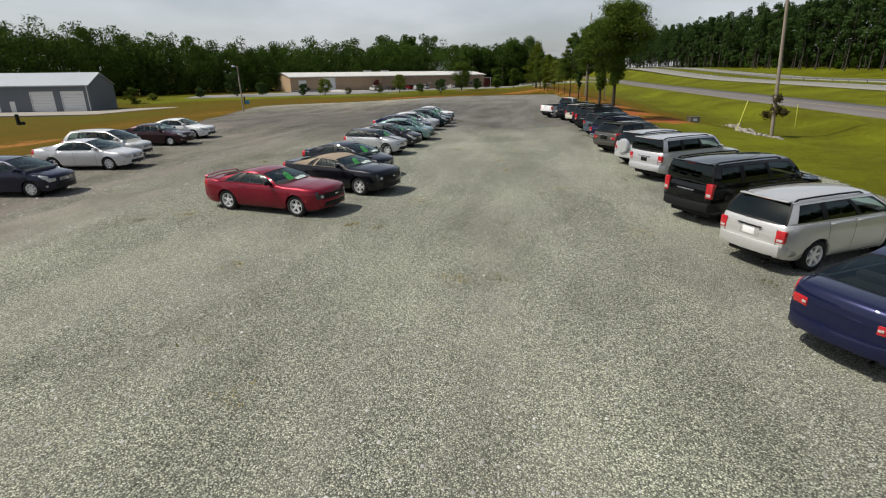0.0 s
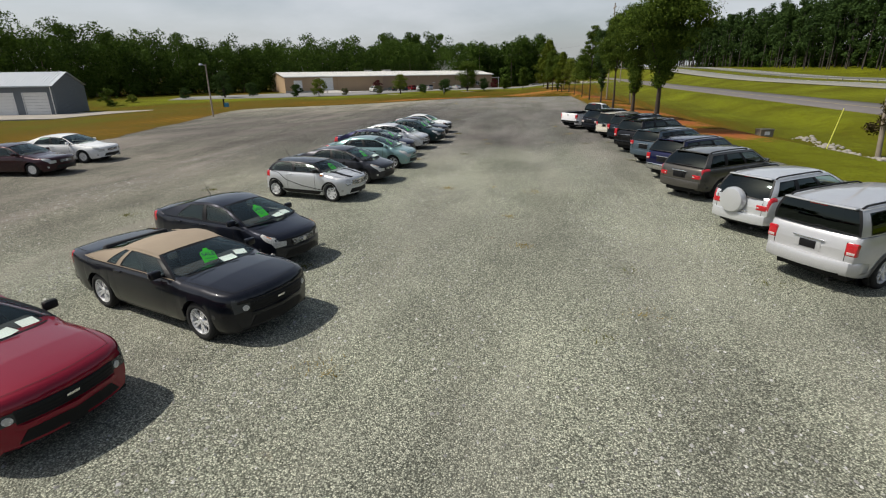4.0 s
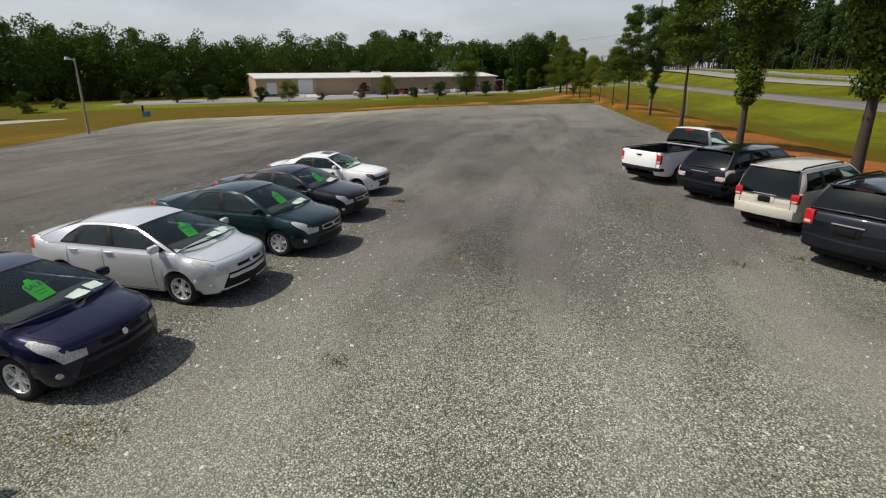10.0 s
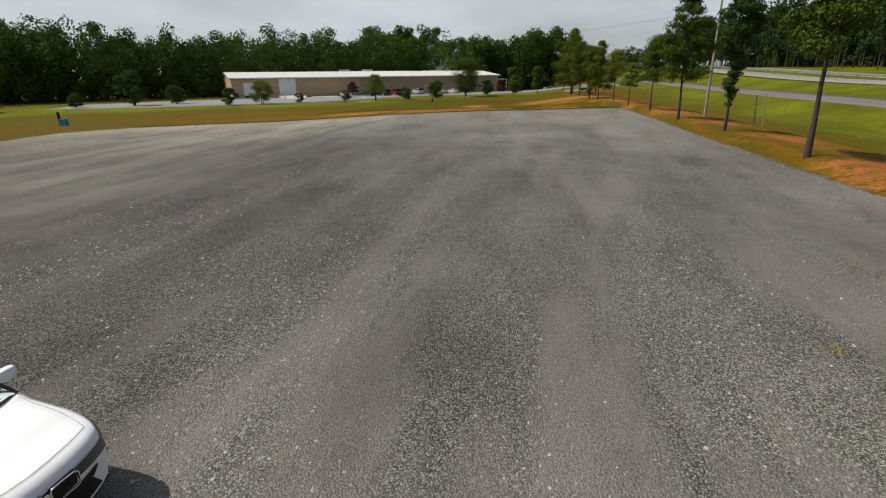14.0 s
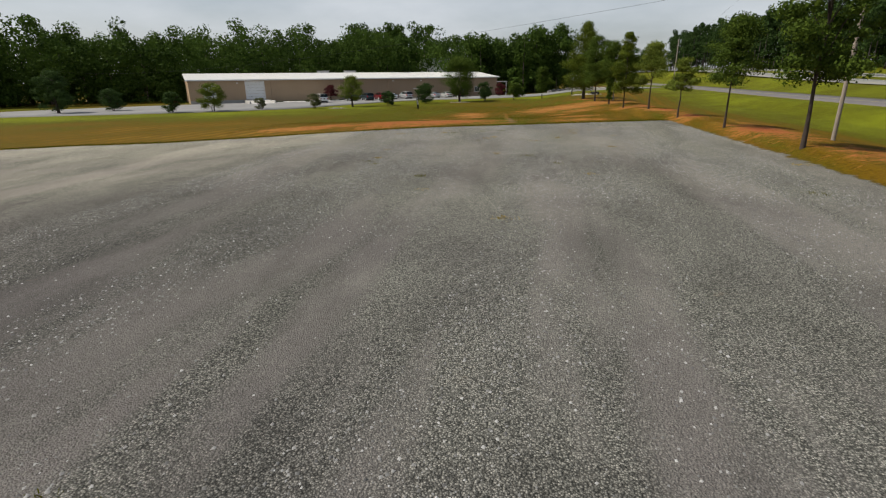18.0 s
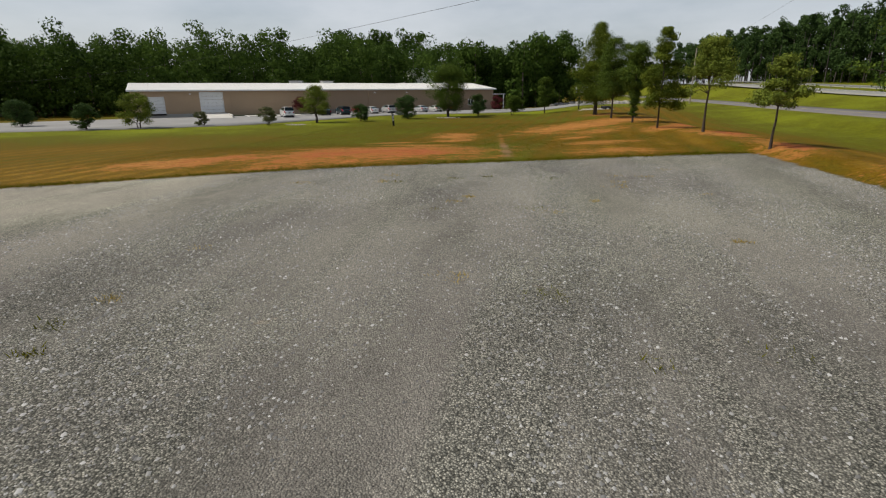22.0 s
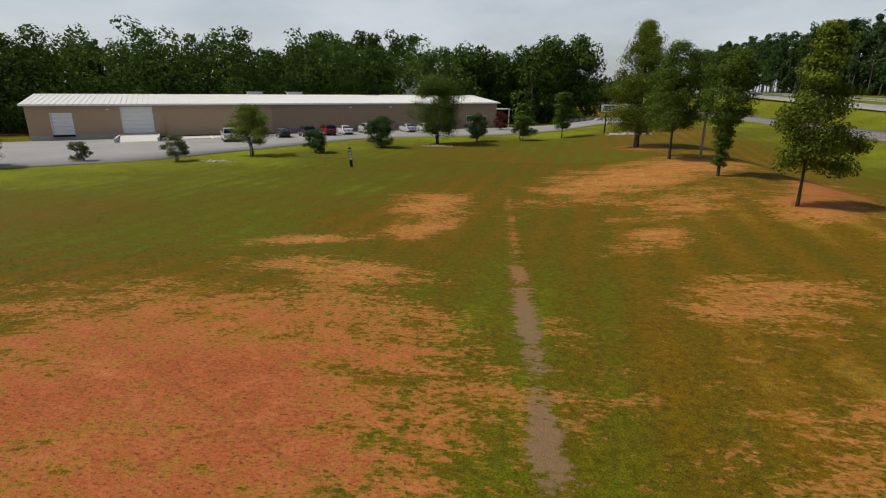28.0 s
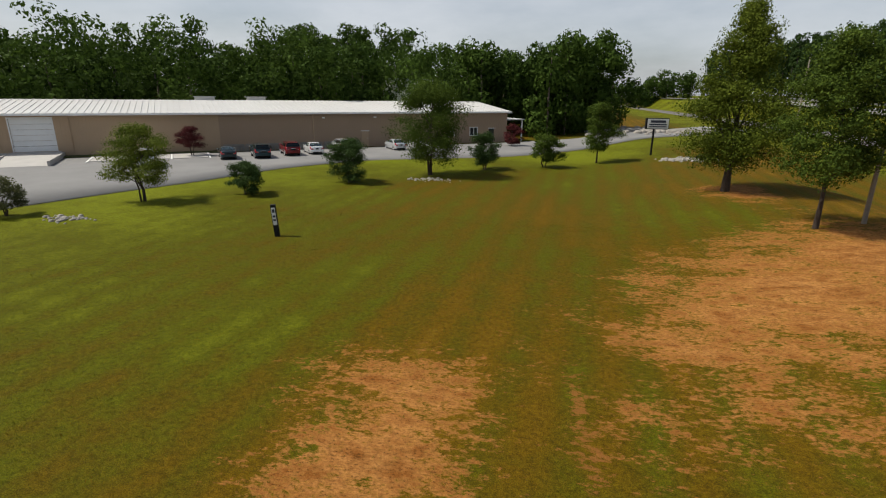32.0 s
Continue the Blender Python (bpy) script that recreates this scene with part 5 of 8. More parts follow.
def grid_mesh(name, rows, material, thick=0.0, smooth=True):
    """A sheet from rows of points, with a little thickness towards the inside if asked."""
    n, k = len(rows), len(rows[0])
    verts = [tuple(p) for r in rows for p in r]
    faces = [(i * k + j, i * k + j + 1, (i + 1) * k + j + 1, (i + 1) * k + j) for i in range(n - 1) for j in range(k - 1)]
    a = np.array(verts)
    i, j = n // 2 - (n > 2), k // 2 - (k > 2)
    c0, c1, c2 = a[i * k + j], a[min(i + 1, n - 1) * k + j], a[i * k + min(j + 1, k - 1)]
    if np.dot(np.cross(c2 - c0, c1 - c0), a.mean(0) - np.array([0.0, 0.0, 0.7])) < 0:
        faces = [f[::-1] for f in faces]
    me = bpy.data.meshes.new(name)
    me.from_pydata(verts, [], faces)
    if thick:
        bm = bmesh.new()
        bm.from_mesh(me)
        bmesh.ops.recalc_face_normals(bm, faces=bm.faces)
        bmesh.ops.solidify(bm, geom=bm.faces[:], thickness=thick)
        bm.to_mesh(me)
        bm.free()
    me.materials.append(material)
    me.update()
    if smooth:
        me.shade_smooth()
        me.set_sharp_from_angle(angle=radians(40))
    return me


def patch(sh, name, x0, x1, v0, v1, material, parent, side=1, off=0.006, nx_=6, nv=4, label="", taper=(0, 0)):
    """A panel that lies on the body between two stations and two heights of the section."""
    rows = []
    for i in range(nx_ + 1):
        x = x0 + (x1 - x0) * i / nx_
        f = i / nx_
        a, b = v0 + taper[0] * (1 - f), v1 - taper[1] * (1 - f)
        rows.append([sh.at(x, a + (b - a) * j / nv, side, off * (0.35 if j in (0, nv) or i in (0, nx_) else 1.0)) for j in range(nv + 1)])
    return link(name, grid_mesh(name, rows, material), parent, label)


def headlight(sh, hl, material, parent, side):
    """A lamp that wraps round the corner: along the wing, then over the front as far as hl[3] of its half width."""
    inner, drop = hl[3:] if len(hl) > 3 else (0.68, 0.14)
    nv, rows = 4, []
    edge = sh.S[-1]
    w = edge[4, 0]

    def top_z(y):
        return float(np.interp(y, edge[6:, 0][::-1], edge[6:, 1][::-1]))
    for i in range(7):
        f = i / 6
        x = sh.xn - hl[0] * (1 - f)
        zt = sh.at(x, hl[2])[2]
        rows.append([sh.at(x, sh.v_at(x, zt - drop * (0.22 + 0.78 * f ** 0.7) * j / nv), side, 0.010) for j in range(nv + 1)])
    zt = sh.at(sh.xn, hl[2])[2]
    for i in range(1, 8):
        f = i / 7
        col = []
        for j in range(nv + 1):
            y0 = sh.at(sh.xn, sh.v_at(sh.xn, zt - drop * j / nv))[1]
            y = y0 + (w * inner - y0) * f
            z1 = zt + (min(top_z(w * inner) - 0.03, zt + 0.05) - zt) * f
            col.append(np.array([sh.xn + 0.012, side * y, z1 - drop * (1 - 0.25 * f) * j / nv]))
        rows.append(col)
    if side < 0:
        rows = [r[::-1] for r in rows]
    return link("headlight", grid_mesh("headlight", rows, material), parent)


def ring(name, x, cz, half_w, half_h, width, material, parent):
    """A flat rounded frame round a grille."""
    pts = [(abs(math.cos(a)) ** 0.35 * math.copysign(1, math.cos(a)), abs(math.sin(a)) ** 0.35 * math.copysign(1, math.sin(a))) for a in np.linspace(0, 2 * math.pi, 49)]
    rows = [[np.array([x, u * half_w, cz + v * half_h]), np.array([x, u * (half_w - width), cz + v * (half_h - width)])] for u, v in pts]
    return link(name, grid_mesh(name, rows, material, thick=0.012), parent)


def seam(sh, pts, parent, side, width=0.011, name="door_seam"):
    """A dark panel gap along (x, v) points of the body."""
    path = []
    for (xa, va), (xb, vb) in zip(pts, pts[1:]):
        for i in range(5):
            path.append(sh.at(xa + (xb - xa) * i / 5, va + (vb - va) * i / 5, side, 0.008))
    path.append(sh.at(*pts[-1], side, 0.008))
    rows = []
    for i, p in enumerate(path):
        d = path[min(i + 1, len(path) - 1)] - path[max(i - 1, 0)]
        d = d / (np.linalg.norm(d) + 1e-9)
        w = np.cross(d, [0, side, 0.15])
        w = w / (np.linalg.norm(w) + 1e-9) * width / 2
        rows.append([p - w, p + w])
    return link(name, grid_mesh(name, rows, M_SEAM, smooth=False), parent)


def slice_across(bm, half):
    """Cuts across a wide part, so that it can follow a rounded nose or tail."""
    for y in (-0.75, -0.5, -0.25, 0.0, 0.25, 0.5, 0.75):
        bmesh.ops.bisect_plane(bm, geom=bm.verts[:] + bm.edges[:] + bm.faces[:], plane_co=(0, y * half, 0), plane_no=(0, 1, 0))


def soft_box(name, c, s, material, parent, bevel=0.02, turn=None, label=""):
    bm = bmesh.new()
    box_bm(bm, 0, 0, 0, *s)
    bmesh.ops.bevel(bm, geom=bm.edges[:], offset=min(bevel, min(s) * 0.45), segments=2, affect="EDGES", profile=0.5)
    if s[1] > 0.35 and s[0] < 0.3:
        slice_across(bm, s[1] / 2)
    m = Matrix.Translation(c) @ (turn or Matrix.Identity(4))
    bmesh.ops.transform(bm, matrix=m, verts=bm.verts)
    return part(name, bm, material, parent, label, smooth=True)


def bar(name, pts, hz, thick, material, parent, label=""):
    """A bumper or rail of rounded section along points in plan."""
    rows = []
    sec = [(-0.5, -1), (0.35, -1), (0.5, -0.6), (0.5, 0.6), (0.35, 1), (-0.5, 1)]
    for i, p in enumerate(pts):
        a, b = np.array(pts[max(i - 1, 0)], float), np.array(pts[min(i + 1, len(pts) - 1)], float)
        d = b - a
        d /= np.linalg.norm(d)
        nrm = np.array([d[1], -d[0], 0])
        rows.append([np.array(p, float) + nrm * u * thick + np.array([0, 0, w * hz / 2]) for u, w in sec])
    n = len(rows)
    me = grid_mesh(name, [r + [r[0]] for r in rows], material)
    bm = bmesh.new()
    bm.from_mesh(me)
    bmesh.ops.remove_doubles(bm, verts=bm.verts, dist=0.0005)
    bmesh.ops.holes_fill(bm, edges=bm.edges, sides=8)
    bmesh.ops.recalc_face_normals(bm, faces=bm.faces)
    bm.to_mesh(me)
    bm.free()
    return link(name, me, parent, label)


PAINTS = {}


def trapezoid(name, xa, xb, z0, z1, h0, h1, material, parent):
    """A dark opening in a bumper, narrower at one edge."""
    bm = bmesh.new()
    vs = [bm.verts.new((x, y, z)) for x in (xa, xb) for y, z in ((-h0, z0), (h0, z0), (h1, z1), (-h1, z1))]
    for f in ((4, 5, 6, 7), (0, 1, 5, 4), (1, 2, 6, 5), (2, 3, 7, 6), (3, 0, 4, 7)):
        bm.faces.new([vs[i] for i in f])
    bmesh.ops.recalc_face_normals(bm, faces=bm.faces)
    slice_across(bm, max(h0, h1))
    return part(name, bm, material, parent)


def round_ends(root, sh, front, rear):
    """Rounds nose and tail in plan: the corners lie further back than the middle."""
    hw = sh.s["W"] / 2
    for ob in root.children_recursive:
        if ob.type != "MESH" or ob.data.users > 1 or ob.matrix_basis != Matrix.Identity(4) or (ob.parent is not root and ob.parent.matrix_basis != Matrix.Identity(4)):
            continue
        me = ob.data
        v = np.empty(len(me.vertices) * 3, np.float32)
        me.vertices.foreach_get("co", v)
        v = v.reshape(-1, 3)
        out = np.clip(np.abs(v[:, 1]) / hw, 0, 1.05)
        un = np.clip((v[:, 0] - (sh.xn - 0.95)) / 0.95, 0, 1.05)
        ut = np.clip(((sh.xt + 0.8) - v[:, 0]) / 0.8, 0, 1.05)
        v[:, 0] += rear * ut ** 2 * out ** 2.4 - front * un ** 2 * out ** 2.2
        me.vertices.foreach_set("co", v.ravel())
        me.update()


def vehicle(name, label, spec, front_wheel, heading, group="", category="car", size=1.0):
    """A car: its right front tyre stands at front_wheel (or its tail's middle, with spec['by_tail'])."""
    s = spec
    sh = Shell(s)
    W, H, R = s["W"], s["H"] + s.get("up", 0.03 if s["tail"] in ("boot", "hatch") else -0.07), s["R"]
    key = (s["col"], s.get("metal", 0.35))
    if key not in PAINTS:
        PAINTS[key] = paint_mat("car_paint", s["col"], s.get("metal", 0.35))
    paint = PAINTS[key]
    tw = s.get("tyre", 0.205)
    tall = s["tail"] in ("suv", "bed")
    rz = radians(heading)
    c, sn = math.cos(rz), math.sin(rz)
    if s.get("by_tail"):
        ox, oy = front_wheel[0] - size * sh.xt * c, front_wheel[1] - size * sh.xt * sn
    else:
        yy = -(W / 2 - 0.03)
        ox, oy = front_wheel[0] - size * (sh.xf * c - yy * sn), front_wheel[1] - size * (sh.xf * sn + yy * c)
    zz = float(ground_z(ox, oy)) if s.get("far") else 0.0
    root = thing(name, pose(ox, oy, zz + s.get("lift", 0.0), 0, 0, heading) @ Matrix.Scale(size, 4), label, category, group)
    inner = M_BLACK if s["tail"] == "bed" else M_CABIN
    body = link("body", sh.mesh(paint, inner), root)
    xf, xr, xn, xt = sh.xf, sh.xr, sh.xn, sh.xt
    x0, x1, x2, x3 = sh.x0, sh.x1, sh.x2, sh.x3
    belt = s["belt"]
    # underside
    soft_box("underbody", ((xn + xt) / 2, 0, 0.30), ((xn - xt) - 0.5, W * 0.74, 0.16), M_BLACK, root, 0.03)
    # wheels
    tyre, rim = wheel_meshes(R, s.get("rim", "five"), tw)
    for xw in (xf, xr):
        for sd in (-1, 1):
            w = new("wheel")
            w.parent = root
            w.matrix_local = Matrix.Translation((xw, sd * (W / 2 - tw / 2 - 0.025), R)) @ Matrix.Rotation(math.pi if sd > 0 else 0, 4, "Z")
            link("tyre", tyre, w)
            link("rim", rim, w)
            bm = bmesh.new()
            cyl_bm(bm, (xw, sd * W * 0.33, R), (xw, sd * (W / 2 - tw - 0.05), R), sh.Ra * 0.99, None, 20)
            part("wheel_well", bm, M_TRIM, root)
    # greenhouse
    zr = H
    wr = W / 2 * s.get("roofw", 0.70)

    def half(x, v=6.4):
        i = int(np.argmin(abs(sh.xs - x)))
        return float(sh.S[i][6, 0]) * 0.985

    def zbelt(x):
        i = int(np.argmin(abs(sh.xs - x)))
        return float(sh.S[i][6, 1]) + 0.012

    def roofz(f):
        return zr - s.get("arch_front", 0.11) * (1 - f) ** 2.2 - s.get("drop", 0.06) * 1.25 * f ** 2.2 - 0.03

    def wroof(f):
        return wr * (1 - 0.05 * (2 * f - 1) ** 2)

    def side_pt(p, q, sd, inset_=0.0):
        xb_, xt_ = x0 + p * (x3 - x0), x1 + p * (x2 - x1)
        yb, yt = half(xb_), wroof(p)
        y = yb + (yt - yb) * q + 0.035 * math.sin(math.pi * q) - inset_
        bow = s.get("bow", 0.075) * (1 - 2 * p) * math.sin(math.pi * q)
        return np.array([xb_ + (xt_ - xb_) * q + bow, sd * y, zbelt(xb_) + (roofz(p) - zbelt(xb_)) * q])

    roof_m = s.get("roof_mat", paint)
    wins = s["wins"]
    q0, q1 = 0.05, s.get("q1", 0.88)
    cuts = sorted({0.0, 1.0, *[v for w_ in wins for v in w_]})
    frame_m = s.get("pillar_mat", paint)
    for sd in (-1, 1):
        verts, faces = [], []

        def quad_strip(pa, pb, qa, qb, np_=3, nq=3, verts=verts, faces=faces):
            rows = [[side_pt(pa + (pb - pa) * i / np_, qa + (qb - qa) * j / nq, sd) for j in range(nq + 1)] for i in range(np_ + 1)]
            o = len(verts)
            for r in rows:
                verts.extend(tuple(p) for p in r)
            k = nq + 1
            for i in range(np_):
                for j in range(nq):
                    f = (o + i * k + j, o + i * k + j + 1, o + (i + 1) * k + j + 1, o + (i + 1) * k + j)
                    faces.append(f if sd < 0 else f[::-1])
        quad_strip(0, 1, 0, q0, 14, 1)
        quad_strip(0, 1, q1, 1, 14, 2)
        for a, b in zip(cuts, cuts[1:]):
            if not any(w_[0] - 1e-6 <= a and b <= w_[1] + 1e-6 for w_ in wins):
                if (wins[0][0] < a and b < wins[-1][1] and frame_m is paint) or (b <= wins[0][0] + 1e-6 and frame_m is M_FABRIC):
                    dark_v, dark_f = [], []
                    quad_strip(a, b, q0, q1, 2, 4, dark_v, dark_f)
                    pm = bpy.data.meshes.new("door_pillar")
                    pm.from_pydata(dark_v, [], dark_f)
                    pm.materials.append(M_TRIM)
                    pm.update()
                    link("door_pillar", pm, root)
                else:
                    quad_strip(a, b, q0, q1, 2, 4)
        me = bpy.data.meshes.new("pillar_frame")
        me.from_pydata(verts, [], faces)
        me.materials.append(frame_m)
        me.update()
        me.shade_smooth()
        me.set_sharp_from_angle(angle=radians(45))
        link("pillar_frame", me, root)
        for i, (a, b) in enumerate(wins):
            rows = [[side_pt(a + (b - a) * u / 4, q0 + (q1 - q0) * j / 4, sd, 0.008) for j in range(5)] for u in range(5)]
            link("side_window", grid_mesh("side_window", rows, s.get("glass_rear", M_TINT) if i else s.get("glass_front", M_TINT)), root)
            loop = [(a, q0), (b, q0), (b, q1), (a, q1), (a, q0)]
            pts = []
            for (pa, qa), (pb, qb) in zip(loop, loop[1:]):
                pts += [side_pt(pa + (pb - pa) * t / 6, qa + (qb - qa) * t / 6, sd, -0.003) for t in range(6)]
            cen = sum(pts) / len(pts)
            rows = [[p, p + (cen - p) / np.linalg.norm(cen - p) * 0.022] for p in pts + pts[:1]]
            link("window_trim", grid_mesh("window_trim", rows, s.get("trim_mat", M_TRIM), smooth=False), root)
    # screens
    for nm, xb_, xt_, bul, topb, p, gm in (("windscreen", x0, x1, 0.17, 0.07, 0.0, M_SCREEN), ("rear_window", x3, x2, -s.get("rbul", 0.10), -0.04, 1.0, s.get("glass_back", s.get("glass_rear", M_TINT)))):
        yb, yt = half(xb_), wroof(p)
        rows = []
        zb_ = zbelt(xb_)
        lo_q = 0.0 if nm == "windscreen" else s.get("rear_q0", 0.02)
        for j in range(7):
            q = lo_q + (1 - lo_q) * j / 6
            r = []
            for i in range(11):
                u = -1 + 2 * i / 10
                y = u * (yb + (yt - yb) * q + 0.035 * math.sin(math.pi * q))
                b_ = (bul + (topb - bul) * q) * (1 - u * u) + s.get("bow", 0.075) * (1 - 2 * p) * math.sin(math.pi * q)
                zc = 0.03 * (1 - u * u) * (1 - q) + 0.035 * (1 - u * u) * q
                r.append(np.array([xb_ + (xt_ - xb_) * q + b_, y, zb_ + (roofz(p) - zb_) * q + zc]))
            rows.append(r)
        link(nm, grid_mesh(nm, rows, gm), root).visible_shadow = nm != "windscreen"
        edge = [rows[0][i] for i in range(11)] + [rows[j][10] for j in range(1, 7)] + [rows[6][i] for i in range(9, -1, -1)] + [rows[j][0] for j in range(5, -1, -1)]
        cen = sum(edge) / len(edge)
        up = np.array([0.006 * (1 if p == 0 else -1), 0, 0.006])
        link("screen_seal", grid_mesh("screen_seal", [[q_ + up, q_ + up + (cen - q_) / np.linalg.norm(cen - q_) * 0.05] for q_ in edge], M_TRIM if nm == "windscreen" else s.get("rear_frame", M_TRIM), smooth=False), root)
        if nm == "windscreen":
            ws = rows
    # roof
    rows = []
    for i in range(11):
        f = i / 10
        x = x1 + (x2 - x1) * f
        r = []
        for j in range(13):
            u = -1 + 2 * j / 12
            b_ = (0.07 * (1 - f) - 0.04 * f) * (1 - u * u)
            y = u * wroof(f) * 1.012
            r.append(np.array([x + b_, y, roofz(f) + 0.045 * (1 - abs(u) ** 2.2) + 0.004]))
        rows.append(r)
    link("roof", grid_mesh("roof", rows, roof_m), root, s.get("roof_label", ""))
    if s.get("sunroof"):
        rr = [[rows[i][j] + np.array([0, 0, 0.006]) for j in range(3, 10)] for i in range(1, 5)]
        link("sunroof", grid_mesh("sunroof", rr, M_GLASSDARK), root, "dark glass sunroof")
    # cabin: seats, dash, wheel
    hw = W / 2 * 0.78
    cab = s.get("cabin", M_CABIN)
    soft_box("dashboard", (x0 - 0.20, 0, belt - 0.10), (0.42, hw * 2, 0.26), M_CABIN, root, 0.05)
    seat_x = (x1 + x0) / 2 - 0.75
    for sd in (-1, 1):
        st = new("seat")
        st.parent = root
        soft_box("cushion", (seat_x + 0.12, sd * hw * 0.5, 0.58), (0.52, 0.5, 0.2), cab, st, 0.06)
        soft_box("backrest", (seat_x - 0.2, sd * hw * 0.5, 0.90), (0.16, 0.5, 0.58), cab, st, 0.06, Matrix.Rotation(radians(-14), 4, "Y"))
        soft_box("headrest", (seat_x - 0.29, sd * hw * 0.5, min(1.26, H - 0.24)), (0.10, 0.26, 0.17), cab, st, 0.04)
    if s["tail"] != "bed":
        st = new("rear_seat")
        st.parent = root
        xr_ = max(seat_x - 1.0, xb_of(sh) + 0.35)
        soft_box("cushion", (xr_ + 0.1, 0, 0.58), (0.5, hw * 1.75, 0.2), cab, st, 0.06)
        soft_box("backrest", (xr_ - 0.2, 0, 0.88), (0.18, hw * 1.75, 0.52), cab, st, 0.06, Matrix.Rotation(radians(-16), 4, "Y"))
        if s["tail"] == "boot":
            soft_box("parcel_shelf", ((xr_ + sh.xb) / 2 - 0.18, 0, belt - 0.04), (max(0.2, xr_ - sh.xb - 0.1), hw * 1.9, 0.05), M_CABIN, root, 0.02)
    v, q = lathe([(0.165, -0.012), (0.18, -0.016), (0.195, 0), (0.18, 0.016), (0.165, 0.012), (0.165, -0.012)], 20)
    swm = mesh_np("steering_wheel", v, q, M_TRIM, smooth=True)
    sw = link("steering_wheel", swm, root)
    sw.matrix_local = Matrix.Translation((x0 - 0.55, hw * 0.5, belt - 0.02)) @ Matrix.Rotation(radians(90), 4, "Z") @ Matrix.Rotation(radians(-25), 4, "X")
    # doors, seams, handles
    dcuts = s["doors"]
    vs_lo = 1.5
    for sd in (-1, 1):
        for i, (a, b) in enumerate(zip(dcuts, dcuts[1:])):
            a_, b_ = max(a, b), min(a, b)
            d = patch(sh, "door", b_ + 0.008, a_ - 0.008, vs_lo, 6.4, paint, root, sd, 0.0045, 8, 6)
            seam(sh, [(a_, vs_lo), (a_, 6.6)], d, sd)
            seam(sh, [(b_, vs_lo), (b_, 6.6)], d, sd)
            seam(sh, [(b_, vs_lo), (a_, vs_lo)], d, sd)
            hx = b_ + 0.14
            p = sh.at(hx, 5.15, sd, 0.018)
            soft_box("handle", tuple(p), (0.20, 0.035, 0.03), s.get("handle_mat", paint), d, 0.012)
        if s.get("strip"):
            patch(sh, "side_strip", dcuts[-1], dcuts[0], 3.25, 3.45, s["strip"], root, sd, 0.014, 8, 2)
        # mirrors
        mx = x0 + (x1 - x0) * 0.10 - 0.24
        my = sd * (half(mx) + 0.12)
        mr = soft_box("mirror", (mx, my, zbelt(mx) + 0.085), (0.11, 0.20, 0.145), s.get("mirror_mat", paint), root, 0.045)
        soft_box("stalk", (mx, sd * (half(mx) + 0.02), zbelt(mx) + 0.03), (0.07, 0.1, 0.04), M_TRIM, mr, 0.015)
        soft_box("mirror_glass", (mx - 0.057, my, zbelt(mx) + 0.085), (0.006, 0.16, 0.105), M_CHROME, mr, 0.003)
    # seams of bonnet and boot lid
    for sd in (-1, 1):
        seam(sh, [(xn - 0.17, 7.45), (x0 + 0.06, 7.1)], body, sd, 0.007, "bonnet_seam")
    seam(sh, [(xn - 0.17, 7.45), (xn - 0.12, 9.99)], body, 1, 0.007, "bonnet_seam")
    seam(sh, [(xn - 0.17, 7.45), (xn - 0.12, 9.99)], body, -1, 0.007, "bonnet_seam")
    if s["tail"] == "boot":
        for sd in (-1, 1):
            seam(sh, [(xt + 0.06, 7.3), (x3 - 0.06, 7.3)], body, sd, 0.012, "boot_seam")
    # front lamps, grille
    hl = s.get("head", (0.42, 4.9, 6.7))
    for sd in (-1, 1):
        hd = headlight(sh, hl, s.get("head_mat", M_HEAD), root, sd)
        if s.get("round_head"):
            p = np.array([xn - 0.03, sd * sh.S[-1][4, 0] * 0.80, sh.S[-1][7, 1] - 0.075])
            nrm = np.array([0.90, sd * 0.12, 0.42])
            for nm_, r_, d_, mt_ in (("lamp_ring", 0.118, 0.055, M_CHROME), ("lamp_glass", 0.102, 0.068, M_HEAD)):
                bm = bmesh.new()
                cyl_bm(bm, p - nrm * 0.05, p + nrm * d_, r_, r_ * 0.9, 24)
                part(nm_, bm, mt_, hd)
        if s.get("amber"):
            patch(sh, "turn_signal", xn - hl[0] + 0.03, xn - hl[0] * 0.25, hl[2] - (1.3 if s.get("kidney") else 0.8), hl[2] - 0.25, M_AMBER, hd, sd, 0.018, 4, 2, taper=(0.6, 0))
        if s.get("fog", True):
            p = sh.at(xn - 0.10, 2.6, sd, 0.004)
            bm = bmesh.new()
            cyl_bm(bm, p, p + np.array([0.035, sd * 0.008, 0]), 0.042, 0.036, 14)
            part("fog_light", bm, M_HEAD, root)
    zf = [sh.S[-1][i] for i in range(11)]
    zlo, zhi = zf[0][1], zf[10][1]
    wf = zf[4][0]
    gw, gh = s.get("grille", (0.36, 0.13))
    gw = min(gw, wf * 0.86)
    gz_ = zhi - gh / 2 - 0.035
    gr = new("grille")
    gr.parent = root
    soft_box("mesh_panel", (xn + 0.004, 0, gz_), (0.03, gw * 2, gh), M_TRIM, gr, 0.012)
    n_sl = s.get("slats", 3)
    for i in range(n_sl):
        soft_box("slat", (xn + 0.018, 0, gz_ - gh / 2 + gh * (i + 0.5) / n_sl), (0.016, gw * 2 - 0.04, gh / n_sl * 0.42), s.get("slat_mat", M_CHROME if s.get("stripes") or not s.get("grille_rim") else M_TRIM), gr, 0.006)
    if s.get("grille_rim"):
        ring("surround", xn + 0.030, gz_, gw + 0.012, gh / 2 + 0.012, 0.022, M_CHROME, gr)
    ih = s.get("intake_h", 0.16)
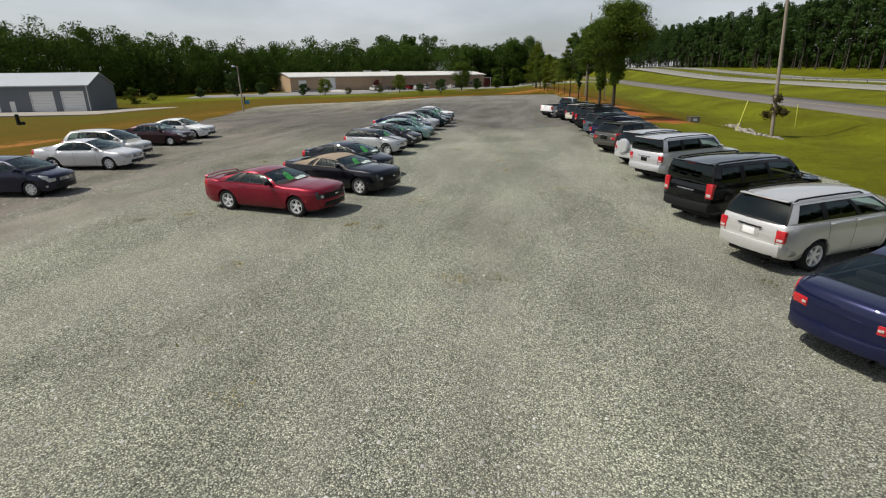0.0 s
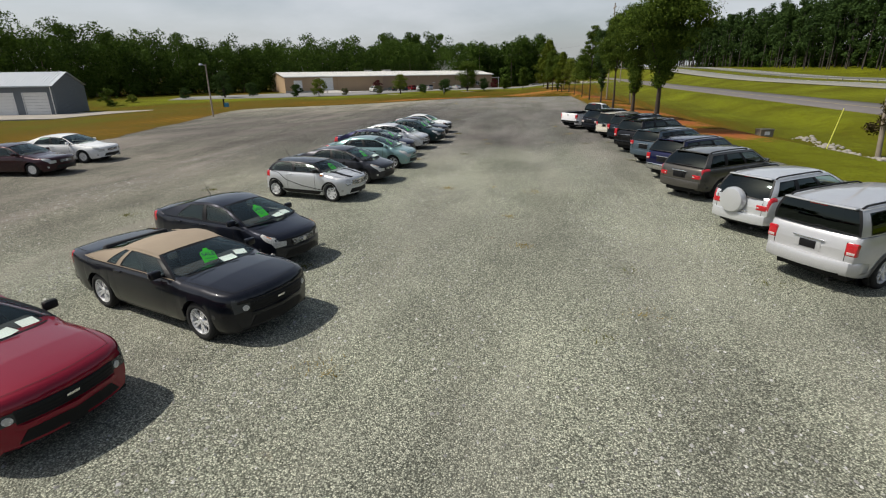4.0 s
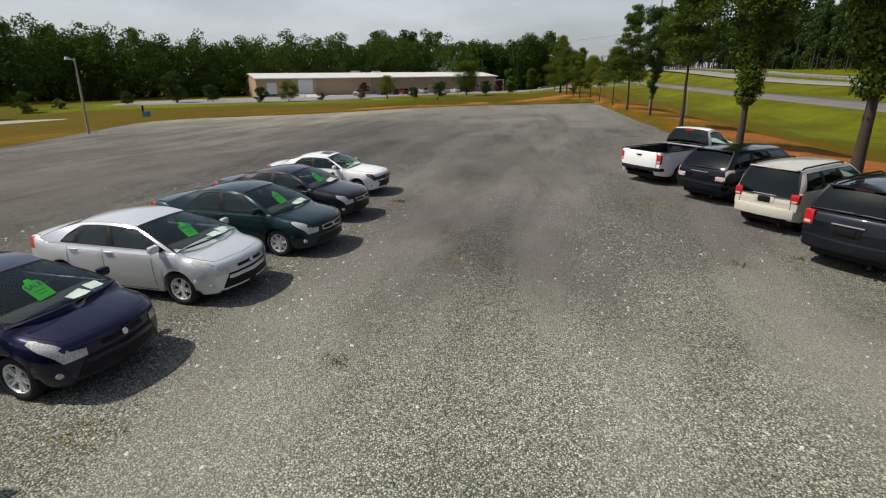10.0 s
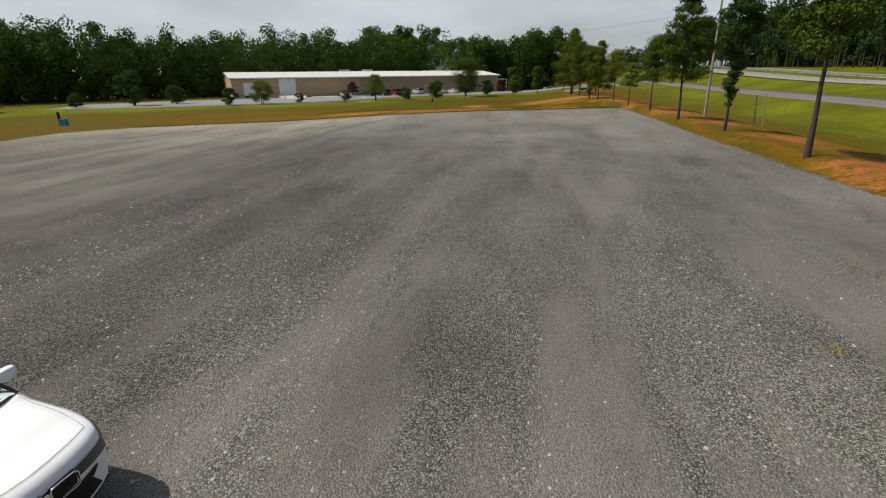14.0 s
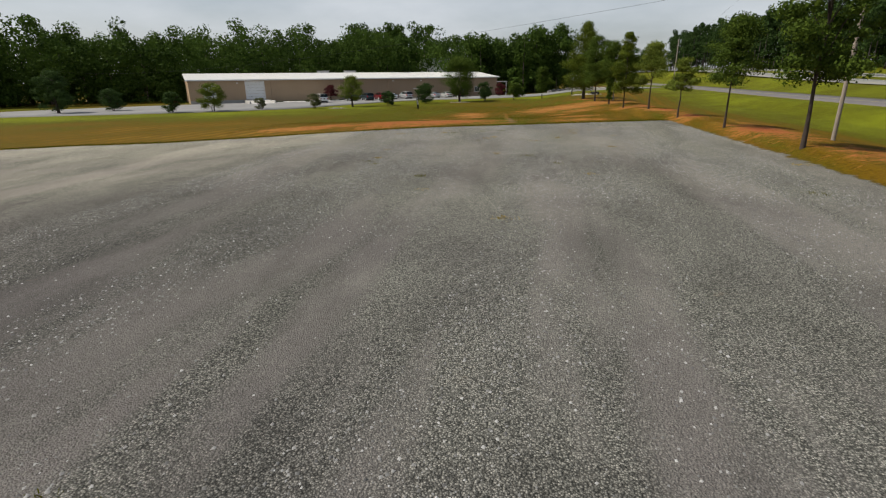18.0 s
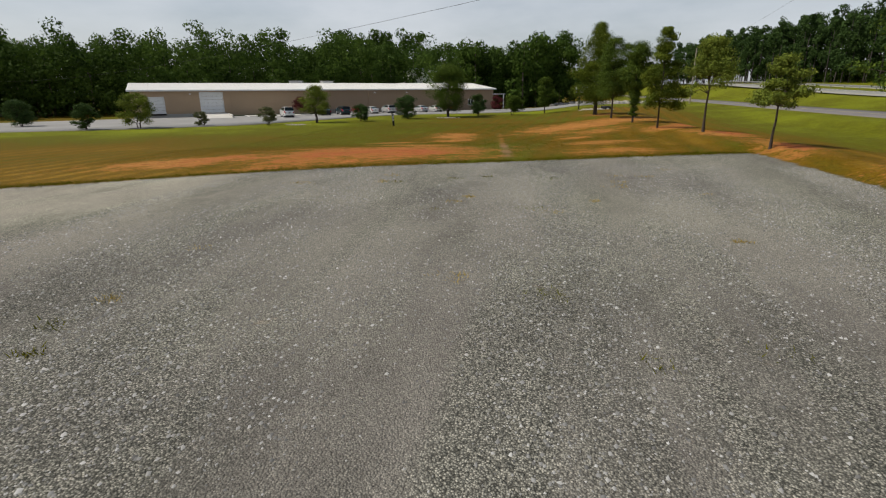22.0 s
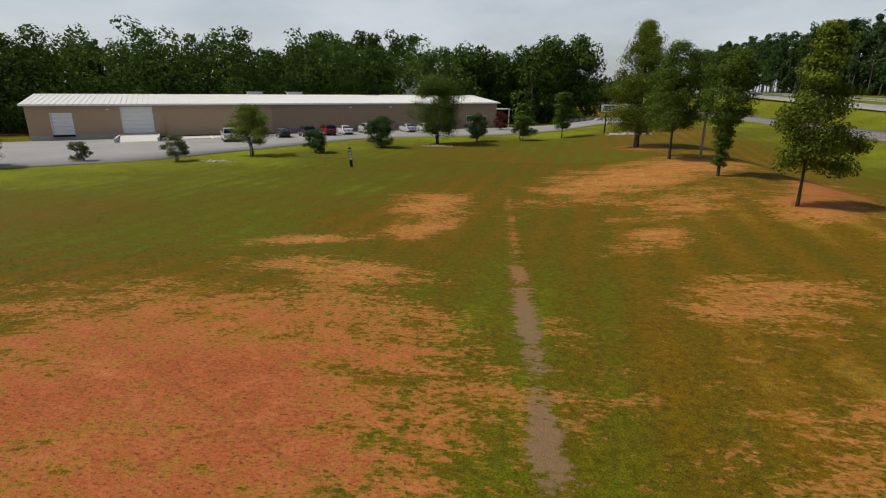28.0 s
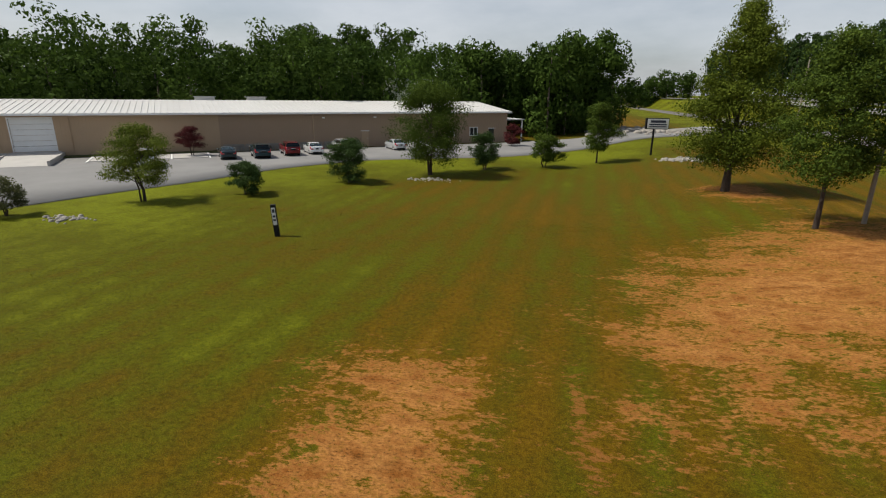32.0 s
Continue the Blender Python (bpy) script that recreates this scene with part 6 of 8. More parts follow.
    trapezoid("lower_intake", xn - 0.012, xn + 0.014, zlo + 0.035, zlo + 0.035 + ih, wf * s.get("intake", 1.5) / 2, wf * s.get("intake", 1.5) / 2 * 0.80, M_TRIM, root)
    if s.get("pony"):
        soft_box("badge", (xn + 0.026, 0, gz_ + 0.01), (0.012, 0.15, 0.035), M_CHROME, root, 0.005)
        for sd in (-1, 1):
            bm = bmesh.new()
            cyl_bm(bm, (xn - 0.02, sd * wf * 0.80, gz_ - 0.005), (xn + 0.026, sd * wf * 0.80, gz_ - 0.005), 0.052, 0.046, 20)
            part("headlamp", bm, M_HEAD, root)
    else:
        bm = bmesh.new()
        cyl_bm(bm, (xn + 0.012, 0, gz_), (xn + 0.03, 0, gz_), 0.05, 0.042, 16)
        part("badge", bm, M_CHROME, root)
    bar("front_lip", [sh.at(xn - 0.5, 0.9, -1, 0.01), sh.at(xn - 0.2, 0.9, -1, 0.01), sh.at(xn - 0.03, 0.9, -1, 0.01), (xn + 0.01, 0, zlo + 0.02), sh.at(xn - 0.03, 0.9, 1, 0.01), sh.at(xn - 0.2, 0.9, 1, 0.01), sh.at(xn - 0.5, 0.9, 1, 0.01)], 0.05, 0.03, s.get("lip_mat", M_TRIM), root)
    if s["tail"] in ("boot", "hatch"):
        bz_, yf = s.get("fbump_z", zlo + 0.22), float(sh.S[-4][3, 0])
        fb = bar("front_bumper", [(xn - 0.50, -W / 2 * 0.975, bz_), (xn - 0.26, -yf * 1.05, bz_), (xn - 0.06, -yf * 0.93, bz_), (xn + 0.02, -yf * 0.6, bz_), (xn + 0.035, 0, bz_), (xn + 0.02, yf * 0.6, bz_), (xn - 0.06, yf * 0.93, bz_), (xn - 0.26, yf * 1.05, bz_), (xn - 0.50, W / 2 * 0.975, bz_)], s.get("fbump_h", 0.07), 0.03, s.get("fbump_mat", paint), root)
    if s.get("front_plate"):
        soft_box("front_plate", (xn + 0.02, 0, zlo + 0.16), (0.015, 0.33, 0.16), s["front_plate"], root, 0.004)
    # tail lamps, plate, bumper
    tl = s.get("taill", (0.30, 4.4, 6.6))
    for sd in (-1, 1):
        if s.get("tall_tail"):
            z0_, z1_ = s["tall_tail"]
            p = sh.at(xt + 0.06, sh.v_at(xt + 0.06, min((z0_ + z1_) / 2, belt - 0.1)), sd, 0.0)
            t_ = soft_box("taillight", (xt + 0.075, sd * (abs(p[1]) - 0.092), (z0_ + z1_) / 2), (0.17, 0.20, z1_ - z0_), M_TAIL, root, 0.025)
            soft_box("reverse_lens", (xt - 0.012, sd * (abs(p[1]) - 0.085), z0_ + (z1_ - z0_) * 0.22), (0.014, 0.13, (z1_ - z0_) * 0.2), M_CLEAR, t_, 0.006)
        else:
            t_ = patch(sh, "taillight", xt + 0.004, xt + tl[0], tl[1], tl[2], s.get("tail_mat", M_TAIL), root, sd, 0.012, 6, 4)
            p = sh.at(xt, (tl[1] + tl[2]) / 2, sd)
            z_a, z_b = sh.at(xt + 0.01, tl[1], sd)[2], sh.at(xt + 0.01, tl[2], sd)[2]
            soft_box("lens", (xt + 0.004, sd * (abs(p[1]) - 0.14), (z_a + z_b) / 2), (0.03, 0.26, max(0.14, abs(z_b - z_a))), s.get("tail_mat", M_TAIL), t_, 0.02)
            soft_box("reverse_lens", (xt - 0.020, sd * (abs(p[1]) - 0.22), (z_a + z_b) / 2), (0.012, 0.07, 0.04), M_CLEAR, t_, 0.006)
    bz = s.get("bumper_z", 0.50)
    bm_ = s.get("bumper_mat", paint)
    yb = float(sh.S[3][3, 0])
    bar("rear_bumper", [(xt + 0.42, yb + 0.012, bz), (xt + 0.12, yb * 0.985, bz), (xt + 0.01, yb * 0.90, bz), (xt - 0.035, yb * 0.6, bz), (xt - 0.05, 0, bz), (xt - 0.035, -yb * 0.6, bz), (xt + 0.01, -yb * 0.90, bz), (xt + 0.12, -yb * 0.985, bz), (xt + 0.42, -yb - 0.012, bz)], s.get("bumper_h", 0.20), s.get("bumper_t", 0.09), bm_, root)
    zp = s.get("plate_z", 0.78)
    if not s.get("bare_tail"):
        soft_box("plate", (xt - 0.012, 0, zp), (0.014, 0.31, 0.155), s.get("plate_mat", M_TRIM), root, 0.004)
    if not s.get("bare_tail"):
        soft_box("plate_recess", (xt - 0.002, 0, zp), (0.012, 0.50, 0.20), M_TRIM if s["col"][0] < 0.3 else paint, root, 0.004)
    if s["tail"] in ("hatch", "suv"):
        for sd in (-1, 1):
            soft_box("tailgate_seam", (xt - 0.003, sd * yb * 0.80, (bz + 0.12 + belt - 0.12) / 2), (0.008, 0.012, max(0.1, belt - bz - 0.26)), M_SEAM, body, 0.002)
        soft_box("tailgate_handle", (xt - 0.02, 0, zp + 0.13), (0.03, 0.6, 0.035), s.get("gate_mat", M_CHROME), root, 0.012)
        xw, zw = x3 + (x2 - x3) * 0.12, zbelt(x3) + 0.08
        bm = bmesh.new()
        cyl_bm(bm, (xw - s.get("rbul", 0.10) - 0.02, 0, zw), (xw - s.get("rbul", 0.10) + 0.01, -0.38, zw + 0.03), 0.012, 0.008, 6)
        part("rear_wiper", bm, M_TRIM, root)
        soft_box("brake_light", (x2 - 0.03 - s.get("rbul", 0.1) * 0.3, 0, roofz(1) + 0.0), (0.05, 0.34, 0.03), M_TAIL, root, 0.01)
        soft_box("roof_spoiler", (x2 - 0.03, 0, roofz(1) + 0.028), (0.16 if tall else 0.08, wr * 1.75, 0.03), roof_m, root, 0.013)
    bm = bmesh.new()
    cyl_bm(bm, (xt + 0.12, -W * 0.27, 0.27), (xt - 0.05, -W * 0.27, 0.26), 0.032, 0.034, 12)
    part("exhaust_pipe", bm, M_TRIM, root)
    # wipers on the windscreen
    for y_ in (0.30, -0.22):
        bm = bmesh.new()
        a = ws[0][5] + np.array([0.0, y_, 0.03])
        b = ws[0][5] * 0.8 + ws[1][5] * 0.2 + np.array([-0.03, y_ - 0.46, 0.02])
        cyl_bm(bm, a, b, 0.009, 0.006, 6)
        part("wiper", bm, M_TRIM, root)
    if s.get("rails"):
        for sd in (-1, 1):
            rl = bar("roof_rail", [(x1 + (x2 - x1) * f, sd * wroof(f) * 0.92, roofz(f) + (0.012 if f in (0.1, 0.97) else 0.055)) for f in (0.1, 0.16, 0.4, 0.7, 0.92, 0.97)], 0.035, 0.035, s["rails"], root)
        for f in s.get("crossbars", ()):
            bm = bmesh.new()
            cyl_bm(bm, (x1 + (x2 - x1) * f, -wroof(f) * 0.92, roofz(f) + 0.075), (x1 + (x2 - x1) * f, wroof(f) * 0.92, roofz(f) + 0.075), 0.016, None, 8)
            part("crossbar", bm, s["rails"], root)
    if s.get("spoiler"):
        z_ = s["deck"] + 0.035
        bar("spoiler", [(xt + 0.10, -W * 0.40, z_ - 0.05), (xt + 0.10, -W * 0.37, z_), (xt + 0.06, 0, z_ + 0.02), (xt + 0.10, W * 0.37, z_), (xt + 0.10, W * 0.40, z_ - 0.07)], 0.03, 0.15, paint, root)
    if s.get("antenna"):
        bm = bmesh.new()
        xa_ = x2 + 0.1
        cyl_bm(bm, (xa_, 0, roofz(0.9) + 0.04), (xa_ - 0.25, 0, roofz(0.9) + 0.42), 0.008, 0.003, 6)
        part("antenna", bm, M_TRIM, root)
    if s.get("spare"):
        v, q = lathe([(0.001, -0.13), (0.20, -0.13), (0.31, -0.11), (0.345, -0.05), (0.345, 0.06), (0.001, 0.07)], 32)
        sp = link("spare_wheel_cover", mesh_np("spare_wheel_cover", v, q, paint, smooth=True), root, "hard silver spare wheel cover")
        sp.data.set_sharp_from_angle(angle=radians(35))
        sp.matrix_local = Matrix.Translation((xt - 0.07, 0.12, 0.92)) @ Matrix.Rotation(radians(-90), 4, "Z")
    if s.get("arch"):
        for xw in (xf, xr):
            for sd in (-1, 1):
                pts = []
                for i in range(11):
                    a = radians(-4 + 18.8 * i)
                    xq, zq = xw + (sh.Ra + 0.025) * math.cos(a), R + (sh.Ra + 0.025) * math.sin(a)
                    pts.append((xq, sh.at(xq, sh.v_at(xq, zq), sd, 0.004)[1], zq))
                rows = [[np.array(p), np.array([xw + (p[0] - xw) * 1.17, p[1] * 0.995 + sd * 0.004, R + (p[2] - R) * 1.17])] for p in pts]
                rows = [[np.array([xw + (p[0] - xw) * 0.95, p[1] - sd * 0.05, R + (p[2] - R) * 0.95]), np.array([p[0], p[1] + sd * 0.016, p[2]]), q + np.array([0, sd * 0.014, 0])] for p, (_, q) in zip(pts, rows)]
                link("wheel_arch_trim", grid_mesh("wheel_arch_trim", rows, s["arch"]), root)
    if s.get("swoosh"):
        for sd in (-1, 1):
            seam(sh, [(xr - 0.30, 6.3), (xr + 0.15, 5.6), (xr + 0.55, 4.0), (0.0, 3.0), (xf - 0.42, 2.5)], body, sd, 0.022, "side_graphic")
            soft_box("side_repeater", tuple(sh.at(xf - 0.36, 5.3, sd, 0.005)), (0.12, 0.03, 0.07), M_AMBER, root, 0.012)
    if s.get("kidney"):
        for y_ in (-0.155, 0.155):
            soft_box("kidney_grille", (xn + 0.012, y_, gz_), (0.05, 0.25, gh + 0.03), M_TRIM, gr, 0.02)
            ring("kidney_rim", xn + 0.036, gz_, 0.13, gh / 2 + 0.02, 0.009, M_CHROME, gr).location.y = y_
    if s.get("stripes"):
        for sd in (-1, 1):
            patch(sh, "bonnet_stripe", xn - 0.07, x0 + 0.02, 8.50, 9.12, M_TRIM, root, sd, 0.016, 20, 3)
    if s.get("cladding"):
        for sd in (-1, 1):
            for a, b in ((xr + sh.Ra + 0.02, xf - sh.Ra - 0.02),):
                patch(sh, "sill_cladding", a, b, 0.9, 2.3, s["cladding"], root, sd, 0.012, 8, 3)
    if s["tail"] == "bed":
        tg = soft_box("tailgate", (xt - 0.012, 0, (s["deck"] + 0.62) / 2), (0.05, W * 0.74, s["deck"] - 0.64), paint, root, 0.015)
        soft_box("handle", (xt - 0.045, 0, s["deck"] - 0.14), (0.03, 0.22, 0.06), M_TRIM, tg, 0.015)
        for sd in (-1, 1):
            bm = bmesh.new()
            box_bm(bm, (xt + sh.xb) / 2, sd * W / 2 * 0.93, s["deck"] + 0.012, (sh.xb - xt) - 0.1, 0.085, 0.03)
            part("bed_rail", bm, M_TRIM, root)
        soft_box("bed_bulkhead_rail", (sh.xb - 0.1, 0, s["deck"] + 0.02), (0.1, W * 0.84, 0.06), M_ALU, root, 0.02)
        soft_box("brake_light", (x2 - 0.05, 0, roofz(1) - 0.01), (0.05, 0.36, 0.06), M_TAIL, root, 0.015)
        for i in range(9):
            soft_box("bed_rib", ((xt + sh.xb) / 2, -0.64 + i * 0.16, 0.70), ((sh.xb - xt) - 0.35, 0.06, 0.03), M_BLACK, root, 0.01)
    round_ends(root, sh, s.get("round_nose", 0.22 if tall else 0.28), s.get("round_tail", 0.07 if tall else 0.17))
    return root, ws, sh


def xb_of(sh):
    return sh.xb


def sale_tag(ws, root, wide=0.25, lean=0.0, u=5, row=3, flat=False):
    """A green card that hangs behind the windscreen (or lies on the dash), with two sheets of paper beside it."""
    m = root.matrix_world
    i = int(u)
    slope = Vector(ws[row + 2][i] - ws[row][i]).normalized()
    ax = (slope + Vector((0.10, 0, 0.42))).normalized()
    side = Vector((0, 1, 0))
    nrm = side.cross(ax).normalized()
    rot = Matrix((side, ax, nrm)).transposed().to_4x4()
    p = Vector(ws[row + 1][i]) - ax * wide * 0.45 - nrm * 0.03
    if flat:
        p = Vector(ws[1][i]) + Vector((-0.16, 0, -0.035))
        rot = Matrix((side, Vector((-1, 0, 0.12)).normalized(), side.cross(Vector((-1, 0, 0.12))).normalized())).transposed().to_4x4()
    M = m @ Matrix.Translation(p) @ rot @ Matrix.Rotation(radians(lean), 4, "Z")
    w, h = wide, wide * 1.25
    bm = bmesh.new()
    pts = [(-w / 2, -h / 2), (w / 2, -h / 2), (w / 2, h * 0.30), (w * 0.40, h * 0.42), (w * 0.20, h * 0.47), (w * 0.13, h * 0.62), (-w * 0.13, h * 0.62), (-w * 0.20, h * 0.47), (-w * 0.40, h * 0.42), (-w / 2, h * 0.30)]
    f = bm.faces.new([bm.verts.new((x, y, 0)) for x, y in pts])
    r = bmesh.ops.extrude_face_region(bm, geom=[f])
    bmesh.ops.translate(bm, vec=(0, 0, -0.004), verts=[q for q in r["geom"] if isinstance(q, bmesh.types.BMVert)])
    bmesh.ops.recalc_face_normals(bm, faces=bm.faces)
    tag = part("sale_tag", bm, M_SALE)
    tag.matrix_world = M
    tagged(tag, "bright green cardboard sale tag %s" % ("lying on a dashboard" if flat else "hanging behind a windscreen"), "tag", "sale tags in the windscreens")
    cu = bpy.data.curves.new("lettering", "FONT")
    cu.body, cu.size, cu.align_x, cu.align_y, cu.extrude = "SALE", w * 0.42, "CENTER", "CENTER", 0.001
    cu.materials.append(M_INK)
    tx = new("lettering", cu)
    tx.parent = tag
    tx.matrix_local = Matrix.Translation((0, h * 0.20, 0.004))
    for k, yb in enumerate((-0.08, -0.24)):
        bm = bmesh.new()
        box_bm(bm, 0, h * yb, 0.003, w * (0.6 - 0.15 * k), h * 0.045, 0.002)
        part("price_bar", bm, M_SALEDARK, tag)
    for k, du in enumerate((1, 3)):
        q = Vector(ws[0][i + du]) + Vector((-0.15 - 0.05 * k, 0.03, 0.030 + 0.004 * k))
        bm = bmesh.new()
        box_bm(bm, 0, 0, 0, 0.18, 0.28 - 0.07 * k, 0.003)
        sheet = part("paper_sheet", bm, M_PAPER)
        sheet.matrix_world = m @ Matrix.Translation(q) @ Matrix.Rotation(radians(13), 4, "Y") @ Matrix.Rotation(radians(8 - 17 * k + lean), 4, "Z")
        tagged(sheet, "white printed paper sheet lying on a dashboard", "paper", "papers in the windscreens")


# body styles: lengths in metres; x0, x1 from the front axle, x2, x3 from the rear axle
SEDAN = dict(L=4.55, W=1.76, H=1.44, wb=2.67, fo=0.90, R=0.315, belt=0.98, hood=0.96, hoodf=0.84, deck=1.06, tail="boot", x0=-0.16, x1=-1.02, x2=0.42, x3=-0.50,
             wins=[(0.05, 0.44), (0.475, 0.80)], doors=[0.82, -0.28, -1.12], rim="six", roofw=0.70, drop=0.10)
SUV = dict(L=4.75, W=1.86, H=1.76, wb=2.75, fo=0.92, R=0.365, belt=1.16, hood=1.12, hoodf=1.02, deck=1.16, tail="suv", x0=-0.22, x1=-0.95, x2=-0.72, x3=-0.98, sill=0.30, nose=0.26,
           wins=[(0.05, 0.35), (0.38, 0.66), (0.70, 0.93)], doors=[0.80, -0.28, -1.12], rim="five", roofw=0.75, drop=0.05, tyre=0.235, gap=0.06, ttaper=0.11, ntaper=0.14, rear_q0=0.06, rbul=0.05, arch_front=0.05, bow=0.035,
           glass_rear=M_PRIVACY, plate_z=0.86, bumper_z=0.56, bumper_h=0.24, by_tail=True, grille=(0.42, 0.2), flare=0.02)


def spec(base, **kw):
    d = dict(base)
    d.update(kw)
    return d


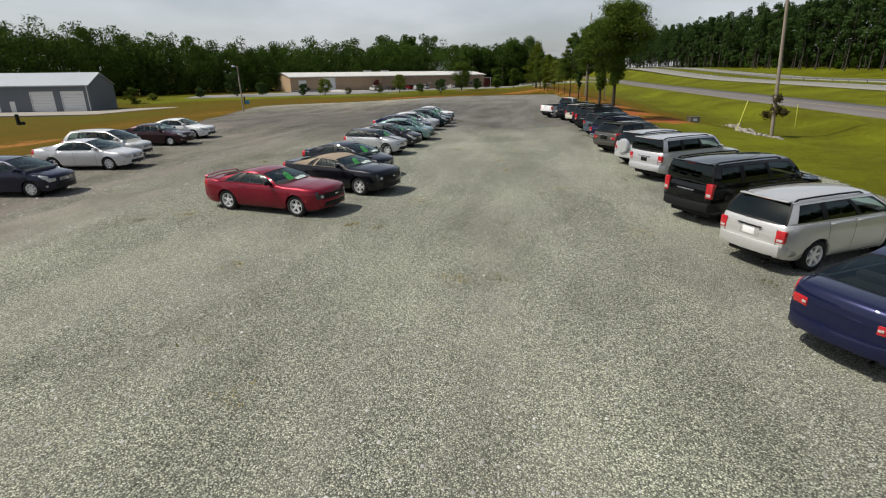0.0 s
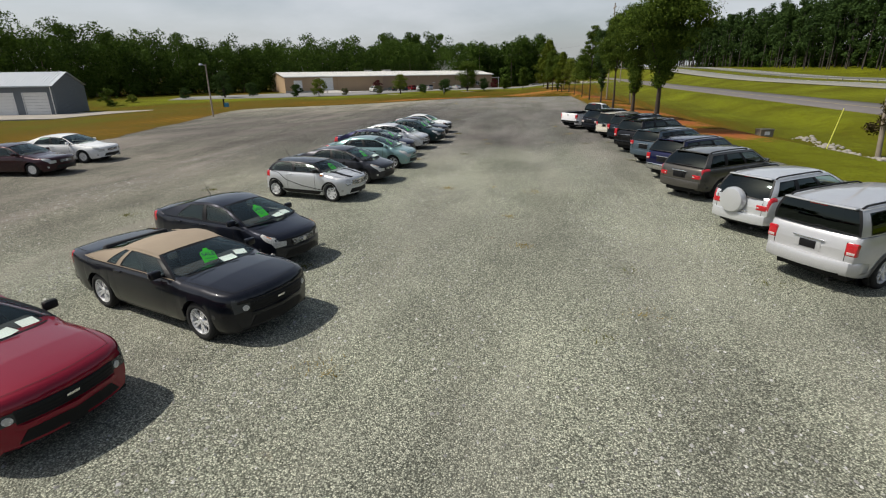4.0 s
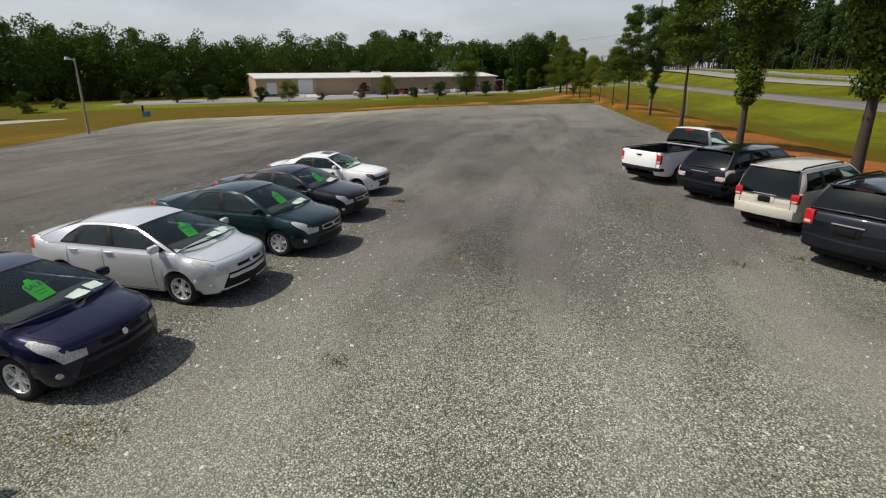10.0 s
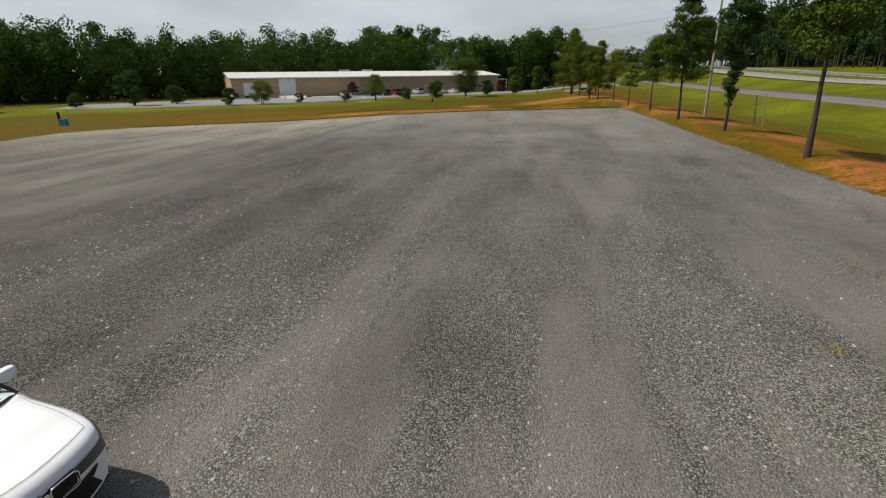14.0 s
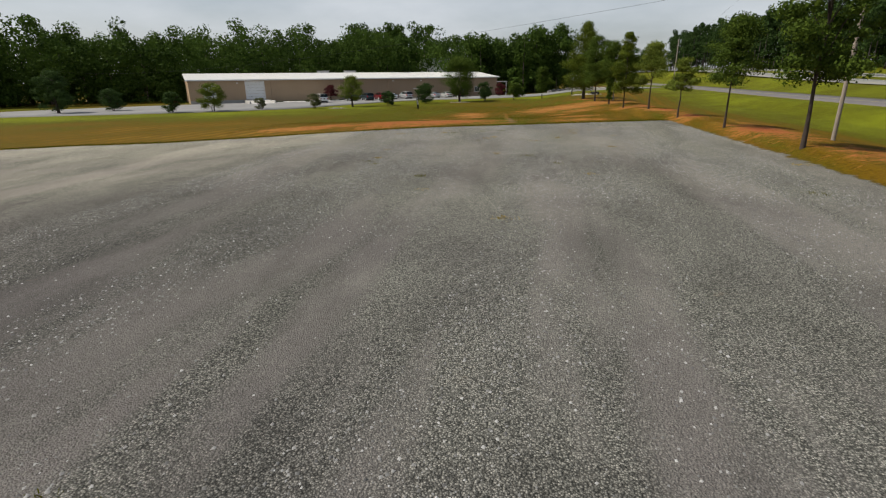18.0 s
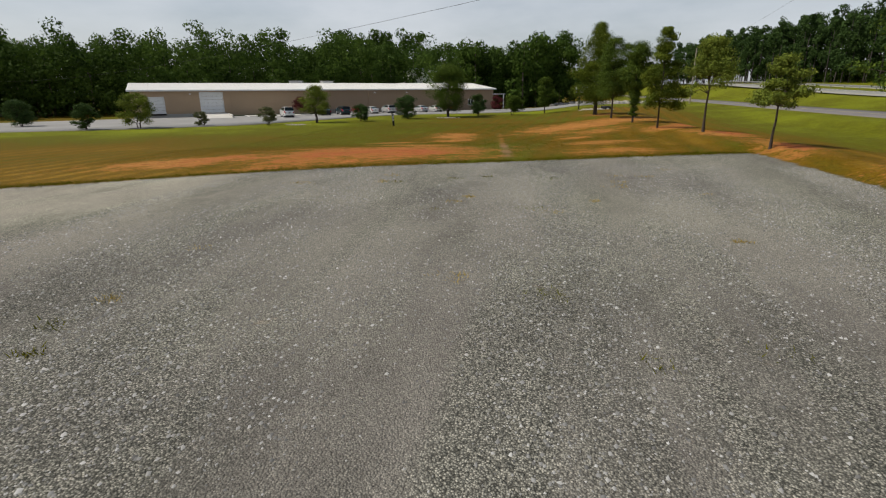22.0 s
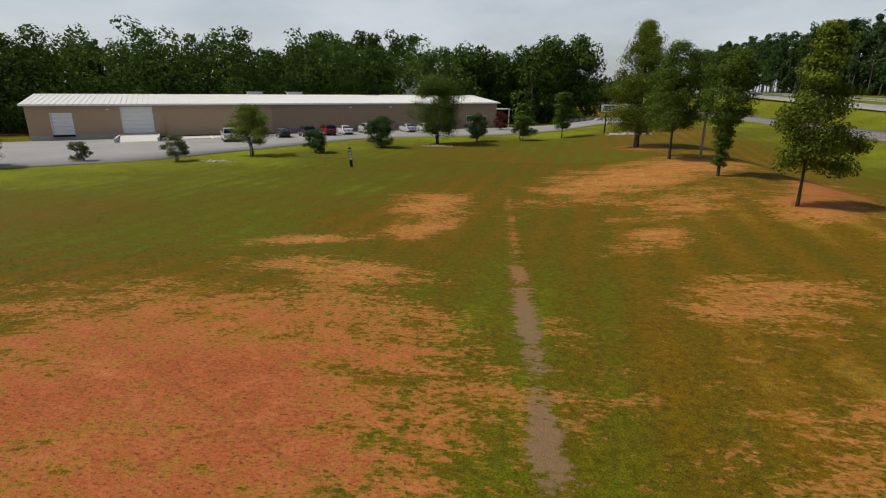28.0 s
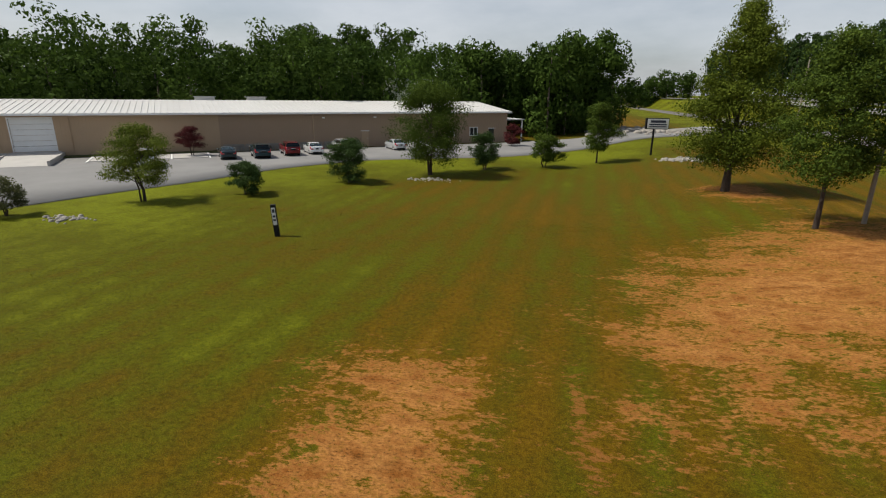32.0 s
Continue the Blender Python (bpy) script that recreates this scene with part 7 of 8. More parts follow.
CAR = 1 / K
LROW, RROW, FROW = "cars in the sale row facing the aisle", "cars in the row backed towards the aisle", "cars parked along the grass"
ROW_L = [
    ("coupe", "dark red coupe with black tyres and a boot spoiler", spec(SEDAN, up=-0.05, L=4.77, W=1.86, H=1.43, wb=2.72, fo=0.93, R=0.335, belt=0.96, hood=0.99, hoodf=0.90, deck=1.02, x0=-0.62, x1=-1.34, x2=0.40, x3=-0.44, wins=[(0.06, 0.60), (0.70, 0.86)], doors=[0.56, -0.78], rim="five",
     col=(0.19, 0.005, 0.018), metal=0.3, spoiler=True, slats=4, slat_mat=M_TRIM, grille=(0.56, 0.17), fog=False, pony=True, tyre=0.23, mirror_mat=M_TRIM, nose=0.13, head_mat=M_GLASSDARK, head=(0.06, 5.0, 6.3, 0.62, 0.15)), (-5.62, 26.48), -12.5, 1.06),
    ("convertible", "black convertible with its tan fabric roof closed", spec(SEDAN, up=-0.05, L=4.77, W=1.86, H=1.38, wb=2.72, fo=0.93, R=0.335, belt=0.96, hood=0.99, hoodf=0.90, deck=1.02, x0=-0.50, x1=-1.20, x2=0.48, x3=-0.36, wins=[(0.06, 0.58), (0.63, 0.74)], doors=[0.56, -0.78], rim="split",
     col=(0.005, 0.006, 0.010), metal=0.25, slats=4, slat_mat=M_TRIM, grille=(0.56, 0.17), fog=False, pony=True, tyre=0.23, roof_mat=M_FABRIC, pillar_mat=M_FABRIC, roof_label="tan fabric folding roof", rear_frame=M_FABRIC, nose=0.13, head_mat=M_GLASSDARK, head=(0.06, 5.0, 6.3, 0.62, 0.15)), (-4.66, 29.28), -18.5, 1.07),
    ("sedan", "dark slate small sedan with hubcaps and an aerial", spec(SEDAN, up=-0.02, L=4.28, W=1.695, H=1.47, wb=2.50, fo=0.86, R=0.295, belt=0.99, hood=0.97, hoodf=0.84, deck=1.07, x0=-0.05, x1=-0.95, x2=0.40, x3=-0.42, rim="six", col=(0.008, 0.010, 0.017), antenna=True, amber=True, slats=4, head=(0.45, 4.9, 6.7)), (-5.43, 32.12), -16.4, 1.05),
    ("hatchback", "small silver hatchback with black roof and bonnet stripes", spec(SEDAN, up=-0.03, L=3.70, W=1.685, H=1.407, wb=2.467, fo=0.69, R=0.305, belt=0.99, hood=0.97, hoodf=0.87, deck=0.99, tail="hatch", x0=-0.28, x1=-0.86, x2=0.06, x3=-0.34, wins=[(0.05, 0.50), (0.535, 0.93)], doors=[0.58, -0.62],
     rim="seven", col=(0.56, 0.57, 0.58), metal=0.5, roof_mat=M_GLOSSBLACK, roof_label="glossy black roof", pillar_mat=M_GLOSSBLACK, stripes=True, swoosh=True, roofw=0.70, antenna=True, arch_front=0.07, grille_rim=True, mirror_mat=M_TRIM, drop=0.03, slats=4, grille=(0.40, 0.17), head=(0.20, 5.6, 6.2, 0.80, 0.08), gap=0.035, cladding=M_TRIM, arch=M_TRIM, round_head=True, head_mat=paint_mat("silver_lamp_panel", (0.56, 0.57, 0.58), 0.5), nose=0.08, rbul=0.08, bumper_z=0.42, bumper_h=0.22), (-5.97, 37.84), -12.9, 1.02),
    ("sedan", "dark grey sleek sedan with silver wheels", spec(SEDAN, L=4.52, W=1.752, H=1.435, x0=0.02, x1=-0.95, x2=0.38, x3=-0.52, col=(0.030, 0.031, 0.037), amber=True, rim="ten", head=(0.5, 5.2, 6.7), hoodf=0.80, slats=2, grille=(0.44, 0.09), handle_mat=M_CHROME), (-5.85, 40.6), -9, 1.0),
    ("sedan", "pale teal sedan with alloy wheels", spec(SEDAN, L=4.53, W=1.82, H=1.47, wb=2.648, fo=0.90, R=0.32, belt=1.01, hood=0.98, hoodf=0.84, deck=1.10, x0=0.0, x1=-1.0, x2=0.30, x3=-0.52, wins=[(0.05, 0.43), (0.46, 0.72), (0.745, 0.84)], col=(0.23, 0.36, 0.355), metal=0.55, rim="split", head=(0.55, 5.3, 6.8), slats=2, slat_mat=M_TRIM, grille=(0.34, 0.06), intake=1.75, intake_h=0.25), (-5.59, 43.72), -1.3, 1.0),
    ("sedan", "deep navy blue sedan with alloy wheels", spec(SEDAN, L=4.53, W=1.82, H=1.47, wb=2.648, fo=0.90, R=0.32, belt=1.01, hood=0.98, hoodf=0.84, deck=1.10, x0=0.0, x1=-1.0, x2=0.30, x3=-0.52, wins=[(0.05, 0.43), (0.46, 0.72), (0.745, 0.84)], col=(0.006, 0.007, 0.032), metal=0.35, rim="split", head=(0.55, 5.3, 6.8), slats=2, slat_mat=M_TRIM, grille=(0.34, 0.06), intake=1.75, intake_h=0.25), (-6.33, 46.62), -3, 1.0),
    ("sedan", "bright silver sedan with alloy wheels", spec(SEDAN, L=4.53, W=1.82, H=1.47, wb=2.648, fo=0.90, R=0.32, belt=1.01, hood=0.98, hoodf=0.84, deck=1.10, x0=0.0, x1=-1.0, x2=0.30, x3=-0.52, wins=[(0.05, 0.43), (0.46, 0.72), (0.745, 0.84)], col=(0.64, 0.65, 0.67), metal=0.45, rim="split", head=(0.55, 5.3, 6.8), slats=2, slat_mat=M_TRIM, grille=(0.34, 0.06), intake=1.75, intake_h=0.25), (-6.2, 49.18), -4.5, 1.0),
    ("sedan", "dark green sedan with wheel covers", spec(SEDAN, L=4.80, W=1.80, H=1.49, wb=2.72, fo=0.95, R=0.32, belt=0.99, hood=0.97, hoodf=0.84, deck=1.09, x0=-0.12, x1=-1.02, x2=0.45, x3=-0.45, col=(0.008, 0.026, 0.029), rim="seven", head=(0.5, 5.0, 6.7), trim_mat=M_TRIM, grille=(0.40, 0.10), grille_rim=True), (-5.8, 51.57), -7.6, 1.0),
    ("sedan", "dark grey older sedan with grey side strips", spec(SEDAN, L=4.76, W=1.78, H=1.42, wb=2.67, fo=0.97, R=0.31, belt=0.95, hood=0.93, hoodf=0.80, deck=1.02, x0=-0.22, x1=-1.02, x2=0.48, x3=-0.38, col=(0.016, 0.016, 0.022), rim="five", strip=M_TRIM, amber=True, head=(0.36, 5.2, 6.6), grille=(0.40, 0.09), grille_rim=True), (-6.01, 54.1), -6.5, 1.0),
    ("sedan", "white sedan with a dark sunroof and black side strips", spec(SEDAN, L=4.47, W=1.74, H=1.415, wb=2.725, fo=0.76, R=0.315, belt=0.95, hood=0.93, hoodf=0.84, deck=1.03, x0=-0.48, x1=-1.22, x2=0.42, x3=-0.42, col=(0.76, 0.76, 0.76), metal=0.0, rim="ten", strip=M_TRIM, amber=True, sunroof=True, head_mat=M_GLASSDARK, fbump_mat=M_TRIM, fbump_h=0.045, head=(0.36, 5.2, 6.4, 0.40, 0.135), grille=(0.26, 0.115), slats=1, kidney=True, front_plate=M_TRIM), (-6.03, 56.89), -3.6, 0.98),
]
ROW_R = [
    ("sedan", "navy blue sedan seen from its red-lamped tail", spec(SEDAN, L=4.87, W=1.835, H=1.487, wb=2.80, fo=0.95, R=0.33, belt=1.0, hood=0.95, deck=1.10, x0=-0.1, x1=-1.05, x2=0.42, x3=-0.50, col=(0.010, 0.013, 0.045), by_tail=True, bare_tail=True, plate_z=0.80, rim="ten", taill=(0.34, 4.9, 6.4), bumper_z=0.48), (4.95, 20.1), 30, 1.06),
    ("suv", "silver family SUV with dark rear glass", spec(SUV, L=4.69, W=1.825, H=1.735, wb=2.715, col=(0.58, 0.57, 0.55), metal=0.5, tall_tail=(0.74, 1.02), plate_mat=M_WHITE, gate_mat=M_TRIM, rails=M_TRIM, rim="six"), (5.3, 24.0), 29, 1.04),
    ("suv", "black boxy SUV with tall red tail lamps", spec(SUV, L=4.85, W=1.915, H=1.89, wb=2.885, belt=1.22, hood=1.16, hoodf=1.10, col=(0.003, 0.003, 0.0035), metal=0.1, tall_tail=(0.82, 1.24), rails=M_TRIM, rim="split", boxy=True, x2=-0.92, x3=-0.98, x0=-0.40, x1=-0.84, roofw=0.80, plate_mat=M_TRIM, bumper_mat=M_BLACK), (4.97, 27.3), 31, 1.06),
    ("suv", "silver boxy SUV with square windows and a grey bumper", spec(SUV, L=4.78, W=1.90, H=1.83, wb=2.78, belt=1.20, hood=1.10, hoodf=1.06, col=(0.52, 0.52, 0.53), metal=0.45, tall_tail=(0.80, 1.06), rails=M_TRIM, boxy=True, x2=-0.95, x3=-1.0, x0=-0.45, x1=-0.84, roofw=0.80, bumper_t=0.14, flare=0.03, arch=M_CABINGREY, rim="five"), (5.08, 32.95), 34, 1.05),
    ("suv", "small silver SUV with a spare wheel on its tailgate", spec(SUV, L=4.50, W=1.82, H=1.68, wb=2.66, belt=1.12, hood=1.05, hoodf=0.96, col=(0.60, 0.61, 0.62), metal=0.5, taill=(0.26, 5.0, 6.6), spare=True, rails=M_TRIM, x2=-0.55, x3=-0.88, plate_z=0.55, bumper_z=0.5), (5.0, 36.1), 35, 1.03),
    ("suv", "brown-grey crossover with wraparound red tail lamps", spec(SUV, L=4.68, W=1.89, H=1.73, wb=2.70, belt=1.13, hood=1.06, hoodf=0.97, col=(0.085, 0.08, 0.07), metal=0.5, taill=(0.38, 5.2, 6.6), rails=M_TRIM, x2=-0.5, x3=-0.92, rim="five"), (4.55, 39.7), 37, 1.02),
    ("suv", "navy blue SUV with a chrome rear bumper", spec(SUV, L=4.80, W=1.83, H=1.78, wb=2.83, col=(0.008, 0.010, 0.042), bumper_mat=M_CHROME, tall_tail=(0.82, 1.08), rails=M_TRIM, x2=-0.62, x3=-0.92, rim="five"), (4.65, 42.5), 39, 1.0),
    ("suv", "blue-grey SUV with bare plate recess", spec(SUV, L=4.60, W=1.83, H=1.74, wb=2.69, col=(0.075, 0.105, 0.13), metal=0.45, tall_tail=(0.90, 1.10), rails=M_TRIM, x2=-0.72, x3=-0.94, boxy=True, rim="five", plate_mat=M_TRIM), (4.65, 45.95), 40, 1.0),
    ("suv", "large black SUV with red tail lamps", spec(SUV, L=4.95, W=1.95, H=1.87, wb=2.90, belt=1.2, col=(0.003, 0.003, 0.004), metal=0.15, tall_tail=(0.86, 1.28), rails=M_TRIM, x2=-0.72, x3=-0.94, rim="six", plate_mat=M_TRIM), (4.45, 49.15), 40, 1.01),
    ("suv", "dark blue-grey SUV with large rear glass", spec(SUV, L=4.85, W=1.90, H=1.83, wb=2.84, belt=1.18, col=(0.007, 0.010, 0.015), metal=0.3, tall_tail=(0.86, 1.18), rails=M_TRIM, x2=-0.70, x3=-0.92, rim="five", plate_mat=M_TRIM), (4.5, 52.3), 40, 1.01),
    ("suv", "off-white compact SUV with dark rear glass", spec(SUV, L=4.44, W=1.80, H=1.78, wb=2.62, belt=1.14, hood=1.08, col=(0.58, 0.54, 0.46), metal=0.2, tall_tail=(0.84, 1.08), rails=M_TRIM, x2=-0.66, x3=-0.88, boxy=True, rim="five", arch=M_CABINGREY, glass_front=M_TINT), (4.15, 54.9), 40, 1.0),
    ("suv", "black crossover with broad pale tail lamps", spec(SUV, L=4.72, W=1.92, H=1.76, wb=2.82, belt=1.13, hood=1.06, hoodf=0.96, col=(0.004, 0.005, 0.009), metal=0.3, taill=(0.36, 5.0, 6.4), tail_mat=M_CLEAR, x2=-0.42, x3=-0.92, rim="five", plate_mat=M_TRIM), (3.55, 57.65), 38, 1.0),
    ("pickup", "white single-cab pickup truck with an empty black-lined bed", spec(SUV, L=5.30, W=2.02, H=1.99, wb=3.10, fo=0.98, R=0.385, belt=1.25, hood=1.20, hoodf=1.12, deck=1.22, tail="bed", x0=-0.28, x1=-1.05, x2=1.55, x3=1.40, wins=[(0.06, 0.86)], doors=[0.80, -0.10], col=(0.78, 0.78, 0.78), metal=0.0,
     tall_tail=(0.80, 1.14), bumper_mat=M_BLACK, bumper_h=0.13, bumper_z=0.60, roofw=0.76, rim="five", boxy=True, plate_mat=M_TRIM, plate_z=0.62, glass_rear=M_TINT, glass_back=M_PRIVACY, rbul=0.04, tyre=0.26), (2.4, 60.15), 39.5, 1.0),
]
ROW_F = [
    ("hatchback", "dark navy hatchback beside the grass", spec(SEDAN, L=4.25, W=1.75, H=1.48, wb=2.60, fo=0.88, tail="hatch", deck=1.0, x0=-0.02, x1=-0.98, x2=-0.10, x3=-0.62, wins=[(0.05, 0.42), (0.45, 0.75), (0.78, 0.9)], col=(0.012, 0.014, 0.032), rim="seven"), (-15.7, 27.8), 8, 1.02),
    ("sedan", "white-silver sedan with five-spoke wheels", spec(SEDAN, L=5.0, W=1.86, H=1.46, wb=2.81, fo=1.02, R=0.325, x0=-0.2, x1=-1.15, x2=0.55, x3=-0.38, col=(0.62, 0.62, 0.63), rim="seven"), (-17.05, 32.8), 8, 1.02),
    ("wagon", "white family car behind the silver sedan", spec(SEDAN, L=4.6, W=1.8, H=1.60, wb=2.70, fo=0.92, tail="hatch", deck=1.0, belt=1.02, x0=0.05, x1=-0.95, x2=-0.30, x3=-0.68, wins=[(0.05, 0.40), (0.43, 0.70), (0.73, 0.92)], col=(0.64, 0.64, 0.62), rim="six"), (-18.7, 35.7), 8, 1.02),
    ("sedan", "dark maroon older sedan with chrome wheel covers", spec(SEDAN, L=5.1, W=1.87, H=1.42, wb=2.81, fo=1.02, belt=0.95, hood=0.90, deck=1.0, x0=-0.3, x1=-1.12, x2=0.52, x3=-0.25, col=(0.030, 0.009, 0.013), rim="steel", roofw=0.74), (-19.6, 40.4), 7, 1.02),
    ("sedan", "white large sedan with steel wheel covers", spec(SEDAN, L=5.3, W=1.95, H=1.44, wb=2.91, fo=1.05, R=0.335, belt=0.97, hood=0.93, deck=1.02, x0=-0.3, x1=-1.12, x2=0.55, x3=-0.25, col=(0.74, 0.74, 0.73), metal=0.0, rim="steel", roofw=0.74), (-20.3, 43.6), 7, 1.02),
]
for i, (nm, lb, sp, at_, hd, kk) in enumerate(ROW_L):
    root, ws, sh = vehicle(nm, lb, sp, at_, hd, LROW, size=CAR * kk)
    sale_tag(ws, root, 0.27, (6, -12, 3, 14, -4, 6, 5, -3, 4, 6, -6)[i], 5, 3, flat=i == 10)
for nm, lb, sp, at_, hd, kk in ROW_R:
    vehicle(nm, lb, sp, at_, hd, RROW, "truck" if nm == "pickup" else "car", size=CAR * kk)
for nm, lb, sp, at_, hd, kk in ROW_F:
    vehicle(nm, lb, sp, at_, hd, FROW, size=CAR * kk)


# ---- single trees and shrubs ----
def tree(name, label, x, y, h, width, base, shape, leaves, bark=None, trunk=0.13, n=5000, size=0.17, clumps=46, stems=1, group="", seed=0, lean=(0, 0), category="tree"):
    rng = np.random.default_rng(seed + int(abs(x * 7) + y))
    root = thing(name, pose(x, y, float(ground_z(x, y))), label, category, group)
    clumps = int(clumps * 1.6)
    trunk *= 0.85
    cs = crown_centres(rng, base, h * 0.96, width / 2 * 0.86, clumps, shape, lean)
    rr = width * (0.10 + 0.09 * rng.random(clumps))
    if shape == "tiers":
        level = (h - base) / 7.0
        cs[:, 2] = base + np.round((cs[:, 2] - base) / level) * level + rng.normal(size=clumps) * 0.16
    up = (cs[:, 2] - base) / (h - base)
    if shape in ("cone", "spire"):
        rr = rr * (1.12 - 0.5 * up)
    elif shape == "vase":
        rr = rr * (0.42 + 0.60 * np.clip(up * 1.7, 0, 1))
    share = rr ** 1.6
    v, f = leaf_cloud(rng, cs, rr, np.maximum(20, n * 3.2 * share / share.sum()).astype(int), size * 0.66, squash=0.5 if shape == "tiers" else 0.62, shell=0.08)
    segs = []
    for s in range(stems):
        t = tree_limbs(rng, h * 0.9, trunk * (1 if s == 0 else 0.75), cs, 0.05 if stems == 1 else 0.30, max(0.12, base / h), 22 // stems)
        o = np.array([0.0, 0.0, 0.0]) if s == 0 else np.append(rng.normal(size=2) * 0.12, 0)
        segs += [(p + o, q + o * (1 + q[2] / h), a, b) for p, q, a, b in t]
    tv, tf = limb_mesh(segs, 8)
    link("trunk", mesh_np("trunk", tv, tf, bark or M_BARK, smooth=True), root)
    link("crown", mesh_np("crown", v, f, leaves), root)
    return root


ROWT = "trees in a line beside the lot"
for a in (
    ("tree", "full dark green shade tree beside the gravel lot", 7.75, 58.5, 9.0, 7.2, 2.9, "vase", M_OAK, None, 0.20, 12000, 0.19, 70),
    ("tree", "tall leafy green tree beside the gravel lot", 7.8, 67.4, 8.6, 5.2, 2.1, "vase", M_OAK, None, 0.17, 10000, 0.18, 60),
    ("tree", "high-crowned green tree with a bare leaning trunk", 7.55, 76.4, 8.5, 4.2, 3.7, "oval", M_OAK, None, 0.12, 8500, 0.17, 50),
    ("tree", "slim dark green tree with low side shoots", 7.4, 85.2, 7.7, 3.6, 1.3, "vase", M_DARKLEAF, None, 0.085, 6000, 0.16, 44),
    ("tree", "open-crowned green tree with a slim trunk", 6.9, 93.1, 9.2, 4.4, 2.5, "spire", M_OAK, None, 0.095, 7000, 0.17, 46),
    ("tree", "small green tree with a flat spreading crown", 6.7, 101.9, 5.8, 4.6, 2.6, "tiers", M_OAK, None, 0.07, 4200, 0.15, 32),
    ("tree", "little spreading tree with yellow-green leaves", 6.2, 110.3, 4.0, 3.2, 2.0, "tiers", M_YELLOWLEAF, None, 0.07, 2600, 0.14, 22),
    ("tree", "small yellow-green tree with a flat crown", 5.9, 119.4, 5.6, 4.6, 2.5, "tiers", M_YELLOWLEAF, None, 0.09, 5200, 0.14, 36),
    ("tree", "slender upright green tree with tiered branches", 5.0, 128.0, 7.6, 4.6, 1.7, "spire", M_SUNLEAF, None, 0.075, 8000, 0.15, 46),
    ("tree", "bushy vase-shaped tree leafy down to its foot", 4.65, 137.4, 7.2, 4.6, 0.6, "vase", M_OAK, None, 0.10, 9500, 0.15, 60),
    ("tree", "broad green tree with a pale straight trunk", 3.8, 146.3, 8.6, 5.4, 2.3, "oval", M_OAK, None, 0.12, 11000, 0.16, 66),
    ("tree", "big spreading conifer-like tree with a thick dark trunk", 2.95, 156.0, 11.4, 8.0, 1.9, "spire", M_SUNLEAF, None, 0.25, 18000, 0.18, 96),
):
    tree(*a, group=ROWT, seed=3)
M_PALELEAF = leaf_mat("pale_grey_leaves", (0.05, 0.058, 0.025), (0.15, 0.155, 0.07), (0.24, 0.23, 0.12))
PARK = "shrubs and trees along the drive"
for a, st in (
    (("shrub", "sparse grey-green shrub by the drive", -35.6, 142.0, 2.0, 2.6, 0.5, "oval", M_PALELEAF, None, 0.05, 1900, 0.13, 20), 3),
    (("tree", "open yellow-green young tree with several stems", -31.6, 147.0, 4.4, 4.4, 1.0, "oval", M_YELLOWLEAF, None, 0.08, 5200, 0.14, 42), 3),
    (("shrub", "dense round dark green shrub by the drive", -27.1, 150.4, 2.1, 2.9, 0.25, "oval", M_DARKLEAF, None, 0.06, 4200, 0.12, 34), 2),
    (("shrub", "large round dark green shrub by the drive", -22.4, 156.5, 3.2, 3.8, 0.3, "oval", M_DARKLEAF, None, 0.08, 6000, 0.13, 44), 2),
    (("tree", "broad many-stemmed tree with a wide olive crown", -17.5, 161.6, 7.5, 7.2, 1.3, "oval", M_OAK, None, 0.12, 15000, 0.15, 90), 4),
    (("shrub", "dark green shrub with a loose crown", -13.5, 166.0, 3.2, 3.6, 0.5, "oval", M_DARKLEAF, None, 0.07, 4800, 0.13, 36), 3),
    (("shrub", "two-stemmed green shrub by the drive", -8.4, 169.0, 3.1, 3.9, 0.6, "oval", M_OAK, None, 0.07, 4500, 0.14, 34), 2),
    (("tree", "fresh green young tree with a thin trunk", -3.4, 173.0, 5.6, 4.4, 1.3, "oval", M_OAK, None, 0.09, 7000, 0.15, 46), 1),
    (("shrub", "dark red ornamental tree against the warehouse", -43.6, 167.6, 2.9, 3.3, 0.9, "oval", M_REDLEAF, None, 0.06, 2600, 0.15, 28), 2),
    (("shrub", "dark red shrub at the warehouse corner", -12.6, 188.6, 2.8, 3.2, 0.3, "oval", M_REDLEAF, None, 0.06, 2200, 0.16, 26), 2),
    (("shrub", "round yellow-green tree in the grass", -47.2, 135.3, 3.7, 4.2, 0.6, "oval", M_YELLOWLEAF, None, 0.08, 4200, 0.15, 34), 2),
    (("shrub", "low sparse shrub beside the drive", -43.0, 140.0, 1.6, 2.1, 0.2, "oval", M_PALELEAF, None, 0.05, 1300, 0.13, 18), 2),
    (("shrub", "dark rounded shrub in the grass", -51.5, 132.6, 2.7, 3.0, 0.3, "oval", M_DARKLEAF, None, 0.07, 3200, 0.15, 28), 2),
    (("shrub", "broad round dark tree in the grass", -67.4, 130.9, 5.5, 4.7, 0.5, "oval", M_DARKLEAF, None, 0.12, 6000, 0.2, 48), 2),
    (("shrub", "mid-sized round shrub before the woods", -64.0, 136.4, 2.9, 3.8, 0.3, "oval", M_DARKLEAF, None, 0.08, 3000, 0.18, 28), 2),
    (("shrub", "small dark shrub in the lawn", -74.0, 126.0, 2.2, 3.0, 0.2, "oval", M_DARKLEAF, None, 0.06, 2000, 0.18, 22), 2),
    (("shrub", "low orange-green bush in the lawn", -80.0, 118.0, 1.6, 2.4, 0.1, "oval", M_YELLOWLEAF, None, 0.05, 1200, 0.18, 16), 2),
    (("shrub", "small round bush behind the workshop", -80.0, 112.0, 3.2, 3.6, 0.2, "oval", M_OAK, None, 0.07, 2000, 0.2, 20), 2),
):
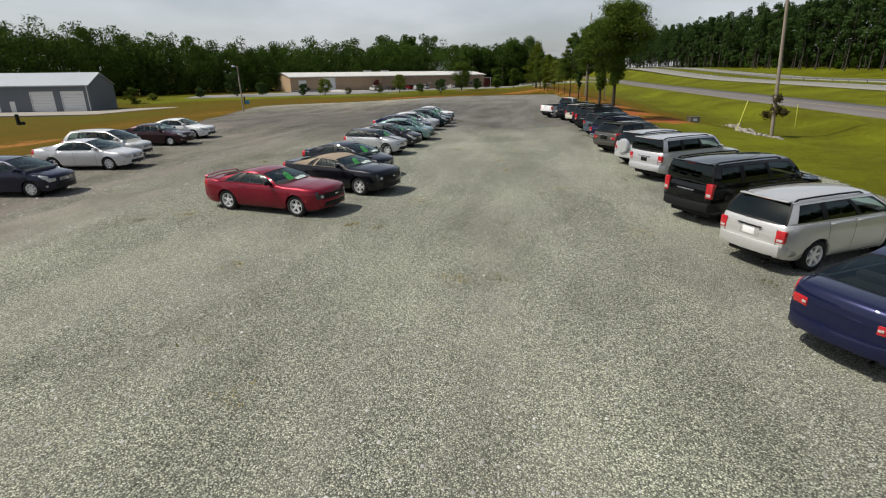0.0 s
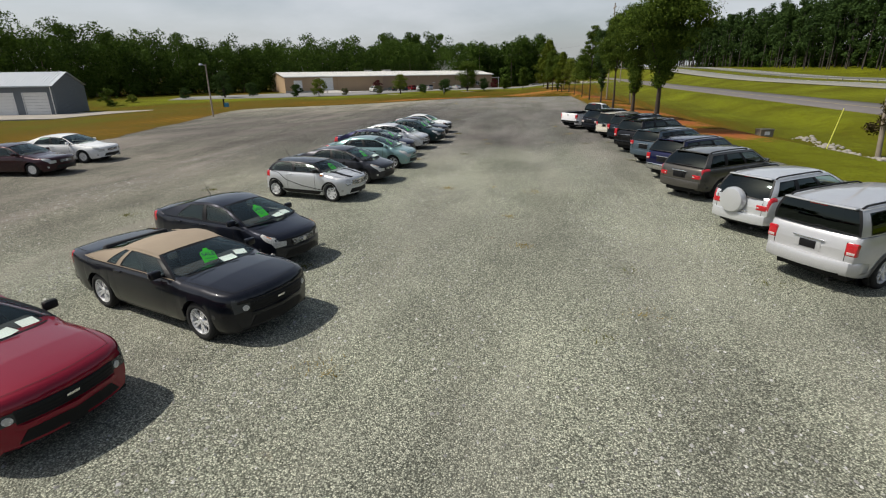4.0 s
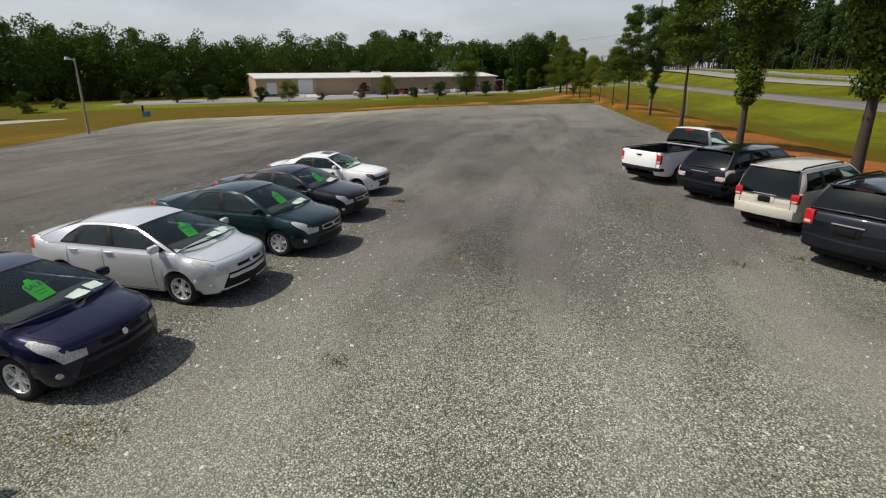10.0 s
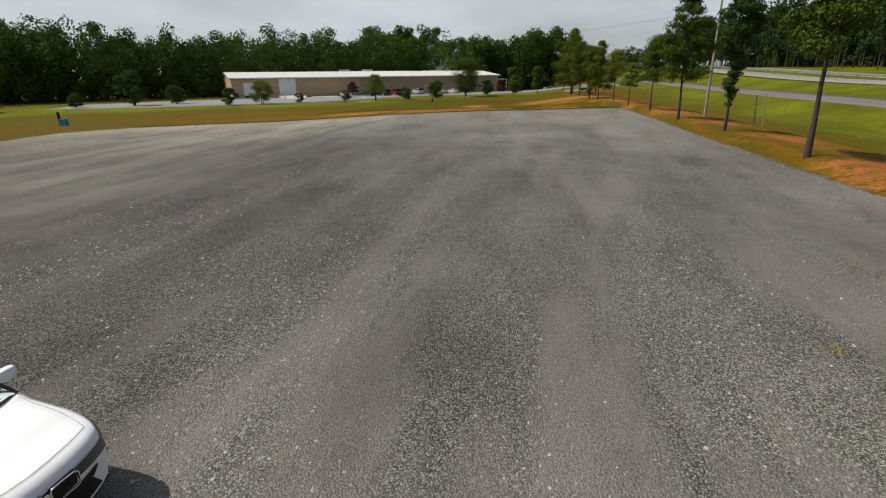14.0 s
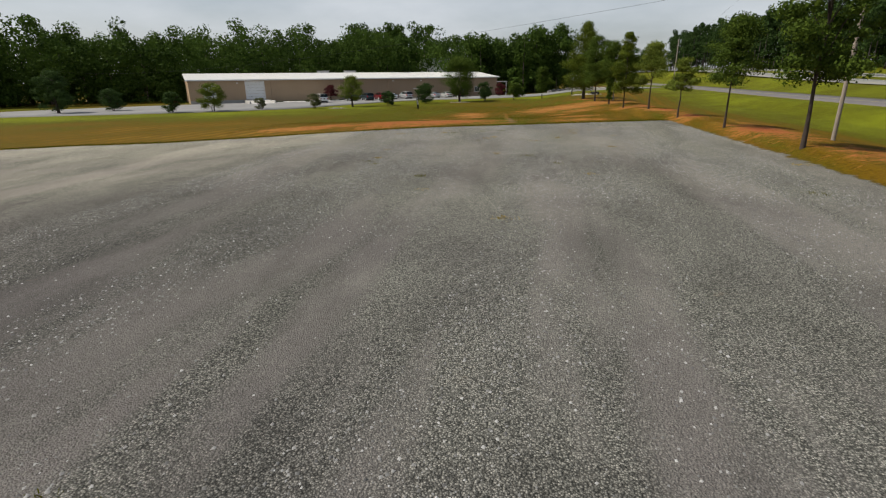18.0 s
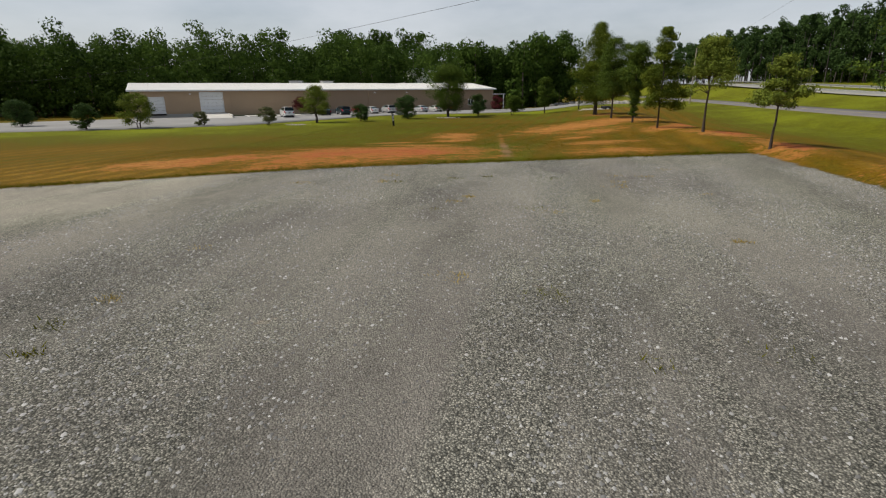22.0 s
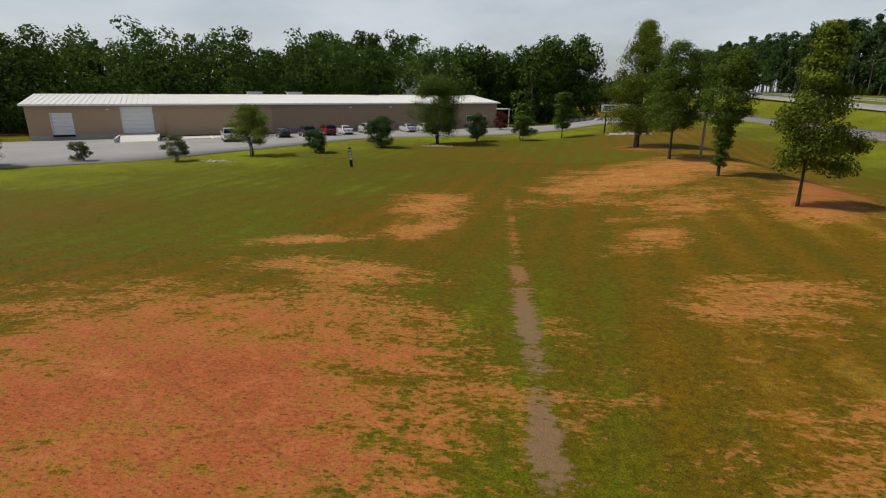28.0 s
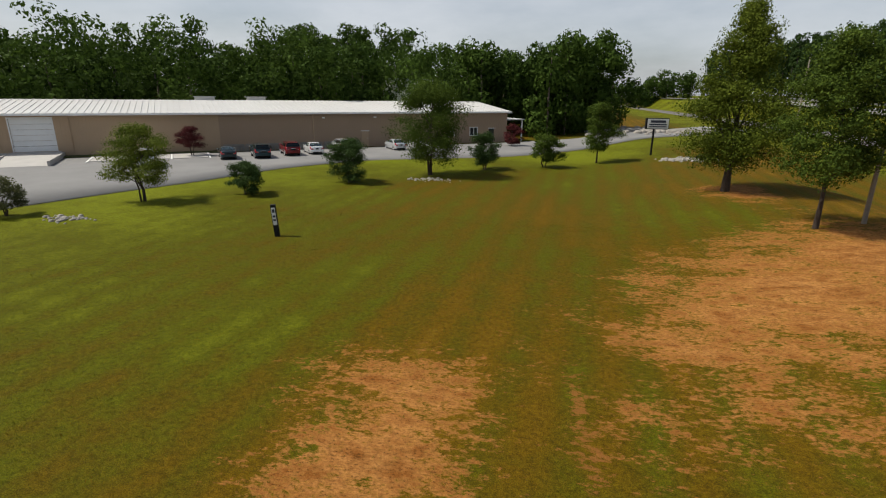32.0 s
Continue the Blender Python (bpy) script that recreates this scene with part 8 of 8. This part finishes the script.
    tree(*a, stems=st, group=PARK, seed=9, category="tree" if a[0] == "tree" else "shrub")

# ---- poles, wires, sign, small things ----
def wood_pole(x, y, h, r, label, lean=(0.0, 0.0)):
    root = thing("utility_pole", pose(x, y, float(ground_z(x, y))), label, "pole")
    bm = bmesh.new()
    cyl_bm(bm, (0, 0, -0.3), (lean[0], lean[1], h), r, r * 0.65, 14)
    part("pole", bm, M_POLE, root, smooth=True)
    return root


M_BROWNLEAF = leaf_mat("brown_ivy", (0.03, 0.026, 0.012), (0.085, 0.065, 0.028))
up1 = wood_pole(18.6, 54.6, 12.5, 0.13, "tall weathered wooden utility pole in the ditch", (-0.9, 0.05))
rng_ = np.random.default_rng(8)
cs_ = crown_centres(rng_, 1.2, 2.9, 0.75, 14, "oval")
v_, f_ = leaf_cloud(rng_, cs_, np.full(14, 0.35), np.full(14, 90), 0.14, shell=0.2)
link("ivy", mesh_np("ivy", v_, f_, M_BROWNLEAF), up1, "clump of brownish ivy round the pole")
up2 = wood_pole(9.4, 96.1, 11.5, 0.09, "tall weathered wooden utility pole beside the trees", (0.04, 0.0))
box_part("crossarm", (0.04, 0, 11.0), (0.1, 2.2, 0.12), M_POLE, up2)
up3 = wood_pole(6.4, 147.6, 5.2, 0.11, "pale bare pole standing among the trees")
up4 = wood_pole(27.0, 205.0, 11.0, 0.15, "distant utility pole by the road")
lp = thing("lamp_post", pose(-36.74, 78.9, float(ground_z(-36.74, 78.9))), "slim wooden lamp post with a small grey lamp", "lamp post")
bm = bmesh.new()
cyl_bm(bm, (0, 0, -0.3), (-0.55, 0.8, 5.8), 0.10, 0.075, 12)
part("pole", bm, M_POLE, lp, smooth=True)
bm = bmesh.new()
cyl_bm(bm, (-0.53, 0.78, 5.6), (-1.03, 0.58, 5.85), 0.03, None, 8)
part("bracket", bm, M_ALU, lp)
bm = bmesh.new()
cyl_bm(bm, (-1.03, 0.58, 5.9), (-1.03, 0.58, 5.68), 0.12, 0.20, 14)
part("lamp_head", bm, M_ALU, lp)


def wire(p, q, sag):
    pts = [Vector(p).lerp(Vector(q), i / 24) - Vector((0, 0, sag * 4 * (i / 24) * (1 - i / 24))) for i in range(25)]
    side = (Vector(q) - Vector(p)).cross(Vector((0, 0, 1))).normalized()
    ring = [side * 0.006 * math.cos(a) + Vector((0, 0, 0.006 * math.sin(a))) for a in (0.0, 1.2566, 2.5133, 3.7699, 5.0265)]
    v = np.array([tuple(c + o) for c in pts for o in ring])
    ii = np.arange(125).reshape(25, 5)
    f = np.stack([ii[:-1], np.roll(ii, -1, 1)[:-1], np.roll(ii, -1, 1)[1:], ii[1:]], -1).reshape(-1, 4)
    return tagged(new("overhead_wire", mesh_np("overhead_wire", v, f, M_BLACK)), "thin black overhead wire slung between poles", "wire", "overhead wires")


wire((9.6, 96.1, 7.3), (-92.0, 152.0, 5.2), 2.0)
wire((9.65, 97.1, 11.1), (27.0, 205.0, 10.6), 1.4)
wire((9.65, 95.1, 11.1), (17.7, 54.6, 12.1), 0.8)

sg_ = thing("sign", pose(2.3, 177.2, float(ground_z(2.3, 177.2)), 0, 0, 8), "white business sign on a single black post", "sign")
box_part("post", (0, 0, 1.3), (0.16, 0.16, 2.8), M_BLACK, sg_)
box_part("cabinet", (0.25, 0, 3.15), (2.3, 0.3, 1.1), M_BLACK, sg_, bevel=0.02)
face = box_part("sign_face", (0.30, -0.165, 3.15), (2.08, 0.03, 0.94), M_WHITE, sg_)
for z, wd, hh in ((3.36, 1.5, 0.24), (3.07, 1.75, 0.13), (2.86, 1.75, 0.11)):
    box_part("lettering_bar", (0.30, -0.184, z), (wd, 0.012, hh), M_INK, face)

M_DULLTAN = rough_mat("weathered_tan_paint", (0.21, 0.185, 0.135), 0.7, 4, 50, 0.6, bumps=0.1)
ub = thing("utility_box", pose(13.9, 57.6, float(ground_z(13.9, 57.6)), 0, 0, 12) @ Matrix.Scale(0.8, 4), "low weathered tan-grey utility box in the grass", "utility box")
box_part("box", (0, 0, 0.22), (1.0, 0.7, 0.5), M_DULLTAN, ub, bevel=0.03)
box_part("lid", (0, 0, 0.5), (1.08, 0.78, 0.08), M_DULLTAN, ub, bevel=0.02)
box_part("hatch", (0, -0.355, 0.24), (0.4, 0.03, 0.26), M_WHITE, ub)
M_YSTAKE = rough_mat("yellow_plastic", (0.62, 0.60, 0.10), 0.8, 4, 60, 0.6, bumps=0)
for x, y, ln in ((16.5, 55.7, (0.55, 0.2)), (20.3, 55.1, (-0.1, 0.1))):
    st = thing("guy_marker", pose(x, y, float(ground_z(x, y))), "thin yellow guy-wire marker stuck in the grass", "marker", "yellow guy markers")
    bm = bmesh.new()
    cyl_bm(bm, (0, 0, -0.1), (ln[0], ln[1], 2.3), 0.028, None, 8)
    part("rod", bm, M_YSTAKE, st)
for x, y, h in ((12.0, 94.0, 2.0), (11.8, 92.0, 2.1)):
    st = thing("wooden_stake", pose(x, y, float(ground_z(x, y)), 3, -5, 0), "thin brown wooden stake in the grass", "stake", "wooden stakes")
    bm = bmesh.new()
    cyl_bm(bm, (0, 0, -0.2), (0, 0, h), 0.045, 0.035, 8)
    part("stake", bm, M_POLE, st)
pp = thing("marker_post", pose(-20.2, 141.7, float(ground_z(-20.2, 141.7)), 0, -4, 20), "short square black and white marker post in the grass", "post")
box_part("post", (0, 0, 0.7), (0.22, 0.2, 1.55), M_BLACK, pp, bevel=0.012)
box_part("plate", (0, -0.104, 0.95), (0.17, 0.012, 0.8), M_WHITE, pp)
for z, hh in ((1.2, 0.16), (0.95, 0.1), (0.78, 0.1)):
    box_part("notice_bar", (0, -0.113, z), (0.11, 0.008, hh), M_INK, pp)
M_BLUE = rough_mat("blue_plastic", (0.03, 0.20, 0.34), 0.8, 4, 60, 0.5, bumps=0)
bx = thing("meter_box", pose(-46.4, 97.0, float(ground_z(-46.4, 97.0)), 0, 0, 15) @ Matrix.Scale(0.7, 4), "small blue box with a dark post behind it", "meter box")
box_part("box", (0.25, 0, 0.42), (0.9, 0.6, 0.9), M_BLUE, bx, bevel=0.03)
box_part("post", (-0.35, 0.2, 0.8), (0.26, 0.2, 1.9), M_BLACK, bx, bevel=0.02)
ps = thing("lawn_post", pose(-58.0, 66.0, float(ground_z(-58.0, 66.0))), "short dark post in the lawn before the workshop", "post")
box_part("post", (0, 0, 0.55), (0.28, 0.28, 1.35), M_BLACK, ps, bevel=0.02)
box_part("valve", (0.4, 0.1, 0.18), (0.5, 0.35, 0.4), M_BLACK, ps, bevel=0.04)


def rocks(name, label, spots, seed, rmin=0.12, rmax=0.38, mat=None):
    rng = np.random.default_rng(seed)
    vs, fs, k = [], [], 0
    for x, y in spots:
        n = 8
        a = np.arange(n) * 2 * np.pi / n
        r = rmin + (rmax - rmin) * rng.random() ** 2
        lo = np.stack([np.cos(a) * r * (0.8 + 0.4 * rng.random(n)), np.sin(a) * r * (0.8 + 0.4 * rng.random(n)), np.full(n, -0.05)], 1)
        mid = lo * [1.05, 1.05, 0] + [0, 0, r * 0.42] + rng.normal(size=(n, 3)) * r * 0.1
        top = lo * [0.5, 0.5, 0] + [0, 0, r * 0.8] + rng.normal(size=(n, 3)) * r * 0.08
        cap = np.repeat(top.mean(0)[None], n, 0)
        v = np.concatenate([lo, mid, top, cap]) + [x, y, float(ground_z(x, y))]
        i = np.arange(n)
        j = (i + 1) % n
        for b in range(3):
            fs.append(np.stack([b * n + i, b * n + j, (b + 1) * n + j, (b + 1) * n + i], 1) + k)
        vs.append(v)
        k += 4 * n
    return tagged(new(name, mesh_np(name, np.concatenate(vs), np.concatenate(fs), mat or M_STONE)), label, "rocks", kind="stuff")


rg = np.random.default_rng(21)
t_ = rg.random(150)
rocks("ditch_stones", "pale riprap stones along the ditch", np.stack([19.6 - 3.9 * t_ + rg.normal(size=150) * 0.45, 64.5 - 17.2 * t_ + rg.normal(size=150) * 0.5], 1), 1, 0.06, 0.20)
rocks("stone_heap", "small heap of pale stones in the grass", np.array([-32.3, 142.2]) + rg.normal(size=(60, 2)) * [0.6, 0.35], 2, 0.05, 0.15)
rocks("stone_heap", "ring of pale stones round a tree foot", np.array([-16.9, 159.2]) + rg.normal(size=(50, 2)) * [0.8, 0.4], 3, 0.05, 0.14)
rocks("stone_heap", "pale stones at the culvert mouth", np.array([4.2, 172.4]) + rg.normal(size=(80, 2)) * [1.1, 0.7], 4, 0.1, 0.28)
rocks("stone_bank", "bank of pale riprap beside the drive", np.array([10.0, 214.0]) + rg.normal(size=(240, 2)) * [5.5, 3.0], 5, 0.25, 0.7)
cv = thing("culvert", pose(6.2, 172.6, float(ground_z(6.2, 172.6)), 0, 0, 20), "black plastic culvert pipe end in the grass", "pipe")
v_, f_ = lathe([(0.26, -0.7), (0.31, -0.7), (0.31, 0.7), (0.26, 0.7), (0.26, -0.7)], 20)
c_ = link("pipe", mesh_np("pipe", v_, f_, M_BLACK, smooth=True), cv)
c_.matrix_local = Matrix.Translation((0, 0, 0.2)) @ Matrix.Rotation(radians(90), 4, "Z")

# pale shed behind the warehouse
sd_ = thing("shed", pose(-30.0, 210.5, -0.9, 0, 0, 38), "pale flat-roofed shed half hidden behind the warehouse", "building")
box_part("wall", (0, 0, 4.2), (12.5, 5.0, 8.4), M_WHITE, sd_)
box_part("parapet", (0, 0, 8.55), (12.9, 5.4, 0.3), M_GREYROOF, sd_)
for i in range(4):
    box_part("vent", (-4.5 + i * 3, -2.56, 7.5), (1.2, 0.1, 0.6), M_GLASSDARK, sd_)

# parked cars at the warehouse
FARG = "cars parked at the warehouse"
for nm, lb, base_, col, x, y, kw in (
    ("sedan", "dark teal sedan parked nose to the warehouse", SEDAN, (0.02, 0.035, 0.04), -37.9, 165.3, {}),
    ("suv", "dark teal SUV parked nose to the warehouse", SUV, (0.015, 0.04, 0.05), -35.3, 167.0, {}),
    ("suv", "dark red SUV parked nose to the warehouse", SUV, (0.18, 0.012, 0.014), -33.6, 169.9, {"rails": M_TRIM}),
    ("sedan", "white sedan parked nose to the warehouse", SEDAN, (0.74, 0.74, 0.73), -31.9, 171.9, {}),
    ("suv", "silver SUV parked nose to the warehouse", SUV, (0.5, 0.5, 0.5), -29.6, 174.6, {}),
    ("sedan", "silver sedan parked nose to the warehouse", SEDAN, (0.5, 0.51, 0.52), -24.6, 178.6, {}),
    ("sedan", "pale sedan parked nose to the warehouse", SEDAN, (0.6, 0.6, 0.58), -22.3, 180.4, {}),
    ("sedan", "dark sedan parked nose to the warehouse", SEDAN, (0.02, 0.02, 0.025), -20.0, 182.2, {}),
    ("van", "white van parked beside the loading ramp", SUV, (0.72, 0.72, 0.70), -41.0, 158.3, {"H": 1.95, "belt": 1.2}),
):
    vehicle(nm, lb, spec(base_, col=col, by_tail=True, far=True, **kw), (x, y), 128, FARG, size=CAR)


# ---- loose stones, grass blades, weeds ----
def nearest(field, x, y):
    """The value of a ground field at places."""
    i = np.clip(np.searchsorted(GY, y), 0, ny - 1)
    j = np.clip(np.searchsorted(GX, x), 0, nx - 1)
    return field[i, j]


def stone_mat(name, tone):
    m, nt, b = nodes_of(name)
    geo = nt.nodes.new("ShaderNodeNewGeometry")
    stops = [(0.0, 0.10), (0.4, 0.23), (0.8, 0.36), (1.0, 0.55)]
    nt.links.new(ramp(nt, geo.outputs["Random Per Island"], [(p, (v * tone, v * 0.985 * tone, v * 0.95 * tone)) for p, v in stops]), b.inputs["Base Color"])
    b.inputs["Roughness"].default_value = 0.9
    return m


def loose_stones(seed, n, x0, x1, y0, y1, lo, hi, mat):
    rng = np.random.default_rng(seed)
    x, y = x0 + (x1 - x0) * rng.random(n), y0 + (y1 - y0) * rng.random(n)
    clump = 1.2 * np.sin(x * 1.1 + 1.5 * np.sin(y * 0.13)) + 0.9 * np.sin(x * 2.3 - 0.10 * y + 1.2 * np.sin(y * 0.21)) + 0.6 * np.sin(y * 0.7 + 1.7 * np.sin(x * 0.6)) + rng.normal(size=n) * 0.7
    ok = (lot_distance(x, y) > 0.1) & (clump > np.where(y > 84, -0.8, 0.0))
    x, y = x[ok], y[ok]
    n = len(x)
    r = lo + (hi - lo) * rng.random(n) ** 2.5
    unit = np.array([(1, 0, 0), (0, 1, 0), (-1, 0, 0), (0, -1, 0), (0.1, 0.1, 0.95)], float)
    a = rng.random(n) * 6.283
    ca, sa = np.cos(a), np.sin(a)
    v = unit[None] * (0.65 + 0.7 * rng.random((n, 5, 1))) * r[:, None, None]
    v = np.stack([v[..., 0] * ca[:, None] - v[..., 1] * sa[:, None], v[..., 0] * sa[:, None] * 1.25 + v[..., 1] * ca[:, None] * 1.25, v[..., 2]], -1)
    v += np.stack([x, y, ground_z(x, y)], -1)[:, None]
    tri = np.array([(0, 1, 4), (1, 2, 4), (2, 3, 4), (3, 0, 4)])
    f = (tri[None] + 5 * np.arange(n)[:, None, None]).reshape(-1, 3)
    return tagged(new("loose_gravel", mesh_np("loose_gravel", v.reshape(-1, 3), f, mat)), "loose grey crushed stones scattered over the gravel lot", "gravel", kind="stuff")


loose_stones(31, 62000, -16.0, 12.0, 12.0, 54.0, 0.009, 0.026, stone_mat("fresh_stone", 1.0))
loose_stones(32, 140000, -15.0, 11.0, 54.0, 106.0, 0.008, 0.023, stone_mat("old_stone", 0.66))


loose_stones(33, 24000, -15.0, 7.0, 84.0, 106.0, 0.010, 0.027, stone_mat("coarse_stone", 0.70))


def blades(name, label, mat, x, y, h, seed, per=3, spread=0.05, flat=0.5):
    """Thin three-cornered blades in tufts."""
    rng = np.random.default_rng(seed)
    x, y, h = np.repeat(x, per), np.repeat(y, per), np.repeat(h, per)
    n = len(x)
    x, y = x + rng.normal(size=n) * spread, y + rng.normal(size=n) * spread
    h = h * (0.6 + 0.7 * rng.random(n))
    a = rng.random(n) * 6.283
    w = h * (0.10 + 0.10 * rng.random(n))
    z = ground_z(x, y) - 0.006
    lean = h * flat * (0.4 + rng.random(n))
    b = a + 1.2 + rng.random(n)
    p = np.stack([x, y, z], -1)
    side = np.stack([np.cos(a) * w, np.sin(a) * w, 0 * w], -1)
    tip = np.stack([np.cos(b) * lean, np.sin(b) * lean, h], -1)
    v = np.stack([p - side, p + side, p + side * 0.5 + tip * 0.6, p + tip], 1).reshape(-1, 3)
    f = np.arange(n * 4).reshape(-1, 4)
    return tagged(new(name, mesh_np(name, v, f, mat)), label, "grass", kind="stuff")


M_BLADE = leaf_mat("mown_blades", (0.086, 0.053, 0.002), (0.126, 0.076, 0.003), (0.21, 0.130, 0.018))
M_GREENBLADE = leaf_mat("green_blades", (0.056, 0.058, 0.002), (0.088, 0.084, 0.003), (0.14, 0.12, 0.009))
M_RUSTBLADE = leaf_mat("rusty_weeds", (0.13, 0.09, 0.02), (0.30, 0.22, 0.045), (0.34, 0.29, 0.06))
rg = np.random.default_rng(41)
N_ = 90000
bx_, by_ = -26 + 34 * rg.random(N_), 103 + 44 * rg.random(N_)
cl_, tr_ = nearest(clay, bx_, by_), nearest(trail, bx_, by_)
cl_ = cl_ + rg.normal(size=N_) * 0.12
keep_ = (lot_distance(bx_, by_) < -0.25) & (tr_ < 0.15) & (rg.random(N_) < np.where(cl_ > 0.30, 0.03, np.where(cl_ > 0.1, 0.16, 0.9)))
bx_, by_ = bx_[keep_], by_[keep_]
pat_ = np.sin(bx_ * 0.55 + 1.4 * np.sin(by_ * 0.21)) + np.sin(by_ * 0.33 + 1.1 * np.sin(bx_ * 0.4)) + rg.normal(size=len(bx_)) * 0.8 + 4.5 * nearest(lush, bx_, by_)
for nm_, mt_, ok_ in (("dry_grass_blades", M_BLADE, pat_ <= 0.35), ("green_grass_blades", M_GREENBLADE, pat_ > 0.35)):
    blades(nm_, "short mown %s grass blades over the field" % ("yellow-brown" if "dry" in nm_ else "green"), mt_, bx_[ok_], by_[ok_], 0.022 + 0.028 * rg.random(ok_.sum()), 42, 3, 0.05, 1.2)
# rim of taller grass along the gravel's far edge
t_ = rg.random(5200)
ex_, ey_ = np.interp(t_, np.linspace(0, 1, 8), [5.6, 2.0, -5.4, -12.3, -20.0, -26.2, -32.3, -37.3]), np.interp(t_, np.linspace(0, 1, 8), [110.5, 109.2, 106.0, 103.4, 100.4, 98.8, 98.3, 95.8])
blades("edge_grass", "uneven rim of taller grass along the gravel", M_GREENBLADE, ex_ + rg.normal(size=5200) * 0.25, ey_ + rg.normal(size=5200) * 0.28 + 0.15, 0.03 + 0.05 * rg.random(5200), 43, 4, 0.06)


def weed_spots(name, label, mat, spots, seed, r=0.16):
    rng = np.random.default_rng(seed)
    sx, sy = np.array(spots).T
    k = rng.integers(14, 46, len(sx))
    size = np.repeat(r * (0.5 + 0.9 * rng.random(len(sx))), k)
    n = k.sum()
    blades(name, label, mat, np.repeat(sx, k) + rng.normal(size=n) * size, np.repeat(sy, k) + rng.normal(size=n) * size * 0.8, 0.025 + 0.035 * rng.random(n), seed, 3, 0.03, 1.2)


few = np.random.default_rng(51)
scatter = np.stack([-12 + 22 * few.random(90), 18 + 88 * few.random(90)], 1)
weed_spots("green_weeds", "small green weeds growing through the gravel", M_GREENBLADE, [(2.93, 52.5), (3.42, 64.6), (-4.6, 56.5), (-6.8, 101.5), (-5.7, 102.0), (-3.6, 102.0)] + [tuple(p) for p in scatter[:40]], 52)
weed_spots("rusty_weeds", "dry rust and yellow weeds growing through the gravel", M_RUSTBLADE, [(2.4, 57.3), (2.1, 56.8), (3.7, 26.1), (-5.2, 46.3), (-5.85, 98.5), (-1.65, 100.75), (-1.5, 101.6), (-8.9, 100.6), (-9.0, 101.9), (0.5, 104.4), (-0.4, 102.8), (-6.1, 97.9)] + [tuple(p) for p in scatter[40:]], 53)

# ---- plan units to metres ----
bpy.context.view_layer.update()
for ob in [o for o in scene.objects if o.parent is None and o.type in ("MESH", "EMPTY")]:
    ob.matrix_world = Matrix.Scale(K, 4) @ ob.matrix_world
